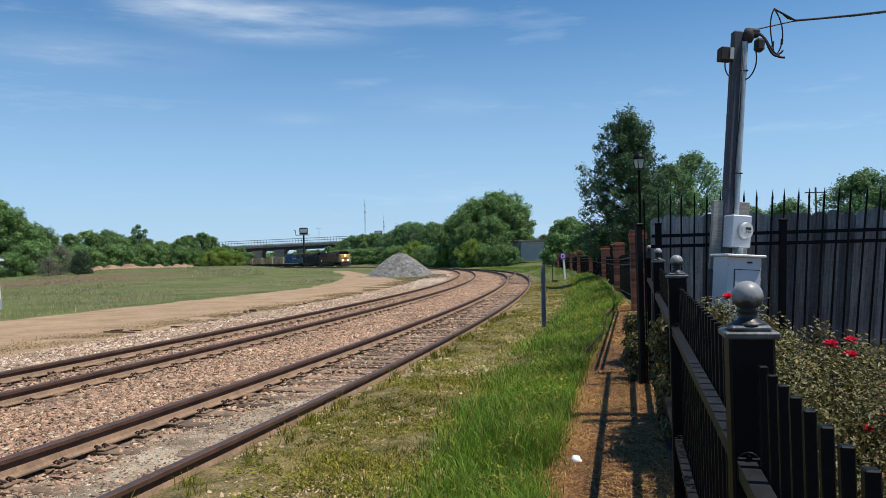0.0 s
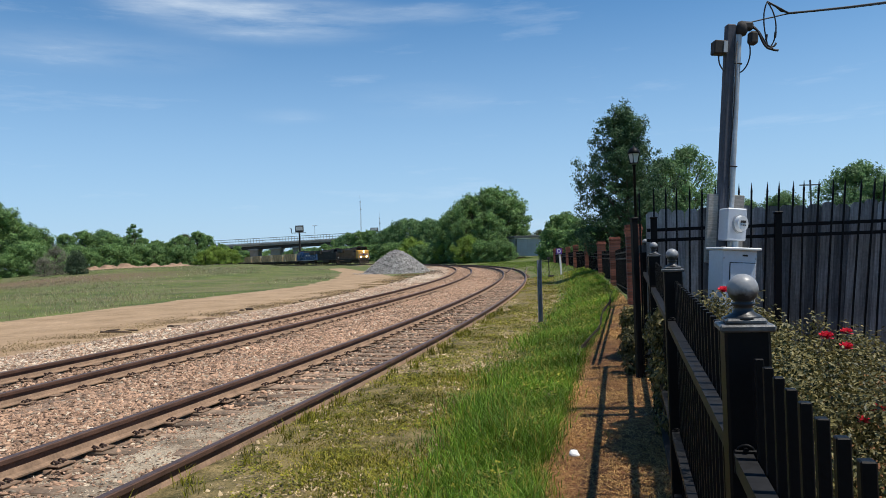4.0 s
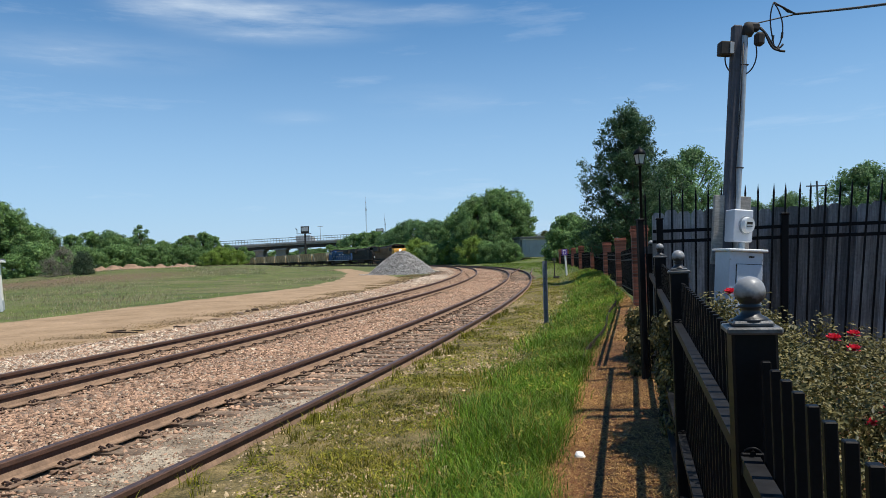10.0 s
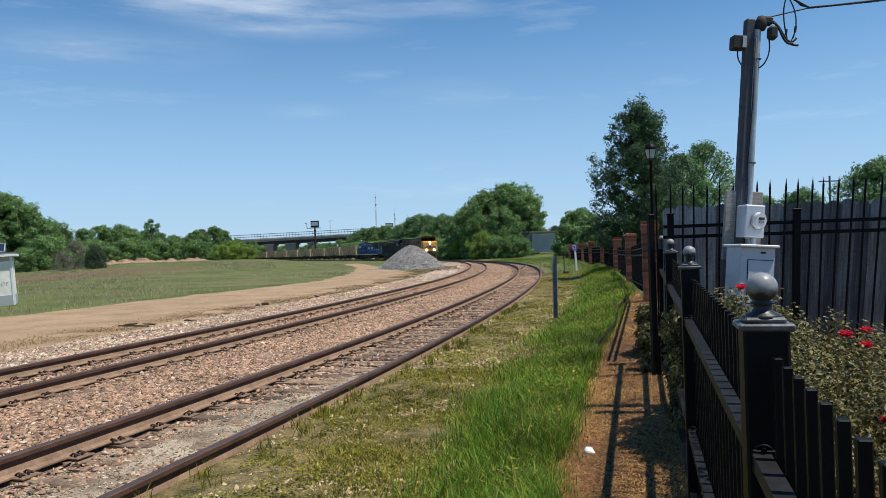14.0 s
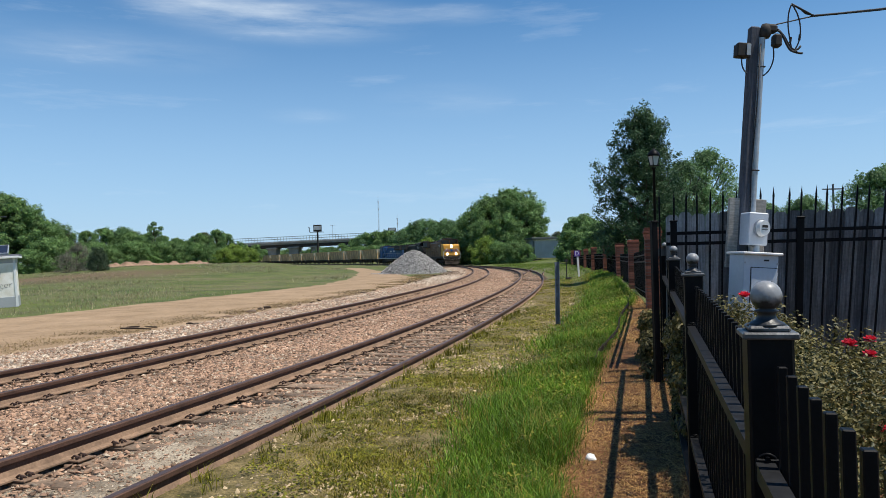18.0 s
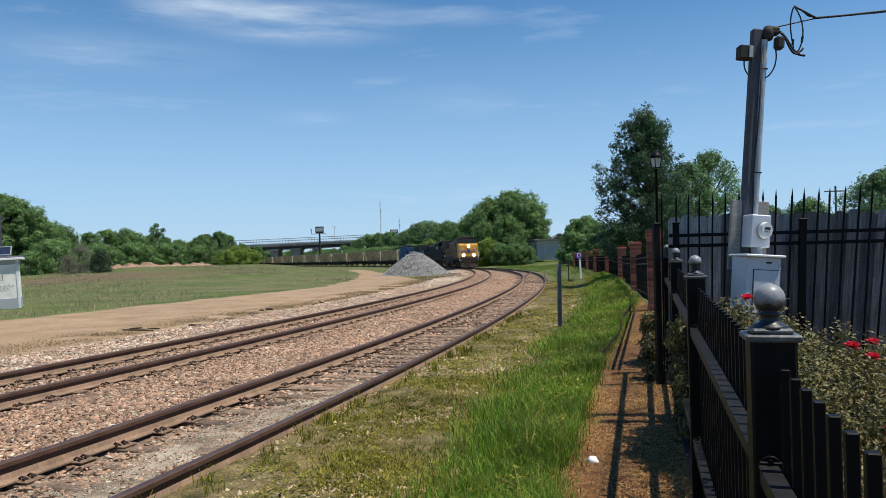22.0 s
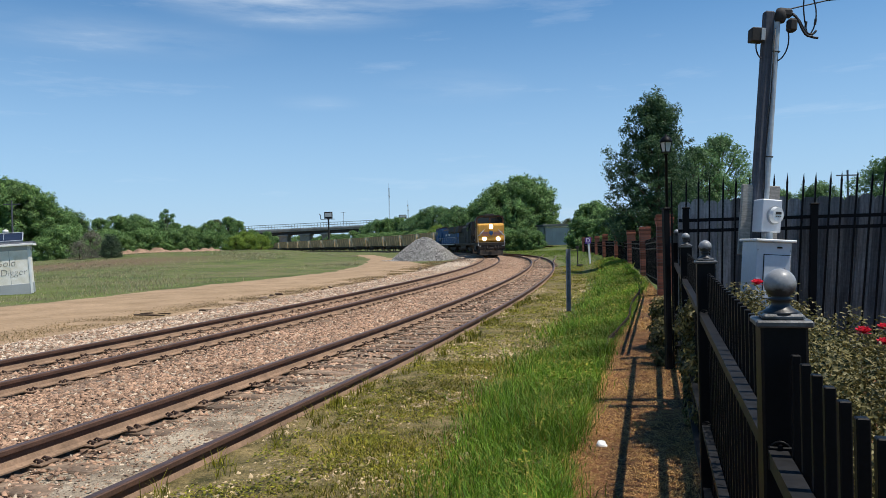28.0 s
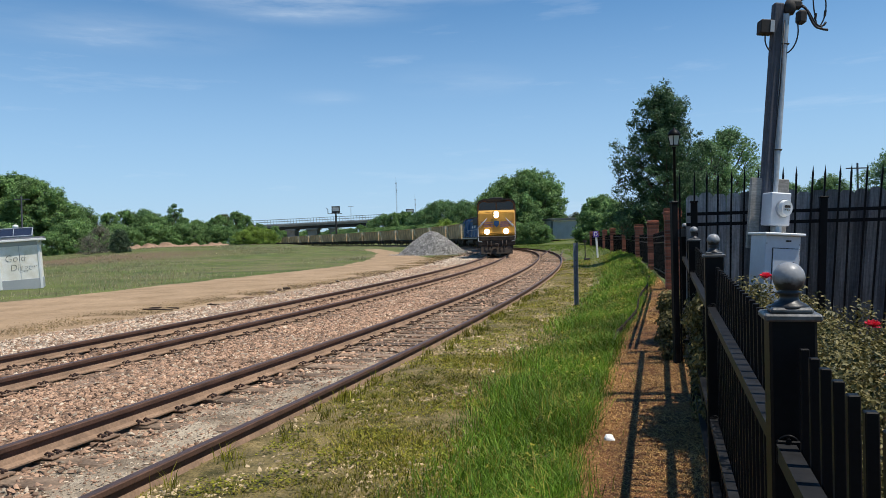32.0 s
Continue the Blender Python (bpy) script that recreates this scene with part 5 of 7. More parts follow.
def make_rose(name, label, lobes, n, size, flowers, seed):
    rng = np.random.default_rng(seed)
    t = thing(name, label, "rose bush")
    c = np.array([l[:3] for l in lobes], float)
    r = np.array([l[3] for l in lobes], float)
    v, f = leaf_cloud(c, r, n, size, rng, shell=0.35, stray=0.12, folded=True)
    part("foliage", tri_mesh("foliage", v, f), M_ROSELEAF, t)
    g = c.mean(0)
    for i in range(len(lobes)):
        b = B()
        e = c[i % len(lobes)] + rng.normal(size=3) * 0.12
        foot = Vector((e[0] * 0.6 + g[0] * 0.4, e[1] * 0.6 + g[1] * 0.4, float(ground_z(e[0], e[1]))))
        mid = foot.lerp(Vector(e), 0.6) + Vector((rng.normal() * 0.05, rng.normal() * 0.05, 0))
        cy(b, foot, mid, 0.008, 0.006, 5)
        cy(b, mid, e, 0.006, 0.003, 5)
        part("cane", b, M_BARK, t)
    for x, y, z, s in flowers:
        b = B()
        for ring, k, rad, tilt in ((0, 4, 0.5, 82), (1, 5, 0.7, 66), (2, 6, 0.85, 48), (3, 7, 0.95, 24), (4, 6, 0.8, -8)):
            for i in range(k):
                m = Matrix.Translation((x, y, z)) @ Matrix.Rotation(6.283 * i / k + ring, 4, "Z") @ Matrix.Rotation(radians(-tilt), 4, "Y")
                q = [m @ Vector(w) for w in ((0, -0.15 * s, 0), (rad * s * 0.6, -0.5 * s * rad, 0.06 * s), (rad * s, 0, 0.12 * s), (rad * s * 0.6, 0.5 * s * rad, 0.06 * s), (0, 0.15 * s, 0))]
                b.faces.new([b.verts.new(w) for w in q])
        part("rose_bloom", b, M_ROSE, t, "bright red rose bloom")
    return t


rr = random.Random(9)
LOBES = [(FENCE0.x + 0.277 * (y - 1.65) + o, y, z - 0.34 * max(0, o - 0.45), r) for y, o, z, r in ((2.3, 0.75, 0.55, 0.33), (2.6, 1.2, 0.62, 0.36), (2.9, 0.7, 0.72, 0.33), (3.2, 1.15, 0.78, 0.36), (3.5, 0.6, 0.78, 0.3), (3.8, 1.05, 0.86, 0.34), (4.2, 0.65, 0.86, 0.28), (4.5, 1.1, 0.9, 0.3), (3.0, 1.7, 0.68, 0.4), (3.8, 1.75, 0.72, 0.4),
                                                                            (2.4, 1.7, 0.5, 0.4), (4.8, 0.6, 0.95, 0.22), (5.1, 0.45, 1.0, 0.16), (2.0, 1.1, 0.35, 0.35), (1.9, 1.7, 0.3, 0.4), (2.9, 2.2, 0.55, 0.4),
                                                                            (2.5, 0.39, 0.45, 0.2), (3.2, 0.37, 0.7, 0.26), (3.7, 0.39, 0.76, 0.28), (4.1, 0.39, 0.74, 0.3), (4.4, 0.37, 0.6, 0.26), (2.7, 0.35, 0.58, 0.22), (3.0, 0.39, 0.5, 0.22), (3.5, 0.39, 0.6, 0.2), (4.7, 0.35, 0.8, 0.22), (5.1, 0.33, 0.9, 0.22), (4.9, 0.33, 0.5, 0.25), (5.4, 0.41, 0.55, 0.25), (5.9, 0.43, 0.6, 0.28), (6.5, 0.48, 0.6, 0.3))]
make_rose("rose_bush", "tangled rose bush with small leaves and red blooms", LOBES, 120000, 0.0122,
          [(1.88, 4.5, 1.215, 0.05), (1.93, 4.45, 1.19, 0.04), (2.02, 3.6, 1.02, 0.05), (2.12, 3.6, 0.965, 0.045), (2.02, 3.2, 0.74, 0.05), (1.98, 3.25, 0.68, 0.04), (2.3, 3.9, 1.0, 0.045), (2.08, 3.0, 0.72, 0.045)], 61)
LOBES = [(2.66, 9.2, 0.36, 0.17), (2.74, 9.4, 0.58, 0.20), (2.84, 9.6, 0.48, 0.19), (2.66, 9.3, 0.16, 0.18), (2.8, 9.5, 0.25, 0.2), (2.78, 9.4, 0.42, 0.2), (2.42, 8.35, 0.4, 0.14), (2.42, 8.3, 0.15, 0.15)]
make_rose("shrub", "dense leafy rose shrub leaning out through the iron fence", LOBES, 7000, 0.027, [], 62)
LOBES = [(1.96, 5.35, 0.74, 0.24), (2.04, 5.7, 0.82, 0.25), (2.12, 5.95, 0.76, 0.25), (1.86, 5.1, 0.6, 0.2), (1.98, 5.5, 0.5, 0.25), (2.13, 6.0, 0.45, 0.25), (1.9, 5.4, 0.92, 0.19), (1.9, 5.2, 0.22, 0.2), (2.08, 5.8, 0.18, 0.24)]
make_rose("shrub", "dark leafy rose shrub pressed against the iron fence", LOBES, 30000, 0.019, [], 63)

# ---- brick pillars and iron panels further along ----


def make_pillars():
    P = [(4.74, 16.2), (6.38, 24.0), (7.85, 31.8), (9.05, 39.7), (10.04, 47.6), (11.1, 55.5), (12.1, 63.5), (13.0, 71.5)]
    t0 = thing("brick_pillar", "red brick pillar with a stepped brick cap", "pillar", "brick pillars")
    b = B()
    bx(b, (0, 0, 0.6), (0.325, 0.325, 1.92))
    part("core", b, M_MORTAR, t0)
    course = shared("brick_course", bx(B(), (0, 0, 0), (0.34, 0.34, 0.06), 0.004), M_BRICK)
    wide = shared("brick_course", bx(B(), (0, 0, 0), (0.365, 0.365, 0.06), 0.005), M_BRICK)
    for i in range(-4, 21):
        obj("brick_course", course, M_BRICK, t0, m=pose(0, 0, 0.02 + i * 0.072, 0, 0, 0))
    for i in range(3):
        obj("brick_course", wide, M_BRICK, t0, m=pose(0, 0, 1.525 + i * 0.07, 0, 0, 0) @ Matrix.Diagonal(((1, 1.07, 0.97)[i], (1, 1.07, 0.97)[i], 1, 1)))
    tops = (0.35, 0.22, 0.2, 0.26, 0.2, 0.14, 0.1, 0.1)
    made = []
    for i, (x, y) in enumerate(P):
        q = P[min(i + 1, len(P) - 1)]
        p = P[max(i - 1, 0)]
        rz = -math.degrees(math.atan2(q[0] - p[0], q[1] - p[1]))
        m = pose(x, y, tops[i], 0, 0, rz)
        if i == 0:
            t0.matrix_basis = m
        else:
            copy_thing(t0, m)
    picket = shared("picket", bx(B(), (0, 0, 0.62), (0.019, 0.019, 1.25), 0.002), M_BLACK)
    ends = [(2.6, 8.7)] + P
    for i, (a, c) in enumerate(zip(ends[:-1], ends[1:])):
        t = thing("iron_fence", "black iron fence running between brick pillars", "fence", "iron fences between pillars")
        A, C = Vector((*a, 0)), Vector((*c, 0))
        z0 = 0.2 + 0.012 * a[1] if i == 0 else tops[i - 1]
        z1 = tops[i]
        d = C - A
        L = d.length
        rz = -math.degrees(math.atan2(d.x, d.y))
        for zz in (1.12, 0.95, 0.15):
            b = B()
            bx(b, (0, L / 2, 0), (0.03, L - 0.42, 0.036), 0.003)
            r = part("rail", b, M_BLACK, t)
            r.matrix_basis = pose(A.x, A.y, z0 + zz, 0, 0, rz) @ pose(0, 0, 0, math.degrees(math.atan2(z1 - z0, L)), 0, 0)
        n = int((L - 0.4) / (0.125 if i < 3 else 0.2))
        for k in range(n):
            w = A.lerp(C, (0.25 + (L - 0.5) * k / n) / L)
            obj("picket", picket, M_BLACK, t, m=pose(w.x, w.y, z0 + (z1 - z0) * k / n, 0, 0, rz))


make_pillars()

# ---- lamp post, marker post, signs ----


def make_lamp_post():
    x, y = 5.63, 19.0
    z = float(ground_z(x, y))
    t = thing("lamp_post", "dark lamp post with a four-sided lantern, unlit", "lamp post", m=pose(x, y, z, 0, 0.4, 20))
    h = 4.23 - z
    b = B()
    lathe(b, [(0.12, 0), (0.12, 0.1), (0.06, 0.3), (0.05, 0.5), (0.042, 0.6), (0.035, h - 0.55), (0.06, h - 0.53), (0.06, h - 0.5)], 12)
    part("pole", b, M_BLACK, t)
    b = B()
    s0, s1, z0, z1 = 0.065, 0.105, h - 0.46, h - 0.2
    lo = [b.verts.new((a * s0, c * s0, z0)) for a, c in ((-1, -1), (1, -1), (1, 1), (-1, 1))]
    hi = [b.verts.new((a * s1, c * s1, z1)) for a, c in ((-1, -1), (1, -1), (1, 1), (-1, 1))]
    for i in range(4):
        b.faces.new((lo[i], lo[(i + 1) % 4], hi[(i + 1) % 4], hi[i]))
    part("lantern_glass", b, M_LANTERN, t, "pale frosted glass lantern")
    b = B()
    for a, c in ((-1, -1), (1, -1), (1, 1), (-1, 1)):
        cy(b, (a * s0, c * s0, z0), (a * s1, c * s1, z1), 0.012, n=6)
    bx(b, (0, 0, z0), (0.2, 0.2, 0.02), 0.004)
    part("lantern_frame", b, M_BLACK, t)
    b = B()
    lathe(b, [(0.15, z1 - 0.01), (0.165, z1), (0.16, z1 + 0.03), (0.13, z1 + 0.09), (0.08, z1 + 0.14), (0.03, z1 + 0.165), (0.02, z1 + 0.2), (0.006, z1 + 0.22)], 16)
    part("lantern_roof", b, M_BLACK, t)


def make_marker():
    x, y = 2.55, 16.1
    z = float(ground_z(x, y))
    t = thing("marker_post", "plain grey steel marker post in the grass", "post", m=pose(x, y, z, 0, 0.6, 8))
    b = B()
    prism(b, [(-0.055, -0.025), (-0.03, 0.03), (0.03, 0.03), (0.055, -0.025), (0.049, -0.028), (0.026, 0.022), (-0.026, 0.022), (-0.049, -0.028)], "z", -0.2, 1.41)
    part("channel", b, M_MARKER, t)
    b = B()
    for i in range(6):
        cy(b, (0, 0.02, 0.6 + i * 0.14), (0, 0.035, 0.6 + i * 0.14), 0.008, n=6)
    part("bolt", b, M_DARKGREY, t)


def make_sign():
    t = thing("track_sign", "small purple sign with a white letter on a white post", "sign", m=pose(8.47, 44.6, -0.07, 0, -3, 12))
    z = float(ground_z(8.47, 44.6)) + 0.07
    part("post", bx(B(), (0, 0, (1.45 + z) / 2 - 0.05), (0.11, 0.07, 1.45 - z + 0.1), 0.008), M_WHITE, t)
    p = part("plate", bx(B(), (-0.05, -0.05, 1.58), (0.36, 0.02, 0.36), 0.006), M_PURPLE, t)
    cu = bpy.data.curves.new("letter", "FONT")
    cu.body, cu.size, cu.extrude, cu.align_x, cu.align_y = "D", 0.36, 0.004, "CENTER", "CENTER"
    tmp = bpy.data.objects.new("letter", cu)
    scene.collection.objects.link(tmp)
    me = bpy.data.meshes.new_from_object(tmp.evaluated_get(bpy.context.evaluated_depsgraph_get()))
    bpy.data.objects.remove(tmp)
    me.materials.clear()
    me.materials.append(M_WHITE)
    obj("letter", me, M_WHITE, p, m=pose(-0.05, -0.066, 1.58, 90, 0, 0))
    t2 = thing("switch_stand", "short dark track switch stand beside the siding", "switch stand", m=pose(7.6, 44.0, float(ground_z(7.6, 44.0)), 0, 0, 10))
    b = B()
    cy(b, (0, 0, 0), (0, 0, 1.25), 0.03, n=8)
    part("rod", b, M_DARKGREY, t2)
    b = B()
    bx(b, (0.12, 0, 0.1), (0.35, 0.2, 0.14), 0.02)
    part("base", b, M_DARKGREY, t2)
    part("target", bx(B(), (0, 0, 1.2), (0.22, 0.02, 0.16), 0.004), M_DARKGREY, t2)


make_lamp_post()
make_marker()
make_sign()


def make_litter():
    b = B()
    bmesh.ops.create_icosphere(b, subdivisions=2, radius=0.05)
    for v in b.verts:
        v.co *= 0.7 + 0.6 * abs(noise.noise(v.co * 38))
        v.co.z *= 0.75
    x, y = 1.07, 5.37
    o = obj("crumpled_paper", b, M_WHITE, m=pose(x, y, float(ground_z(x, y)) + 0.035))
    tagged(o, "crumpled white paper litter on the ground", "litter")


make_litter()

# ---- shed ----


def make_shed():
    x, y = -20.75, 33.9
    z = float(ground_z(x, y))
    t = thing("shed", "small weathered cream shed with a solar panel on its roof", "shed", m=pose(x, y, z, 0, -3.2, 27) @ Matrix.Diagonal((1, 1, 1.07, 1)))
    part("wall", bx(B(), (0, 0, 1.03), (1.66, 1.9, 2.1), 0.01), M_CREAM, t)
    part("base_board", bx(B(), (0, 0, 0.2), (1.70, 1.94, 0.46), 0.008), M_SIDING, t, "pale blue-grey base band")
    for sx in (-1, 1):
        part("corner_board", bx(B(), (sx * 0.82, -0.955, 1.03), (0.1, 0.05, 2.1), 0.005), M_WHITE, t)
    for sx in (0.02,):
        part("panel_joint", bx(B(), (sx, -0.953, 1.2), (0.014, 0.012, 1.65)), M_SIDING, t)
    part("frieze", bx(B(), (0, 0, 1.98), (1.72, 1.96, 0.2), 0.01), M_SIDING, t, "grey board under the roof")
    part("eave", bx(B(), (0.03, 0, 2.12), (2.04, 2.3, 0.09), 0.01), M_WHITE, t, "pale worn fascia board")
    part("roof", prism(B(), [(-1.14, 2.165), (1.14, 2.165), (1.0, 2.24), (-1.0, 2.24)], "x", -1.0, 1.04), M_SHINGLE, t)
    p = part("solar_panel", bx(B(), (0, 0, 0), (1.55, 0.9, 0.05), 0.008), M_PANEL, t, "dark tilted solar panel", m=pose(-0.2, -0.1, 2.47, 24, 0, 0))
    f = B()
    for c, sz in (((0, -0.45, 0.012), (1.6, 0.04, 0.07)), ((0, 0.45, 0.012), (1.6, 0.04, 0.07)), ((-0.78, 0, 0.012), (0.04, 0.9, 0.07)), ((0.78, 0, 0.012), (0.04, 0.9, 0.07)), ((0, 0, 0.022), (0.02, 0.86, 0.03))):
        bx(f, c, sz, 0.004)
    part("panel_frame", f, M_GALV, p)
    for x in (-0.85, 0.4):
        part("panel_leg", cy(B(), (x, 0.25, 2.2), (x, 0.28, 2.62), 0.025, n=8), M_GALV, t)
        part("panel_leg", cy(B(), (x, -0.45, 2.2), (x, -0.45, 2.32), 0.025, n=8), M_GALV, t)
    part("roof_vent", lathe(B(), [(0.09, 2.2), (0.09, 2.7), (0.13, 2.72), (0.12, 2.82), (0.04, 2.86)], 12, (-0.15, 0.55, 0)), M_WHITE, t)
    for word, px, pz, size in (("Gold", -0.17, 1.22, 0.42), ("Digger", 0.13, 0.82, 0.40)):
        cu = bpy.data.curves.new("graffiti", "FONT")
        cu.body, cu.size, cu.extrude, cu.align_x, cu.shear, cu.offset = word, size, 0.002, "CENTER", 0.15, -0.012
        tmp = bpy.data.objects.new("graffiti", cu)
        scene.collection.objects.link(tmp)
        me = bpy.data.meshes.new_from_object(tmp.evaluated_get(bpy.context.evaluated_depsgraph_get()))
        bpy.data.objects.remove(tmp)
        me.materials.clear()
        me.materials.append(M_DARKGREY)
        obj("graffiti", me, M_DARKGREY, t, "dark sprayed lettering", m=pose(px, -0.958, pz, 90, 0, 0))


make_shed()

# ---- distance: overpass, signs, masts, building, clay mounds ----


M_BRIDGERAIL = mat("dull_grey_railing", (0.2, 0.2, 0.205), 0.7, 0.2, var=0.2, scale=1.0, bump=0)


def make_bridge():
    t = thing("overpass", "long concrete road overpass with a tall railing", "bridge", m=pose(-45, 330, -0.3, 0, -1.3, 0) @ pose(45, 0, 0))
    part("deck", bx(B(), (-105, 0, 9.9), (220, 11, 0.7), 0.05), M_CONCRETE, t)
    for y in (-4.8, -1.6, 1.6, 4.8):
        part("girder", bx(B(), (-105, y, 8.9), (220, 0.5, 1.3), 0.03), M_DARKGREY, t, "dark steel girder")
    part("parapet", bx(B(), (-105, -5.6, 10.5), (220, 0.25, 0.6), 0.02), M_CONCRETE, t)
    for z in (10.95, 12.0, 13.0):
        part("handrail", bx(B(), (-105, -5.6, z), (220, 0.14, 0.2)), M_BRIDGERAIL, t)
    post = shared("railing_post", bx(B(), (0, 0, 11.85), (0.13, 0.13, 2.4)), M_BRIDGERAIL)
    for i in range(164):
        obj("railing_post", post, M_GALV, t, m=pose(-212 + i * 1.3, -5.6, 0))
    for x, w in ((-76, 3.6), (-66.3, 4.2), (-57.3, 2.2), (-110, 4), (-128, 4), (-40, 3), (-96, 3)):
        b = B()
        bx(b, (x, 0, 4.0), (w, 8.5, 8.4), 0.1)
        bx(b, (x, 0, 8.0), (w + 1, 10.5, 0.8), 0.05)
        part("pier", b, M_CONCRETE, t)


def make_billboard(x, y, z, w, h, name, label, arm):
    t = thing(name, label, "sign", m=pose(x, y, float(ground_z(x, y)) - 0.3))
    part("pole", cy(B(), (0, 0, 0), (0, 0, z), 0.36, 0.32, 12), M_DARKGREY, t)
    part("panel", bx(B(), (0, 0, z + h / 2), (w, 0.5, h), 0.05), M_DARKGREY, t)
    b = B()
    bx(b, (0, -0.28, z + h * 0.55), (w * 0.8, 0.05, h * 0.55), 0.02)
    part("face", b, M_FROST, t, "pale faded sign face")
    if arm:
        b = B()
        bx(b, (-0.2, -0.3, z - 0.2), (w * 1.7, 0.5, 0.2), 0.03)
        cy(b, (-w * 0.95, -0.3, z - 0.2), (-w * 0.95, -0.3, z + h * 0.55), 0.12, n=8)
        cy(b, (-w * 0.95, -0.3, z + h * 0.55), (-w * 1.15, -0.3, z + h * 0.7), 0.12, n=8)
        part("catwalk", b, M_DARKGREY, t)


def make_mast(x, y, h, r, name="radio_mast"):
    t = thing(name, "thin grey lattice radio mast in the distance", "mast", m=pose(x, y, 0))
    b = B()
    for k in range(3):
        a = 2.094 * k
        cy(b, (r * math.cos(a), r * math.sin(a), 0), (r * math.cos(a), r * math.sin(a), h), 0.055, n=5)
        for i in range(int(h / 2)):
            a2 = a + 2.094
            cy(b, (r * math.cos(a), r * math.sin(a), 2 * i), (r * math.cos(a2), r * math.sin(a2), 2 * i + 2), 0.04, n=4)
    part("lattice", b, M_GALV, t)
    b = B()
    cy(b, (0, 0, h - 0.2), (0, 0, h + 3), 0.06, n=5)
    bx(b, (0.2, 0, h * 0.86), (0.9, 0.8, 0.8), 0.1)
    bx(b, (0.0, 0, h * 0.98), (0.7, 0.7, 0.6), 0.1)
    part("antenna", b, M_GALV, t)


make_bridge()
make_billboard(-46.8, 275, 12.4, 3.1, 2.6, "pole_sign", "tall dark pole sign with a side arm", True)
make_billboard(-20.2, 300, 12.0, 3.2, 1.6, "roadside_sign", "small green and white roadside sign above trees", False)
make_mast(-38.5, 450, 37.3, 0.36)
make_mast(-26.9, 450, 26.5, 0.28)


def make_street_pole(x, y, z, h):
    t = thing("street_light", "thin grey street light on the overpass", "street lamp", "overpass lights", m=pose(x, y, z))
    part("pole", cy(B(), (0, 0, 0), (0, 0, h), 0.14, 0.1, 6), M_GALV, t)
    part("arm", bx(B(), (0, 0, h), (2.4, 0.25, 0.2), 0.03), M_GALV, t)


make_street_pole(-49.5, 332, 10.2, 7.0)


def make_building():
    t = thing("metal_building", "low grey metal building with a sliding door and pale eave", "building", m=pose(17.7, 119, 1.0, 0, 0, 4))
    part("wall", bx(B(), (0, 3, 1.45), (5.4, 7, 3.1), 0.02), M_SIDING, t)
    part("roof", bx(B(), (0, 2.9, 3.12), (5.9, 7.8, 0.34), 0.03), M_DARKSIDING, t, "dark grey flat roof edge")
    part("eave", bx(B(), (0.25, -0.62, 2.86), (5.0, 0.16, 0.16), 0.02), M_WHITE, t, "pale eave strip")
    rib = shared("wall_rib", bx(B(), (0, -0.52, 1.4), (0.05, 0.05, 2.7)), M_SIDING)
    for i in range(9):
        obj("wall_rib", rib, M_SIDING, t, m=pose(-2.5 + i * 0.62, 0, 0))
    # dark strip painting in the shade on the building's left side
    part("shaded_side_strip", bx(B(), (-2.6, -0.55, 1.4), (0.3, 0.12, 2.8), 0.01), M_DARKSIDING, t)
    part("door", bx(B(), (1.75, -0.56, 1.2), (0.9, 0.06, 2.1), 0.01), M_WHITE, t, "pale side door")


make_building()


def make_mound(b0, y, w, h, seed):
    x = b0 * y
    v, f, nr, na = [], [], 12, 30
    for i in range(nr + 1):
        q = i / nr
        for j in range(na):
            a = 6.2832 * j / na
            px, py = w * q * math.cos(a), 2.2 * q * math.sin(a)
            z = 0.58 * h * (1 - q * q) ** 1.3 * (0.45 + 1.3 * abs(noise.noise((px * 0.6 + seed * 3.1, py * 0.8, 0))))
            v.append((px, py, z - 0.1))
    for i in range(nr):
        f += [(i * na + j, (i + 1) * na + j, (i + 1) * na + (j + 1) % na, i * na + (j + 1) % na) for j in range(na)]
    o = obj("clay_mound", mesh_from("clay_mound", v, f, True), M_REDCLAY, m=pose(x, y, float(ground_z(x, y))))
    tagged(o, "low mound of bare reddish clay", "mound", "clay mounds")


for b0, w, h, sd in ((-0.452, 3.8, 1.5, 1), (-0.432, 3.6, 1.7, 2), (-0.408, 4.0, 1.8, 3), (-0.387, 3.0, 1.3, 4), (-0.372, 3.0, 1.3, 5), (-0.345, 4.0, 1.4, 6), (-0.332, 3.0, 1.3, 7)):
    make_mound(b0, 166, w, h, sd)


def make_utility_pole(x, y, h):
    t = thing("utility_pole", "old wooden utility pole before the trees", "utility pole", m=pose(x, y, float(ground_z(x, y))))
    part("pole", cy(B(), (0, 0, -0.3), (0, 0, h), 0.16, 0.11, 8), M_POLE, t)
    part("crossarm", bx(B(), (0, 0, h - 0.6), (2.6, 0.12, 0.14), 0.01), M_POLE, t)


make_utility_pole(-0.607 * 110 - 0.5, 110, 9.8)
make_utility_pole(0.545 * 85, 85, 8.45)

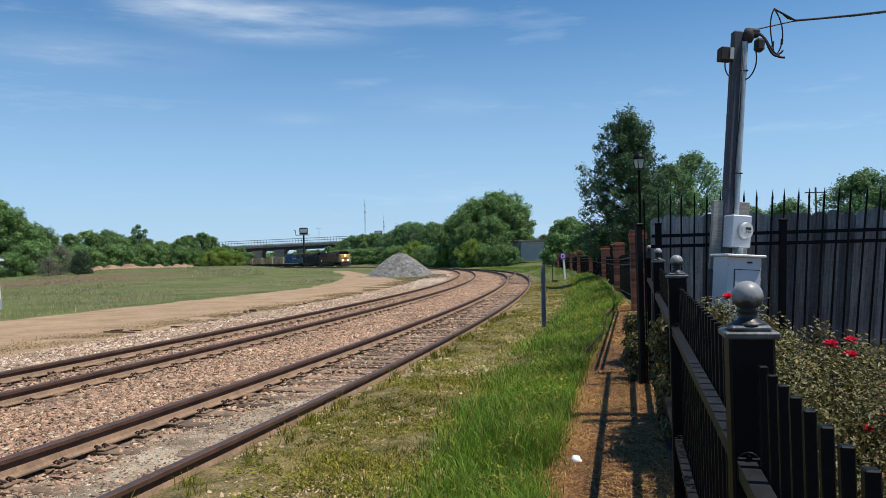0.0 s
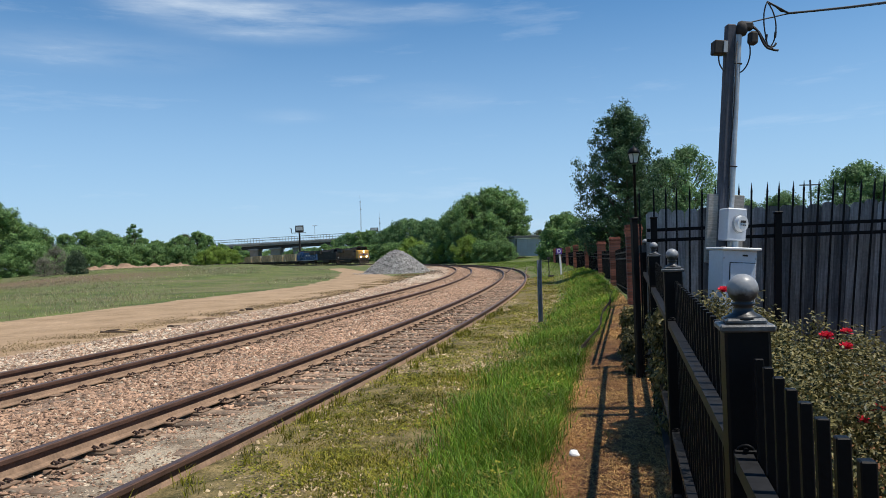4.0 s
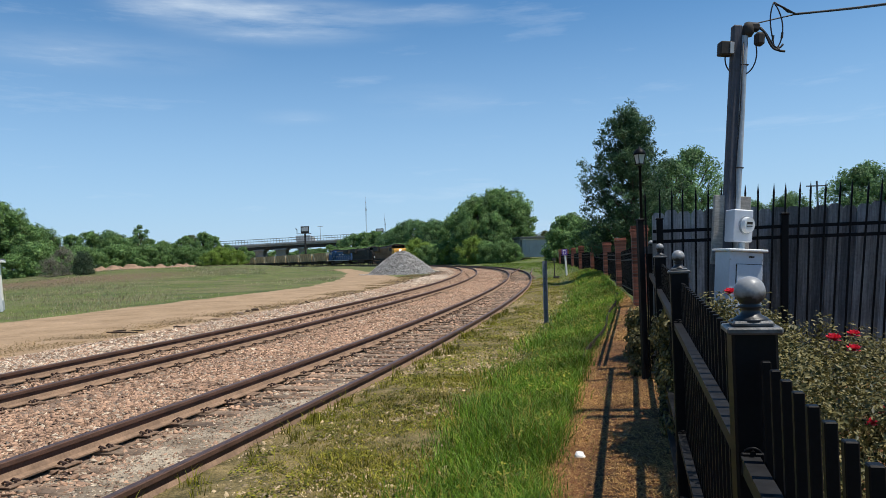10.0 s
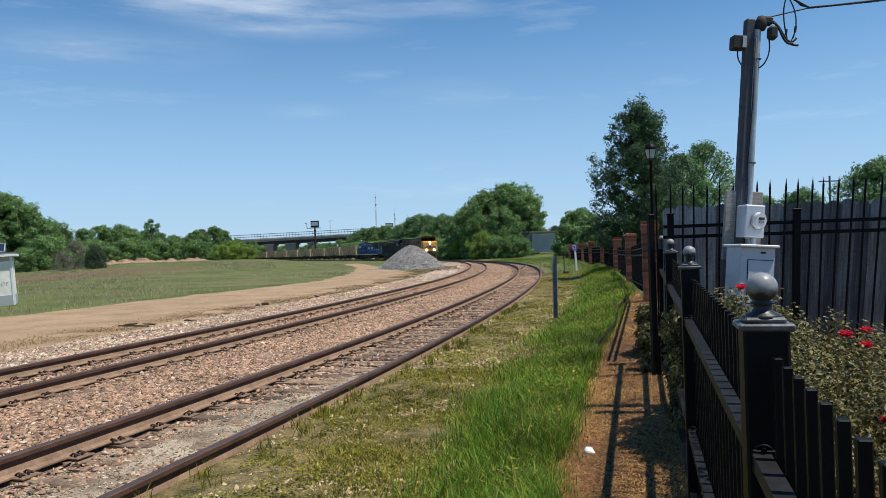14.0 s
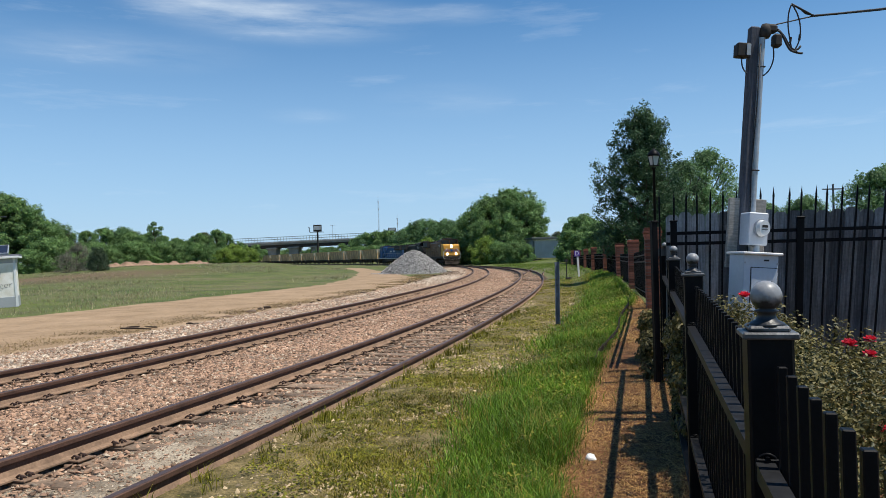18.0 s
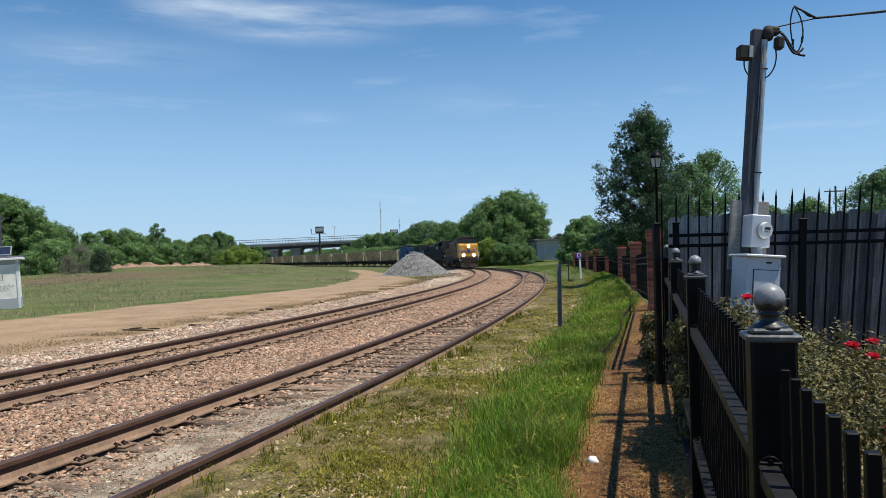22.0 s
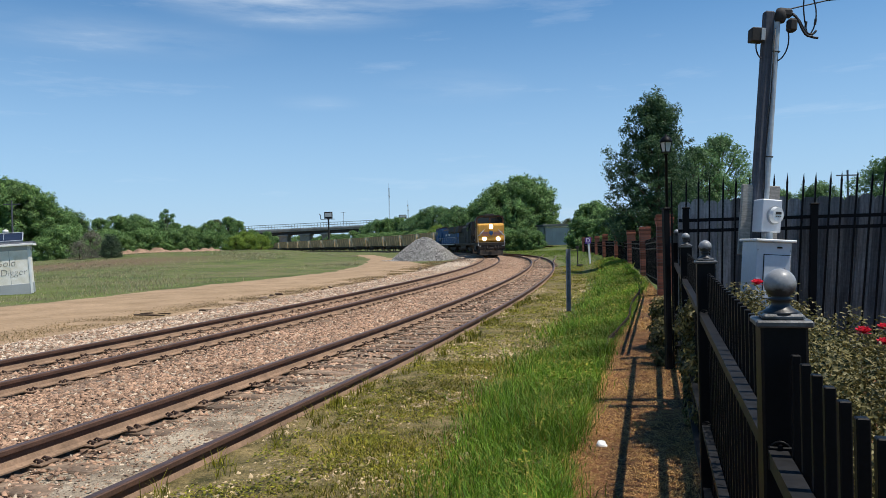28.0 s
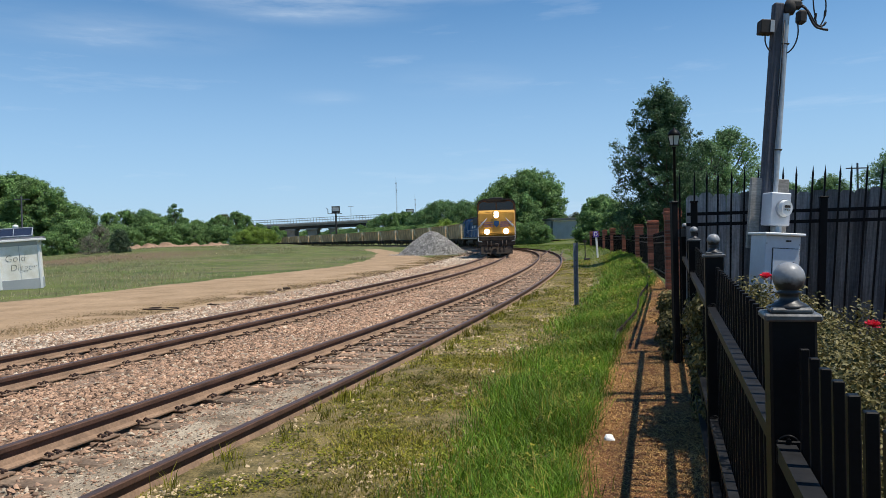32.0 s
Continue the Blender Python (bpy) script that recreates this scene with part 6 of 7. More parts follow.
# ---- verge: pine-straw strip, grass, loose straw ----
MULCH_L = [(-0.9, -2.0), (0.15, 3.0), (0.7, 5.1), (1.3, 7.3), (2.15, 10.2), (3.05, 12.8), (4.05, 16.2), (5.2, 19.8), (6.3, 25.5)]
MULCH_R = [(-0.2, -2.0), (1.35, 3.0), (1.95, 5.1), (2.5, 7.3), (3.2, 10.0), (4.1, 13.5), (5.2, 19.0), (6.4, 25.5)]
VERGE_L = [(float(x_at(SIDING, y)) + 0.84, y) for y in (-12, -4, 0.5, 3, 6, 10, 15, 20, 28, 36, 46)]
VERGE_R = [(-4.0, -12), (-1.8, -4), (-0.6, 0.5), (-0.2, 3), (0.35, 6), (1.2, 10), (2.4, 15), (3.5, 20), (5.4, 28), (7.0, 36), (8.9, 46)]
verge = ribbon("verge", list(zip(resample(VERGE_L, 70), resample(VERGE_R, 70))), 10, 0.014, M_VERGE, 0.03)
tagged(verge, "stony olive-brown soil beside the siding", "soil", kind="structure")
mulch = ribbon("mulch_strip", list(zip(resample(MULCH_L, 60), resample(MULCH_R, 60))), 8, 0.03, M_MULCH, 0.02)
tagged(mulch, "strip of reddish-brown pine straw along the fence", "mulch", kind="structure")
# dark sheet: the shade at the foot of the long blades, put into the colour
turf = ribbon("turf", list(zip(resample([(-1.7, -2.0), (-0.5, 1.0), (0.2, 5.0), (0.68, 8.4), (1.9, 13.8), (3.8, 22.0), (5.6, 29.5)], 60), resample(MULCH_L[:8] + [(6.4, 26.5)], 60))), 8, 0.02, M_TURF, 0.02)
tagged(turf, "soil under the long grass, darkened for shade among the blades", "soil", kind="structure")
garden = ribbon("garden_soil", list(zip(resample([(-0.2, -2), (2.6, 8.4)], 20), resample([(6, -2), (7.6, 7.0)], 20))), 8, 0.035, M_MULCH, 0.03)
tagged(garden, "brown mulched rose bed behind the iron fence", "soil", kind="structure")


def make_edging():
    """A dark flexible strip between the grass and the straw."""
    b = B()
    pts = [(x, y, float(ground_z(x, y)) + 0.03 + 0.01 * math.sin(y * 1.3)) for x, y in resample([(1.95, 9.5), (2.13, 10.2), (3.03, 12.8), (4.02, 16.2), (5.1, 19.8)], 44)]
    pts = [(x + 0.05 + 0.03 * math.sin(y * 1.2), y, z) for x, y, z in pts]
    n = len(pts)
    low = [b.verts.new((x, y, z - 0.12)) for x, y, z in pts] + [b.verts.new((x + 0.03, y, z - 0.12)) for x, y, z in pts]
    top = [b.verts.new((x, y, z + 0.10)) for x, y, z in pts] + [b.verts.new((x + 0.03, y, z + 0.10)) for x, y, z in pts]
    for k in range(n - 1):
        b.faces.new((low[k], low[k + 1], top[k + 1], top[k]))
        b.faces.new((top[n + k], top[n + k + 1], low[n + k + 1], low[n + k]))
        b.faces.new((top[k], top[k + 1], top[n + k + 1], top[n + k]))
    o = obj("lawn_edging", b, mat("dark_rotten_edging", (0.022, 0.016, 0.012), 0.95, var=0.3, scale=8, bump=0.3, spec=0.1))
    tagged(o, "dark wavy lawn edging between grass and straw", "edging")


make_edging()


def blades(x, y, h, w, rng, bend=0.5):
    """Bent grass blades: corners and triangles."""
    n = len(x)
    z = ground_z(x, y) - 0.01
    a = rng.random(n) * 6.283
    ca, sa = np.cos(a), np.sin(a)
    l = bend * h * rng.random(n)
    la = rng.random(n) * 6.283
    lx, ly = np.cos(la) * l, np.sin(la) * l
    base = np.stack([x, y, z], 1)
    e = np.stack([ca * w, sa * w, np.zeros(n)], 1)
    mid = base + np.stack([lx * 0.35, ly * 0.35, h * 0.6], 1)
    tip = base + np.stack([lx, ly, h * (1 - 0.25 * rng.random(n))], 1)
    v = np.stack([base - e, base + e, mid + e * 0.8, mid - e * 0.8, tip], 1).reshape(-1, 3)
    t = (np.array([(0, 1, 2), (0, 2, 3), (3, 2, 4)])[None] + 5 * np.arange(n)[:, None, None]).reshape(-1, 3)
    return v, t


LONG_L = np.array([(-0.5, 1.0), (0.18, 5.0), (0.86, 8.4), (2.35, 13.8), (4.6, 22.0), (8.6, 39.0), (9.8, 46.0)])
MULCH_A = np.array(MULCH_L + [(8.4, 36.0), (10.0, 48.0)])


def make_grass():
    rng = np.random.default_rng(71)

    def scatter(n, y0, y1, power):
        return y0 + (y1 - y0) * rng.random(n) ** power
    # long green grass
    n = 210000
    y = scatter(n, 2.2, 42, 2.0)
    l = np.interp(y, LONG_L[:, 1], LONG_L[:, 0]) + rng.normal(size=n) * 0.3
    r = np.interp(y, MULCH_A[:, 1], MULCH_A[:, 0]) + 0.06 + rng.normal(size=n) * 0.07
    x = l + (r - l) * rng.random(n)
    patch = np.array([noise.noise((a * 1.1, b * 1.1, 3)) for a, b in zip(x, y)])
    h = (0.05 + 0.16 * rng.random(n) ** 1.4) * (1 + 0.9 * patch)
    dry = rng.random(n) < 0.05
    v, t = blades(x[dry], y[dry], h[dry] * 1.25, 0.0017 * (1 + 0.11 * y[dry]), rng, 1.2)
    tagged(obj("seed_grass", tri_mesh("seed_grass", v, t), M_GRASS_DRY), "yellowish seeding stalks among the long grass", "grass", kind="stuff")
    x, y, h = x[~dry], y[~dry], h[~dry]
    v, t = blades(x, y, h * 0.9, 0.0021 * (1 + 0.10 * y), rng, 1.15)
    tagged(obj("long_grass", tri_mesh("long_grass", v, t), M_GRASS), "long bright green grass along the fence path", "grass", kind="stuff")
    # short olive grass between the siding and the long grass
    n = 250000
    y = np.where(rng.random(n) < 0.5, scatter(n, 1.0, 9.5, 1.2), scatter(n, 2.0, 46, 1.6))
    l = x_at(SIDING, y) + 0.80 / np.cos(0.24)
    r = np.interp(y, LONG_L[:, 1], LONG_L[:, 0]) + 0.25
    x = l + (r - l) * rng.random(n) ** 1.1
    patch = np.array([noise.noise((a * 0.9, b * 0.9, 9)) for a, b in zip(x, y)])
    fine = np.array([noise.noise((a * 5.0, b * 5.0, 19)) for a, b in zip(x, y)])
    keep = rng.random(n) < np.clip(0.85 + 0.8 * patch + 1.0 * fine + 0.4 * (x - l - 0.3) + 0.5 * smooth(7, 14, y), 0.22 * smooth(0.05, 0.5, x - l), 1)
    x, y, patch, l = x[keep], y[keep], patch[keep] + 0.6 * fine[keep], l[keep]
    n = len(x)
    h = (0.012 + 0.06 * rng.random(n) ** 1.8) * (1 + 0.7 * patch) * (0.6 + 0.4 * smooth(0, 0.8, x - l))
    green = rng.random(n) < np.clip(0.55 + 1.2 * patch, 0.2, 0.85)
    for sel, material, label in ((green, M_GRASS_OLIVE, "short green grass and weeds by the siding"), (~green, M_GRASS_DRY, "short yellowish grass by the siding")):
        v, t = blades(x[sel], y[sel], h[sel], 0.0023 * (1 + 0.13 * y[sel]), rng, 1.9)
        tagged(obj("short_grass", tri_mesh("short_grass", v, t), material), label, "grass", kind="stuff")
    # small round-leaved weeds among the grass
    n = 60000
    y = scatter(n, 2.0, 22, 1.7)
    l = x_at(SIDING, y) + 1.05
    x = l + (np.interp(y, MULCH_A[:, 1], MULCH_A[:, 0]) - l) * rng.random(n)
    keep = np.array([noise.noise((a * 2.2, b * 2.2, 29)) for a, b in zip(x, y)]) > 0.02
    x, y = x[keep], y[keep]
    n = len(x)
    tall = smooth(-0.2, 0.4, x - np.interp(y, LONG_L[:, 1], LONG_L[:, 0]))
    a, sz = rng.random(n) * 6.283, (0.006 + 0.009 * rng.random(n)) * (1 + 0.05 * y)
    c = np.stack([x, y, ground_z(x, y) + 0.012 + (0.03 + 0.13 * tall) * rng.random(n)], 1)
    e1 = np.stack([np.cos(a) * sz, np.sin(a) * sz, sz * rng.uniform(-0.5, 0.5, n)], 1)
    e2 = np.stack([-np.sin(a) * sz, np.cos(a) * sz, sz * rng.uniform(-0.5, 0.5, n)], 1) * 0.7
    v = np.stack([c - e1, c - e2, c + e1, c + e2], 1).reshape(-1, 3)
    t = (np.array([(0, 1, 2), (0, 2, 3)])[None] + 4 * np.arange(n)[:, None, None]).reshape(-1, 3)
    tagged(obj("leafy_weeds", tri_mesh("leafy_weeds", v, t), M_GRASS_OLIVE), "small round-leaved green weeds in the grass", "weeds", kind="stuff")
    # short grass behind the viewpoint
    n = 26000
    y = -12 + 13.5 * rng.random(n)
    l = x_at(SIDING, y) + 0.85
    x = l + (np.interp(y, [-12, -2, 1.5], [-3.6, -1.0, -0.2]) - l) * rng.random(n)
    v, t = blades(x, y, 0.03 + 0.07 * rng.random(n), np.full(n, 0.004), rng, 1.5)
    tagged(obj("short_grass", tri_mesh("short_grass", v, t), M_GRASS_DRY), "short olive grass beside the siding", "grass", kind="stuff")
    # taller tufts standing along the rail
    c = 80
    yc = 1.2 + 20 * rng.random(c) ** 1.3
    xc = x_at(SIDING, yc) + 0.92 / np.cos(0.24) + 0.35 * rng.random(c) ** 1.5
    n = c * 26
    k = rng.integers(0, c, n)
    x, y = xc[k] + rng.normal(size=n) * 0.045, yc[k] + rng.normal(size=n) * 0.06
    v, t = blades(x, y, 0.06 + 0.13 * rng.random(n), 0.0022 * (1 + 0.1 * y), rng, 0.8)
    tagged(obj("rail_tufts", tri_mesh("rail_tufts", v, t), M_GRASS_OLIVE), "tufts of taller grass along the siding rail", "grass", kind="stuff")
    # weeds in the siding
    n = 3200
    s = rng.random(n) * 30 - 2
    c = rng.integers(0, 60, n)
    s = np.where(rng.random(n) < 0.7, (c * 0.53 - 1.5), s)
    off = 0.6 - np.abs(rng.normal(size=n)) * 0.35
    P = [on(SIDING, float(a + rng.normal() * 0.08), float(b))[0] for a, b in zip(s, off)]
    x, y = np.array([p.x for p in P]), np.array([p.y for p in P])
    v, t = blades(x, y, 0.10 + 0.16 * rng.random(n), 0.003 * (1 + 0.1 * y), rng, 0.8)
    v[:, 2] -= 0.1
    tagged(obj("track_weeds", tri_mesh("track_weeds", v, t), M_GRASS_DRY), "thin weeds growing between the siding rails", "weeds", kind="stuff")
    # dry straw litter on the strip
    n = 90000
    y = scatter(n, 2.2, 24, 1.5)
    l = np.interp(y, MULCH_A[:, 1], MULCH_A[:, 0])
    x = l + (np.interp(y, [p[1] for p in MULCH_R], [p[0] for p in MULCH_R]) - l) * rng.random(n) ** 1.15
    v, t = blades(x, y, 0.012 + 0.02 * rng.random(n), 0.0017 * (1 + 0.1 * y), rng, 6.0)
    v[:, 2] += 0.03
    tagged(obj("pine_straw", tri_mesh("pine_straw", v, t), M_STRAW), "loose dry pine straw and grass clippings", "straw", kind="stuff")
    # needles and bark bits over the whole strip
    n = 30000
    y = scatter(n, 2.0, 24, 1.5)
    l = np.interp(y, MULCH_A[:, 1], MULCH_A[:, 0])
    x = l + (np.interp(y, [p[1] for p in MULCH_R], [p[0] for p in MULCH_R]) - l) * rng.random(n)
    v, t = blades(x, y, 0.01 + 0.02 * rng.random(n), 0.0022 * (1 + 0.1 * y), rng, 5.0)
    v[:, 2] += 0.03
    tagged(obj("mulch_litter", tri_mesh("mulch_litter", v, t), M_LITTER), "reddish pine needles and bark bits", "mulch", kind="stuff")
    # tufts over the field
    n = 90000
    y = 20 + 130 * rng.random(n) ** 1.3
    b = -0.75 + 0.62 * rng.random(n)
    x = b * y
    keep = (x < np.interp(y, [p[1] for p in ROAD_L[1:]], [p[0] for p in ROAD_L[1:]]) - 0.4)
    x, y = x[keep], y[keep]
    patch = np.array([noise.noise((a * 0.09, c * 0.05, 2)) for a, c in zip(x, y)])
    k2 = patch + 0.2 * rng.normal(size=len(x)) < 0.33
    for sel, material, label, hh in ((k2 & (rng.random(len(x)) < 0.5), M_GRASS_FIELD, "green grass tufts in the field", 0.03), (~k2, M_STRAW_FIELD, "pale dry grass stalks in the field", 0.14)):
        xs, ys = x[sel], y[sel]
        v, t = blades(xs, ys, (hh + (0.05 if hh < 0.1 else 0.20) * rng.random(len(xs)) ** 3), 0.002 + 0.00022 * ys, rng, 4.0 if hh < 0.1 else 1.4)
        tagged(obj("field_grass", tri_mesh("field_grass", v, t), material), label, "grass", kind="stuff")
    # dry weeds between the dirt track and the ballast
    n = 60000
    s = -8 + 75 * rng.random(n) ** 1.4
    off = -5.3 + rng.normal(size=n) * 0.65
    P = [on(MAIN, float(a), float(b))[0] for a, b in zip(s, off)]
    x, y = np.array([p.x for p in P]), np.array([p.y for p in P])
    keep = np.array([noise.noise((a * 0.5, c * 0.5, 4)) for a, c in zip(x, y)]) > -0.1
    x, y = x[keep], y[keep]
    v, t = blades(x, y, 0.012 + 0.055 * rng.random(len(x)) ** 3, 0.003 + 0.0002 * y, rng, 3.0)
    v[:, 2] += 0.05
    tagged(obj("dry_weeds", tri_mesh("dry_weeds", v, t), M_WEED), "dry brown weeds along the edge of the dirt track", "weeds", kind="stuff")
    # rough grass on the far side of the siding, up to the trees
    n = 60000
    y = 30 + 85 * rng.random(n)
    x = x_at(SIDING, np.clip(y, 0, 100)) + 1.6 + 16 * rng.random(n)
    v, t = blades(x, y, 0.04 + 0.16 * rng.random(n) ** 2, 0.003 + 0.00022 * y, rng, 1.2)
    tagged(obj("far_grass", tri_mesh("far_grass", v, t), M_GRASS_FIELD), "rough green grass beyond the siding", "grass", kind="stuff")
    # pale stones in the short grass
    n = 72000
    y = scatter(n, 1.2, 26, 1.5)
    l = x_at(SIDING, y) + 0.86
    x = l + (np.interp(y, LONG_L[:, 1], LONG_L[:, 0]) + 0.1 - l) * rng.random(n)
    keep = np.array([noise.noise((a * 1.3, c * 1.3, 6)) for a, c in zip(x, y)]) > -0.12
    x, y = x[keep], y[keep]
    v, t = stones(np.stack([x, y, ground_z(x, y) + 0.006], 1), 0.005 + 0.026 * rng.random(len(x)) ** 3.0, rng)
    tagged(obj("scattered_stones", tri_mesh("scattered_stones", v, t), M_STONE_VERGE), "pale ballast stones scattered in the grass", "stones", kind="stuff")


M_GRASS_FIELD = leaf_mat("field_grass_blades", (0.12, 0.19, 0.03), (0.27, 0.34, 0.075), 0.6)
M_LITTER = leaf_mat("red_brown_needles", (0.07, 0.03, 0.014), (0.30, 0.135, 0.055), 0.1)
M_WEED = leaf_mat("brown_weeds", (0.17, 0.122, 0.055), (0.42, 0.31, 0.165), 0.4)
M_STRAW_FIELD = leaf_mat("dry_field_grass", (0.20, 0.175, 0.09), (0.52, 0.45, 0.28), 0.5)
make_grass()
# ---- train ----


def wheelset(parent, y, r=0.5):
    b = B()
    for x in (-0.75, 0.75):
        cy(b, (x - 0.065, y, r), (x + 0.065, y, r), r, n=24)
        cy(b, (x - 0.085, y, r), (x + 0.085, y, r), 0.16, n=12)
    cy(b, (-0.75, y, r), (0.75, y, r), 0.09, n=10)
    return part("wheelset", b, M_UNDER, parent)


def bogie(t, y0, axles, half):
    b = B()
    for x in (-1.05, 1.05):
        prism(b, [(y0 - half, 0.72), (y0 - half * 0.75, 0.55), (y0 - half * 0.35, 0.42), (y0 + half * 0.35, 0.42), (y0 + half * 0.75, 0.55), (y0 + half, 0.72), (y0 + half * 0.9, 0.95), (y0 - half * 0.9, 0.95)], "x", x - 0.09, x + 0.09)
        for a in axles:
            bx(b, (x * 1.08, y0 + a, 0.52), (0.16, 0.34, 0.34), 0.04)
        cy(b, (x * 1.05, y0 - 0.15, 0.5), (x * 1.05, y0 - 0.15, 0.92), 0.09, n=8)
        cy(b, (x * 1.05, y0 + 0.15, 0.5), (x * 1.05, y0 + 0.15, 0.92), 0.09, n=8)
    bx(b, (0, y0, 0.75), (2.0, 0.5, 0.3), 0.04)
    o = part("bogie", b, M_UNDER, t)
    for a in axles:
        wheelset(o, y0 + a)
    return o


def make_loco(name, label, nose_mat, side_mat, roof_mat, stripe_mat, lit):
    """A six-axle road engine, nose towards +y, 22 m long."""
    t = thing(name, label, "locomotive", "locomotives")
    for y in (-6.7, 6.7):
        bogie(t, y, (-1.85, 0, 1.85), 2.7)
    b = B()
    bx(b, (0, 0, 1.38), (3.0, 21.2, 0.36), 0.04)
    part("frame", b, M_UNDER, t)
    part("fuel_tank", prism(B(), [(-1.4, 1.2), (-1.45, 0.75), (-1.0, 0.45), (1.0, 0.45), (1.45, 0.75), (1.4, 1.2)], "y", -3.4, 3.4), M_UNDER, t)
    # nose: a faceted wide snout
    b = B()
    prof = [(10.1, 1.56), (10.35, 1.75), (10.22, 3.45), (9.9, 3.62), (8.6, 3.7), (8.6, 1.56)]
    prism(b, prof, "x", -1.5, 1.5)
    for v in b.verts:
        if v.co.y > 9.4:
            v.co.x *= 0.95 if v.co.y > 10.1 else 0.98
    bmesh.ops.bevel(b, geom=list(b.edges), offset=0.07, segments=2, affect="EDGES")
    nose = part("nose", b, nose_mat, t)
    # cab
    b = B()
    prism(b, [(-1.57, 1.56), (1.57, 1.56), (1.57, 4.1), (1.42, 4.42), (1.0, 4.55), (-1.0, 4.55), (-1.42, 4.42), (-1.57, 4.1)], "y", 6.2, 8.62)
    bmesh.ops.bevel(b, geom=list(b.edges), offset=0.04, segments=1, affect="EDGES")
    cab = part("cab", b, side_mat, t)
    part("cab_roof", prism(B(), [(-1.6, 4.14), (-1.45, 4.47), (-1.02, 4.62), (1.02, 4.62), (1.45, 4.47), (1.6, 4.14), (1.5, 4.14), (1.38, 4.38), (0.98, 4.5), (-0.98, 4.5), (-1.38, 4.38), (-1.5, 4.14)], "y", 6.1, 8.85), roof_mat, cab, "dark roof with a sun visor")
    for x in (-0.72, 0.72):
        b = B()
        prism(b, [(x - 0.68, 3.70), (x + 0.68, 3.70), (x + 0.68, 4.2), (x + (0.45 if x > 0 else 0.68), 4.4), (x - (0.45 if x < 0 else 0.68), 4.4), (x - 0.68, 4.2)], "y", 8.62, 8.65)
        part("windscreen", b, M_GLASS, cab)
    for x in (-1.575, 1.575):
        for y in (6.9, 7.9):
            part("side_window", bx(B(), (x, y, 3.55), (0.03, 0.75, 0.62), 0.01), M_GLASS, cab)
    part("number_board", bx(B(), (0, 8.68, 4.42), (1.6, 0.12, 0.18), 0.02), M_DARKGREY, cab)
    b = B()
    bx(b, (0, 7.4, 4.68), (1.1, 1.2, 0.2), 0.05)
    part("air_conditioner", b, roof_mat, cab)
    b = B()
    for i, x in enumerate((-0.18, 0.0, 0.18)):
        cy(b, (x, 6.6, 4.75), (x, 7.2 + 0.1 * i, 4.75), 0.05, 0.075, 8)
    part("horn", b, M_DARKGREY, cab)
    # headlight between nose and screens, ditch lights by the coupler
    part("headlight_housing", bx(B(), (0, 9.98, 3.29), (0.5, 0.6, 0.56), 0.06), nose_mat, nose)
    hl = M_LAMP if lit else M_FROST
    for z in (3.37, 3.21):
        part("headlight", lathe(B(), [(0.02, 0), (0.18, 0.0), (0.19, 0.03), (0.14, 0.06)], 16), hl, nose, m=pose(0, 10.28, z, -90, 0, 0))
    for x in (-0.76, 0.76):
        part("ditch_light", lathe(B(), [(0.02, 0), (0.21, 0.0), (0.22, 0.03), (0.16, 0.06)], 16), hl, nose, m=pose(x, 10.42, 1.94, -90, 0, 0))
        part("ditch_bracket", bx(B(), (x, 10.34, 1.94), (0.34, 0.14, 0.34), 0.03), M_UNDER, nose)
    # emblem: a plain shield and two plain wings
    b = B()
    prism(b, [(-0.2, 2.78), (0.2, 2.78), (0.22, 2.5), (0.0, 2.28), (-0.22, 2.5)], "y", 10.30, 10.38)
    part("emblem", b, stripe_mat if nose_mat is M_YELLOW else nose_mat, nose)
    b = B()
    for s in (-1, 1):
        for k in range(3):
            prism(b, [(s * 0.28, 2.72 - 0.16 * k), (s * (1.3 - 0.12 * k), 2.76 - 0.16 * k), (s * (1.2 - 0.12 * k), 2.64 - 0.16 * k), (s * 0.28, 2.61 - 0.16 * k)], "y", 10.31, 10.37)
    part("wing_stripe", b, M_EMBLEM if nose_mat is M_YELLOW else nose_mat, nose)
    # pilot, plough, steps, coupler
    b = B()
    bx(b, (0, 10.5, 1.2), (2.9, 0.16, 0.75), 0.03)
    prism(b, [(10.5, 0.9), (10.75, 0.18), (10.68, 0.15), (10.42, 0.8)], "x", -1.25, 1.25)
    for x in (-0.75, -0.45, 0.45, 0.75):
        tube(b, [(x, 10.6, 1.2), (x, 10.72, 0.95), (x * 0.9, 10.72, 0.6)], 0.04)
    part("pilot", b, M_UNDER, t)
    b = B()
    bx(b, (0, 11.0, 0.85), (0.3, 0.7, 0.3), 0.05)
    bx(b, (0, -11.0, 0.85), (0.3, 0.7, 0.3), 0.05)
    part("coupler", b, M_UNDER, t)
    b = B()
    for sx in (-1.42, 1.42):
        for k in range(4):
            bx(b, (sx, 10.2 - 0.06 * k, 0.42 + 0.3 * k), (0.3, 0.5, 0.04), 0.008)
            bx(b, (sx, -10.2 + 0.06 * k, 0.42 + 0.3 * k), (0.3, 0.5, 0.04), 0.008)
    part("step", b, M_UNDER, t)
    b = B()
    rail_z = 2.55
    for sx in (-1, 1):
        tube(b, [(sx * 1.15, 10.66, 1.15), (sx * 1.45, 10.6, 1.2), (sx * 1.47, 10.5, rail_z - 0.3), (sx * 1.2, 10.55, rail_z), (sx * 0.85, 10.6, 2.85)], 0.035)
        tube(b, [(sx * 1.3, 10.5, 2.3), (sx * 0.75, 10.62, 3.0)], 0.03)
    part("front_handrail", b, M_FROST if nose_mat is M_YELLOW else M_UNDER, t)
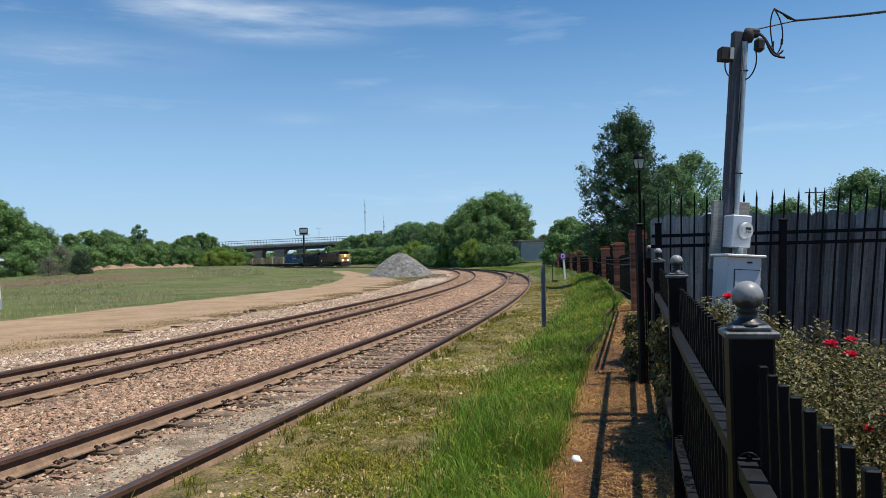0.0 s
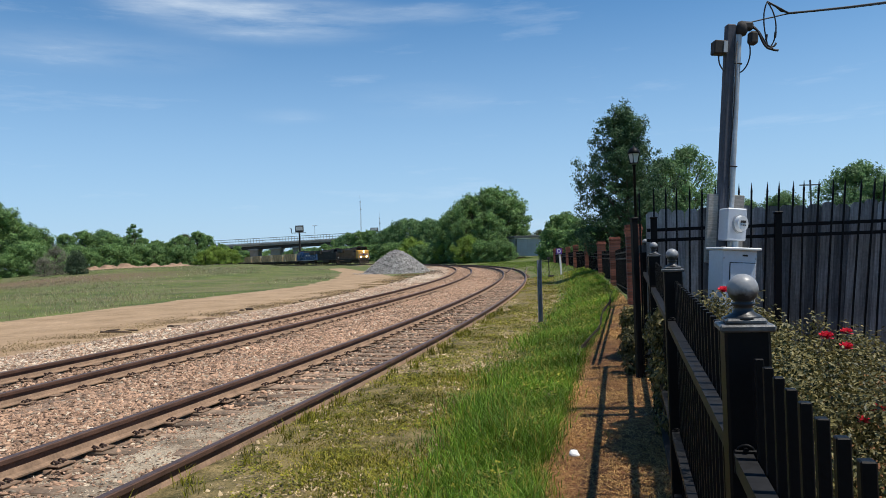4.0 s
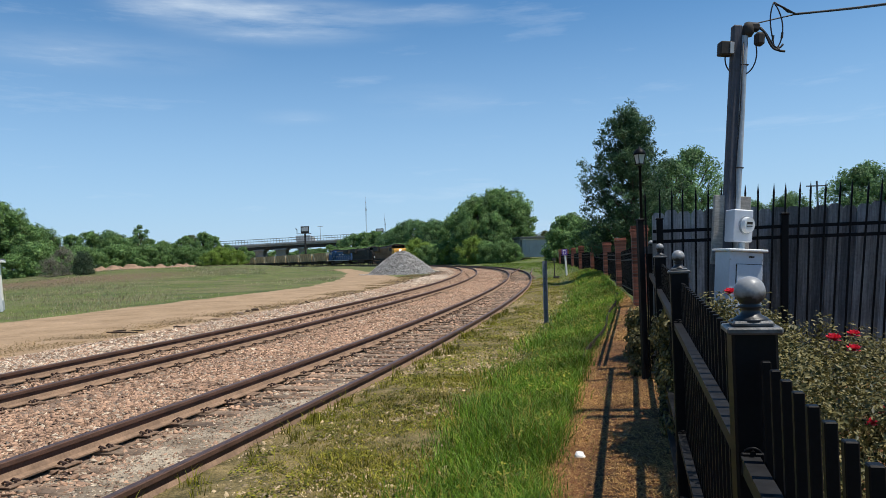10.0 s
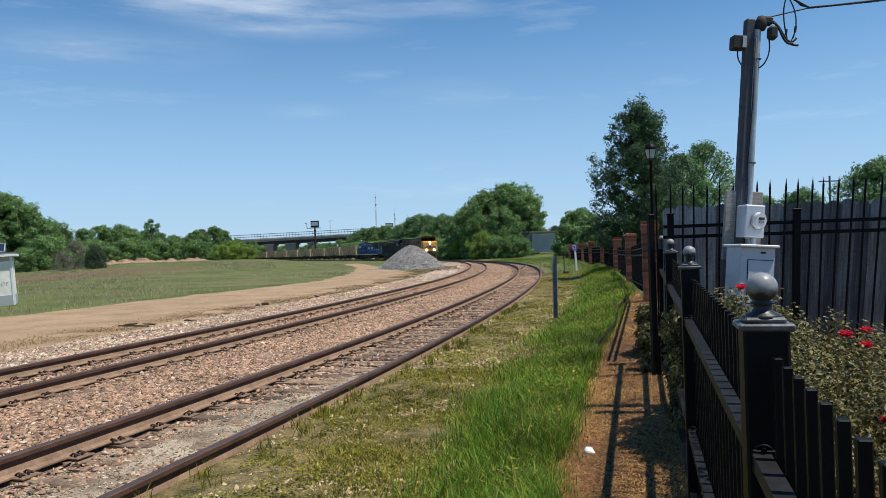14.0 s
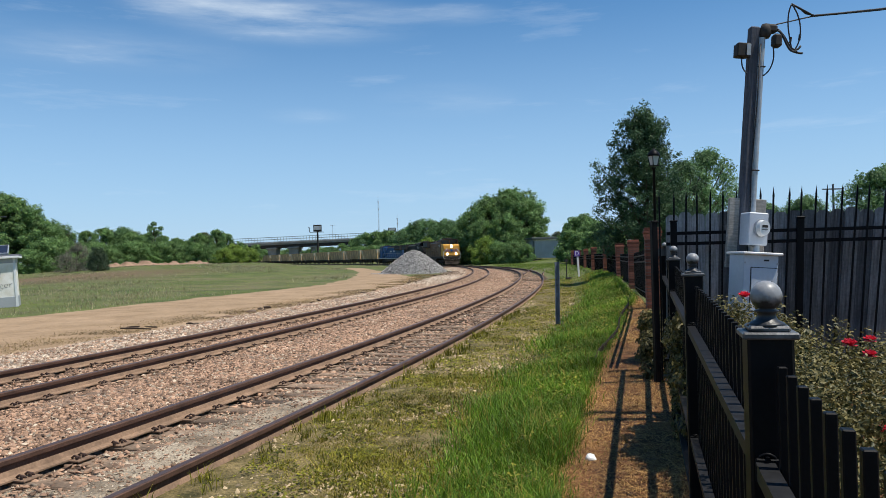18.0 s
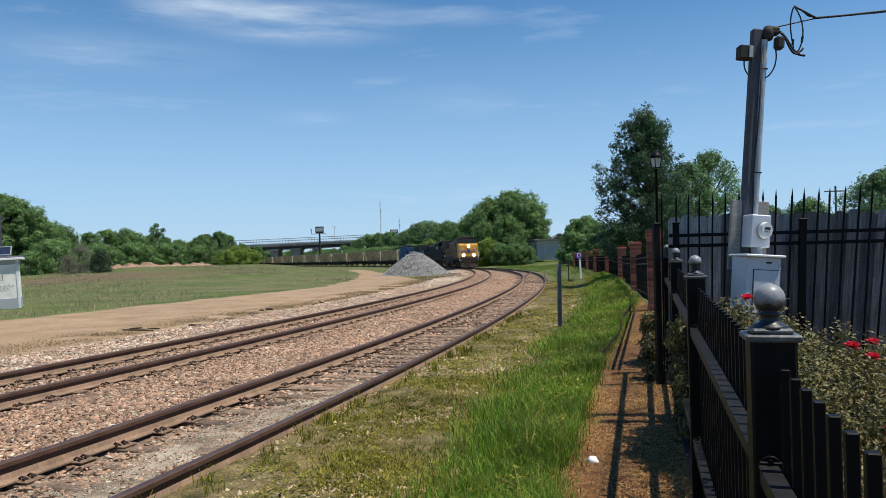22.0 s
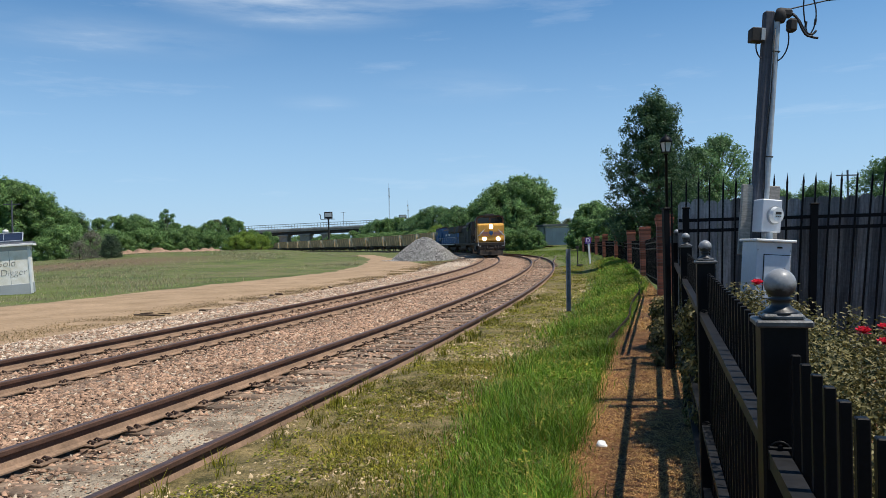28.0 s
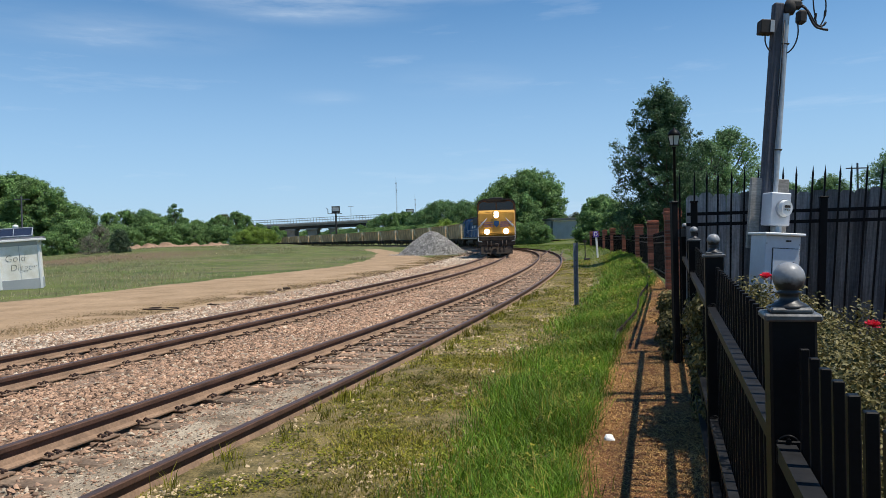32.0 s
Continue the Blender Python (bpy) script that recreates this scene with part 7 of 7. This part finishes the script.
    b = B()
    for sx in (-1, 1):
        for k in range(9):
            y = 5.8 - k * 1.95
            cy(b, (sx * 1.47, y, 1.55), (sx * 1.47, y, 2.6), 0.02, n=6)
        cy(b, (sx * 1.47, 5.8, 2.6), (sx * 1.47, -9.8, 2.6), 0.02, n=6)
        tube(b, [(sx * 1.47, -9.8, 2.6), (sx * 1.3, -10.5, 2.5), (sx * 1.3, -10.5, 1.4)], 0.02)
    part("handrail", b, M_UNDER if side_mat is not M_BLUE else M_FROST, t)
    # long hood with doors, radiators and fans
    b = B()
    prism(b, [(-0.98, 1.56), (0.98, 1.56), (0.98, 3.95), (0.75, 4.2), (-0.75, 4.2), (-0.98, 3.95)], "y", -10.2, 6.2)
    hood = part("hood", b, side_mat, t)
    part("hood_roof", prism(B(), [(-1.0, 3.93), (-0.77, 4.22), (0.77, 4.22), (1.0, 3.93)], "y", -10.25, 6.2), roof_mat, hood)
    b = B()
    prism(b, [(-1.5, 3.3), (-1.62, 3.5), (-1.5, 4.35), (1.5, 4.35), (1.62, 3.5), (1.5, 3.3)], "y", -10.0, -5.2)
    part("radiator", b, roof_mat, hood)
    b = B()
    bx(b, (0, 4.9, 3.2), (2.7, 2.2, 2.0), 0.06)
    part("inverter_cabinet", b, side_mat, hood)
    b = B()
    bx(b, (0, 0.8, 4.36), (1.1, 2.2, 0.3), 0.05)
    bx(b, (0, -3.2, 4.34), (1.2, 1.4, 0.26), 0.05)
    part("exhaust", b, roof_mat, hood)
    b = B()
    for y in (-6.2, -7.6, -9.0):
        cy(b, (0, y, 4.35), (0, y, 4.46), 0.62, n=20)
    part("fan", b, roof_mat, hood)
    door = shared("hood_door", bx(B(), (0, 0, 0), (0.03, 0.82, 1.5), 0.01), side_mat)
    for sx in (-0.99, 0.99):
        for k in range(9):
            obj("hood_door", door, side_mat, hood, m=pose(sx, 3.0 - k * 0.9, 2.65))
    b = B()
    bx(b, (-1.55, 1.2, 1.38), (0.012, 20.0, 0.14))
    bx(b, (1.52, 0, 1.42), (0.012, 20.4, 0.12))
    bx(b, (-1.52, 0, 1.42), (0.012, 20.4, 0.12))
    if side_mat is M_BLUE:
        part("sill_stripe", b, stripe_mat, t)
    else:
        part("sill_stripe", b, M_UNDER, t)
    if side_mat is M_BLUE:
        b = B()
        for k in range(2):
            bx(b, (-1.02, 0.2 - 3.0 * k, 3.1), (0.012, 1.6, 0.35))
        part("side_panel", b, M_FROST, hood)
    return t


def make_hopper():
    t = thing("hopper_car", "tan open-top ballast hopper car with cream sloped ends", "hopper car", "hopper cars")
    for y in (-5.9, 5.9):
        bogie(t, y, (-0.88, 0.88), 1.5)
    b = B()
    bx(b, (0, 0, 1.18), (2.7, 15.6, 0.26), 0.03)
    part("sill", b, M_UNDER, t)
    b = B()
    prism(b, [(-7.1, 3.85), (7.1, 3.85), (6.9, 3.3), (4.9, 1.4), (-4.9, 1.4), (-6.9, 3.3)], "x", -1.5, 1.5)
    body = part("body", b, M_HOPPER, t)
    b = B()
    for x in (-1.54, 1.54):
        bx(b, (x, 0, 3.80), (0.12, 14.3, 0.2), 0.02)
    for y in (-7.05, 7.05):
        bx(b, (0, y, 3.82), (3.1, 0.12, 0.14), 0.02)
    part("top_rim", b, M_HOPPER, body)
    for s in (-1, 1):
        for x in (-1.53, 1.53):
            # cream gusset at each upper corner, running down the sloped edge
            b = B()
            prism(b, [(s * 5.9, 3.9), (s * 7.5, 3.9), (s * 7.35, 3.1), (s * 6.65, 2.45), (s * 6.4, 2.7), (s * 6.6, 3.25)], "x", x - 0.03, x + 0.03)
            part("gusset", b, M_HOPPER_END, body, "cream corner gusset")
            b = B()
            prism(b, [(s * 7.3, 3.3), (s * 7.6, 3.3), (s * 7.85, 1.3), (s * 7.5, 1.3)], "x", x - 0.05, x + 0.05)
            part("end_post", b, M_HOPPER, body)
    for s in (-1, 1):
        b = B()
        prism(b, [(s * 7.35, 3.92), (s * 7.2, 3.25), (s * 5.1, 1.36), (s * 4.7, 1.42), (s * 6.6, 3.2), (s * 6.75, 3.92)], "x", -1.45, 1.45)
        part("slope_sheet", b, M_HOPPER_END, body, "cream sloped end sheet")
        b = B()
        for x in (-1.4, -0.5, 0.5, 1.4):
            cy(b, (x, s * 7.5, 1.3), (x, s * 7.25, 3.7), 0.08, n=6)
        for k in range(6):
            cy(b, (1.05, s * 7.45, 1.5 + 0.36 * k), (1.5, s * 7.45, 1.5 + 0.36 * k), 0.025, n=5)
        part("end_ladder", b, M_HOPPER_END, t)
        b = B()
        bx(b, (0, s * 8.1, 0.85), (0.3, 0.7, 0.3), 0.05)
        part("coupler", b, M_UNDER, t)
    b = B()
    for y in (-3, 0, 3):
        prism(b, [(y - 1.3, 1.5), (y + 1.3, 1.5), (y + 0.5, 0.55), (y - 0.5, 0.55)], "x", -1.1, 1.1)
    part("chute", b, M_UNDER, t)
    return t


def make_truck():
    t = thing("box_truck", "white box truck crossing the overpass", "truck")
    part("box", bx(B(), (0, -1.2, 2.15), (2.4, 6.6, 2.6), 0.04), M_FROST, t, "grey-white cargo box")
    b = B()
    prism(b, [(2.2, 0.7), (4.3, 0.7), (4.3, 1.5), (3.9, 1.7), (3.5, 2.6), (2.2, 2.7)], "x", -1.1, 1.1)
    part("cab", b, M_WHITE, t)
    part("windscreen", bx(B(), (0, 3.74, 2.1), (1.9, 0.12, 0.6), 0.02), M_GLASS, t)
    part("chassis", bx(B(), (0, 0, 0.75), (1.6, 8.2, 0.3), 0.03), M_UNDER, t)
    for y in (-3.2, 3.1):
        for x in (-1.0, 1.0):
            part("wheel", cy(B(), (x - 0.14, y, 0.48), (x + 0.14, y, 0.48), 0.48, n=18), M_UNDER, t)
    return t


def make_bird():
    t = thing("bird", "small dark bird flying past", "bird")
    b = B()
    lathe(b, [(0.004, -0.14), (0.03, -0.08), (0.045, 0.0), (0.038, 0.07), (0.028, 0.1), (0.024, 0.12), (0.004, 0.15)], 10)
    bmesh.ops.rotate(b, matrix=Matrix.Rotation(radians(-90), 3, "X"), verts=b.verts)
    part("body", b, M_BIRD, t)
    b = B()
    prism(b, [(-0.02, -0.12), (0.02, -0.12), (0.05, -0.24), (-0.05, -0.24)], "z", -0.006, 0.006)
    part("tail", b, M_BIRD, t)
    wings = []
    for s in (-1, 1):
        b = B()
        prism(b, [(s * 0.02, 0.06), (s * 0.16, 0.085), (s * 0.32, 0.0), (s * 0.2, -0.045), (s * 0.02, -0.06)], "z", -0.005, 0.007)
        wings.append(part("wing", b, M_BIRD, t))
    return t, wings


TRAIN = [(make_loco("locomotive", "yellow freight locomotive with grimy sides and lit headlights", M_YELLOW, M_DIRTYELLOW, M_DARKGREY, M_BLUE, True), 11.3),
         (make_loco("locomotive", "black freight locomotive coupled behind the leader", M_DARKLOCO, M_DARKLOCO, M_DARKGREY, M_FROST, False), 11.3 + 22.0),
         (make_loco("locomotive", "blue freight locomotive running long hood first, third in line", M_BLUE, M_BLUE, M_DARKGREY, M_FROST, False), 11.3 + 44.0)]
hop = make_hopper()
for k in range(20):
    TRAIN.append((hop if k == 0 else copy_thing(hop, Matrix()), 66.4 + 8.4 + 16.8 * k))
truck = make_truck()
bird, wings = make_bird()
FRONT = ((0, 203.7), (3, 187.6), (6, 172.4), (9, 157.6), (12, 142.8), (14.5, 130.6), (17, 118.9), (19, 109.7), (21, 101.0), (23, 92.3), (25, 83.3), (28, 69.2), (30, 58.4), (32, 47.2))


def motions():
    ts = [i * 1.0 for i in range(33)]
    for k, (ob, back) in enumerate(TRAIN):
        turn = 180 if k == 2 else 0
        rows = []
        for t in ts:
            s = float(np.interp(t, [f[0] for f in FRONT], [f[1] for f in FRONT])) + back
            a, h0 = on(MAIN, s - 6.5)
            c, h1 = on(MAIN, s + 6.5)
            d = a - c
            rows.append((t, pose((a.x + c.x) / 2, (a.y + c.y) / 2, 0.0, 0, 0, math.degrees(math.atan2(-d.x, d.y)) + turn)))
        walk(ob, rows)
    # the truck drives over the bridge from the left
    walk(truck, [(t, pose(x, 327.5, 9.97 + 0.0227 * (x + 45), 0, 0, -90)) for t, x in ((0, -191.2), (3, -150.4), (6, -109.6), (7, -96), (9, -68.8), (11, -41.6), (12.4, -24), (15, -14), (32, -12))])
    # the bird crosses the sky at about 20 m
    eyeb = [(0, 60.0, 20.0, 16.0), (29.0, 30.0, 20.0, 11.0), (30.2, 6.65, 20.0, 8.04), (30.3, 5.15, 20.0, 7.86), (30.4, 3.27, 20.0, 7.77), (30.5, 1.14, 20.0, 7.58), (30.6, -1.19, 20.0, 7.34), (30.7, -4.15, 20.0, 7.43), (30.8, -7.04, 20.0, 7.27), (30.9, -10.35, 20.0, 6.81), (31.0, -13.8, 20.0, 6.66), (31.1, -17.52, 20.0, 6.47), (32, -48.0, 20.0, 4.5)]
    walk(bird, [(t, pose(x, y, z, -6, 0, 92)) for t, x, y, z in eyeb])
    flap = [(0, 10)] + [(29.8 + 0.1 * i, 28 if i % 2 else -16) for i in range(14)] + [(32, 10)]
    for w, s in zip(wings, (-1, 1)):
        walk(w, [(t, pose(0, 0, 0, 0, -s * a, 0)) for t, a in flap])


motions()
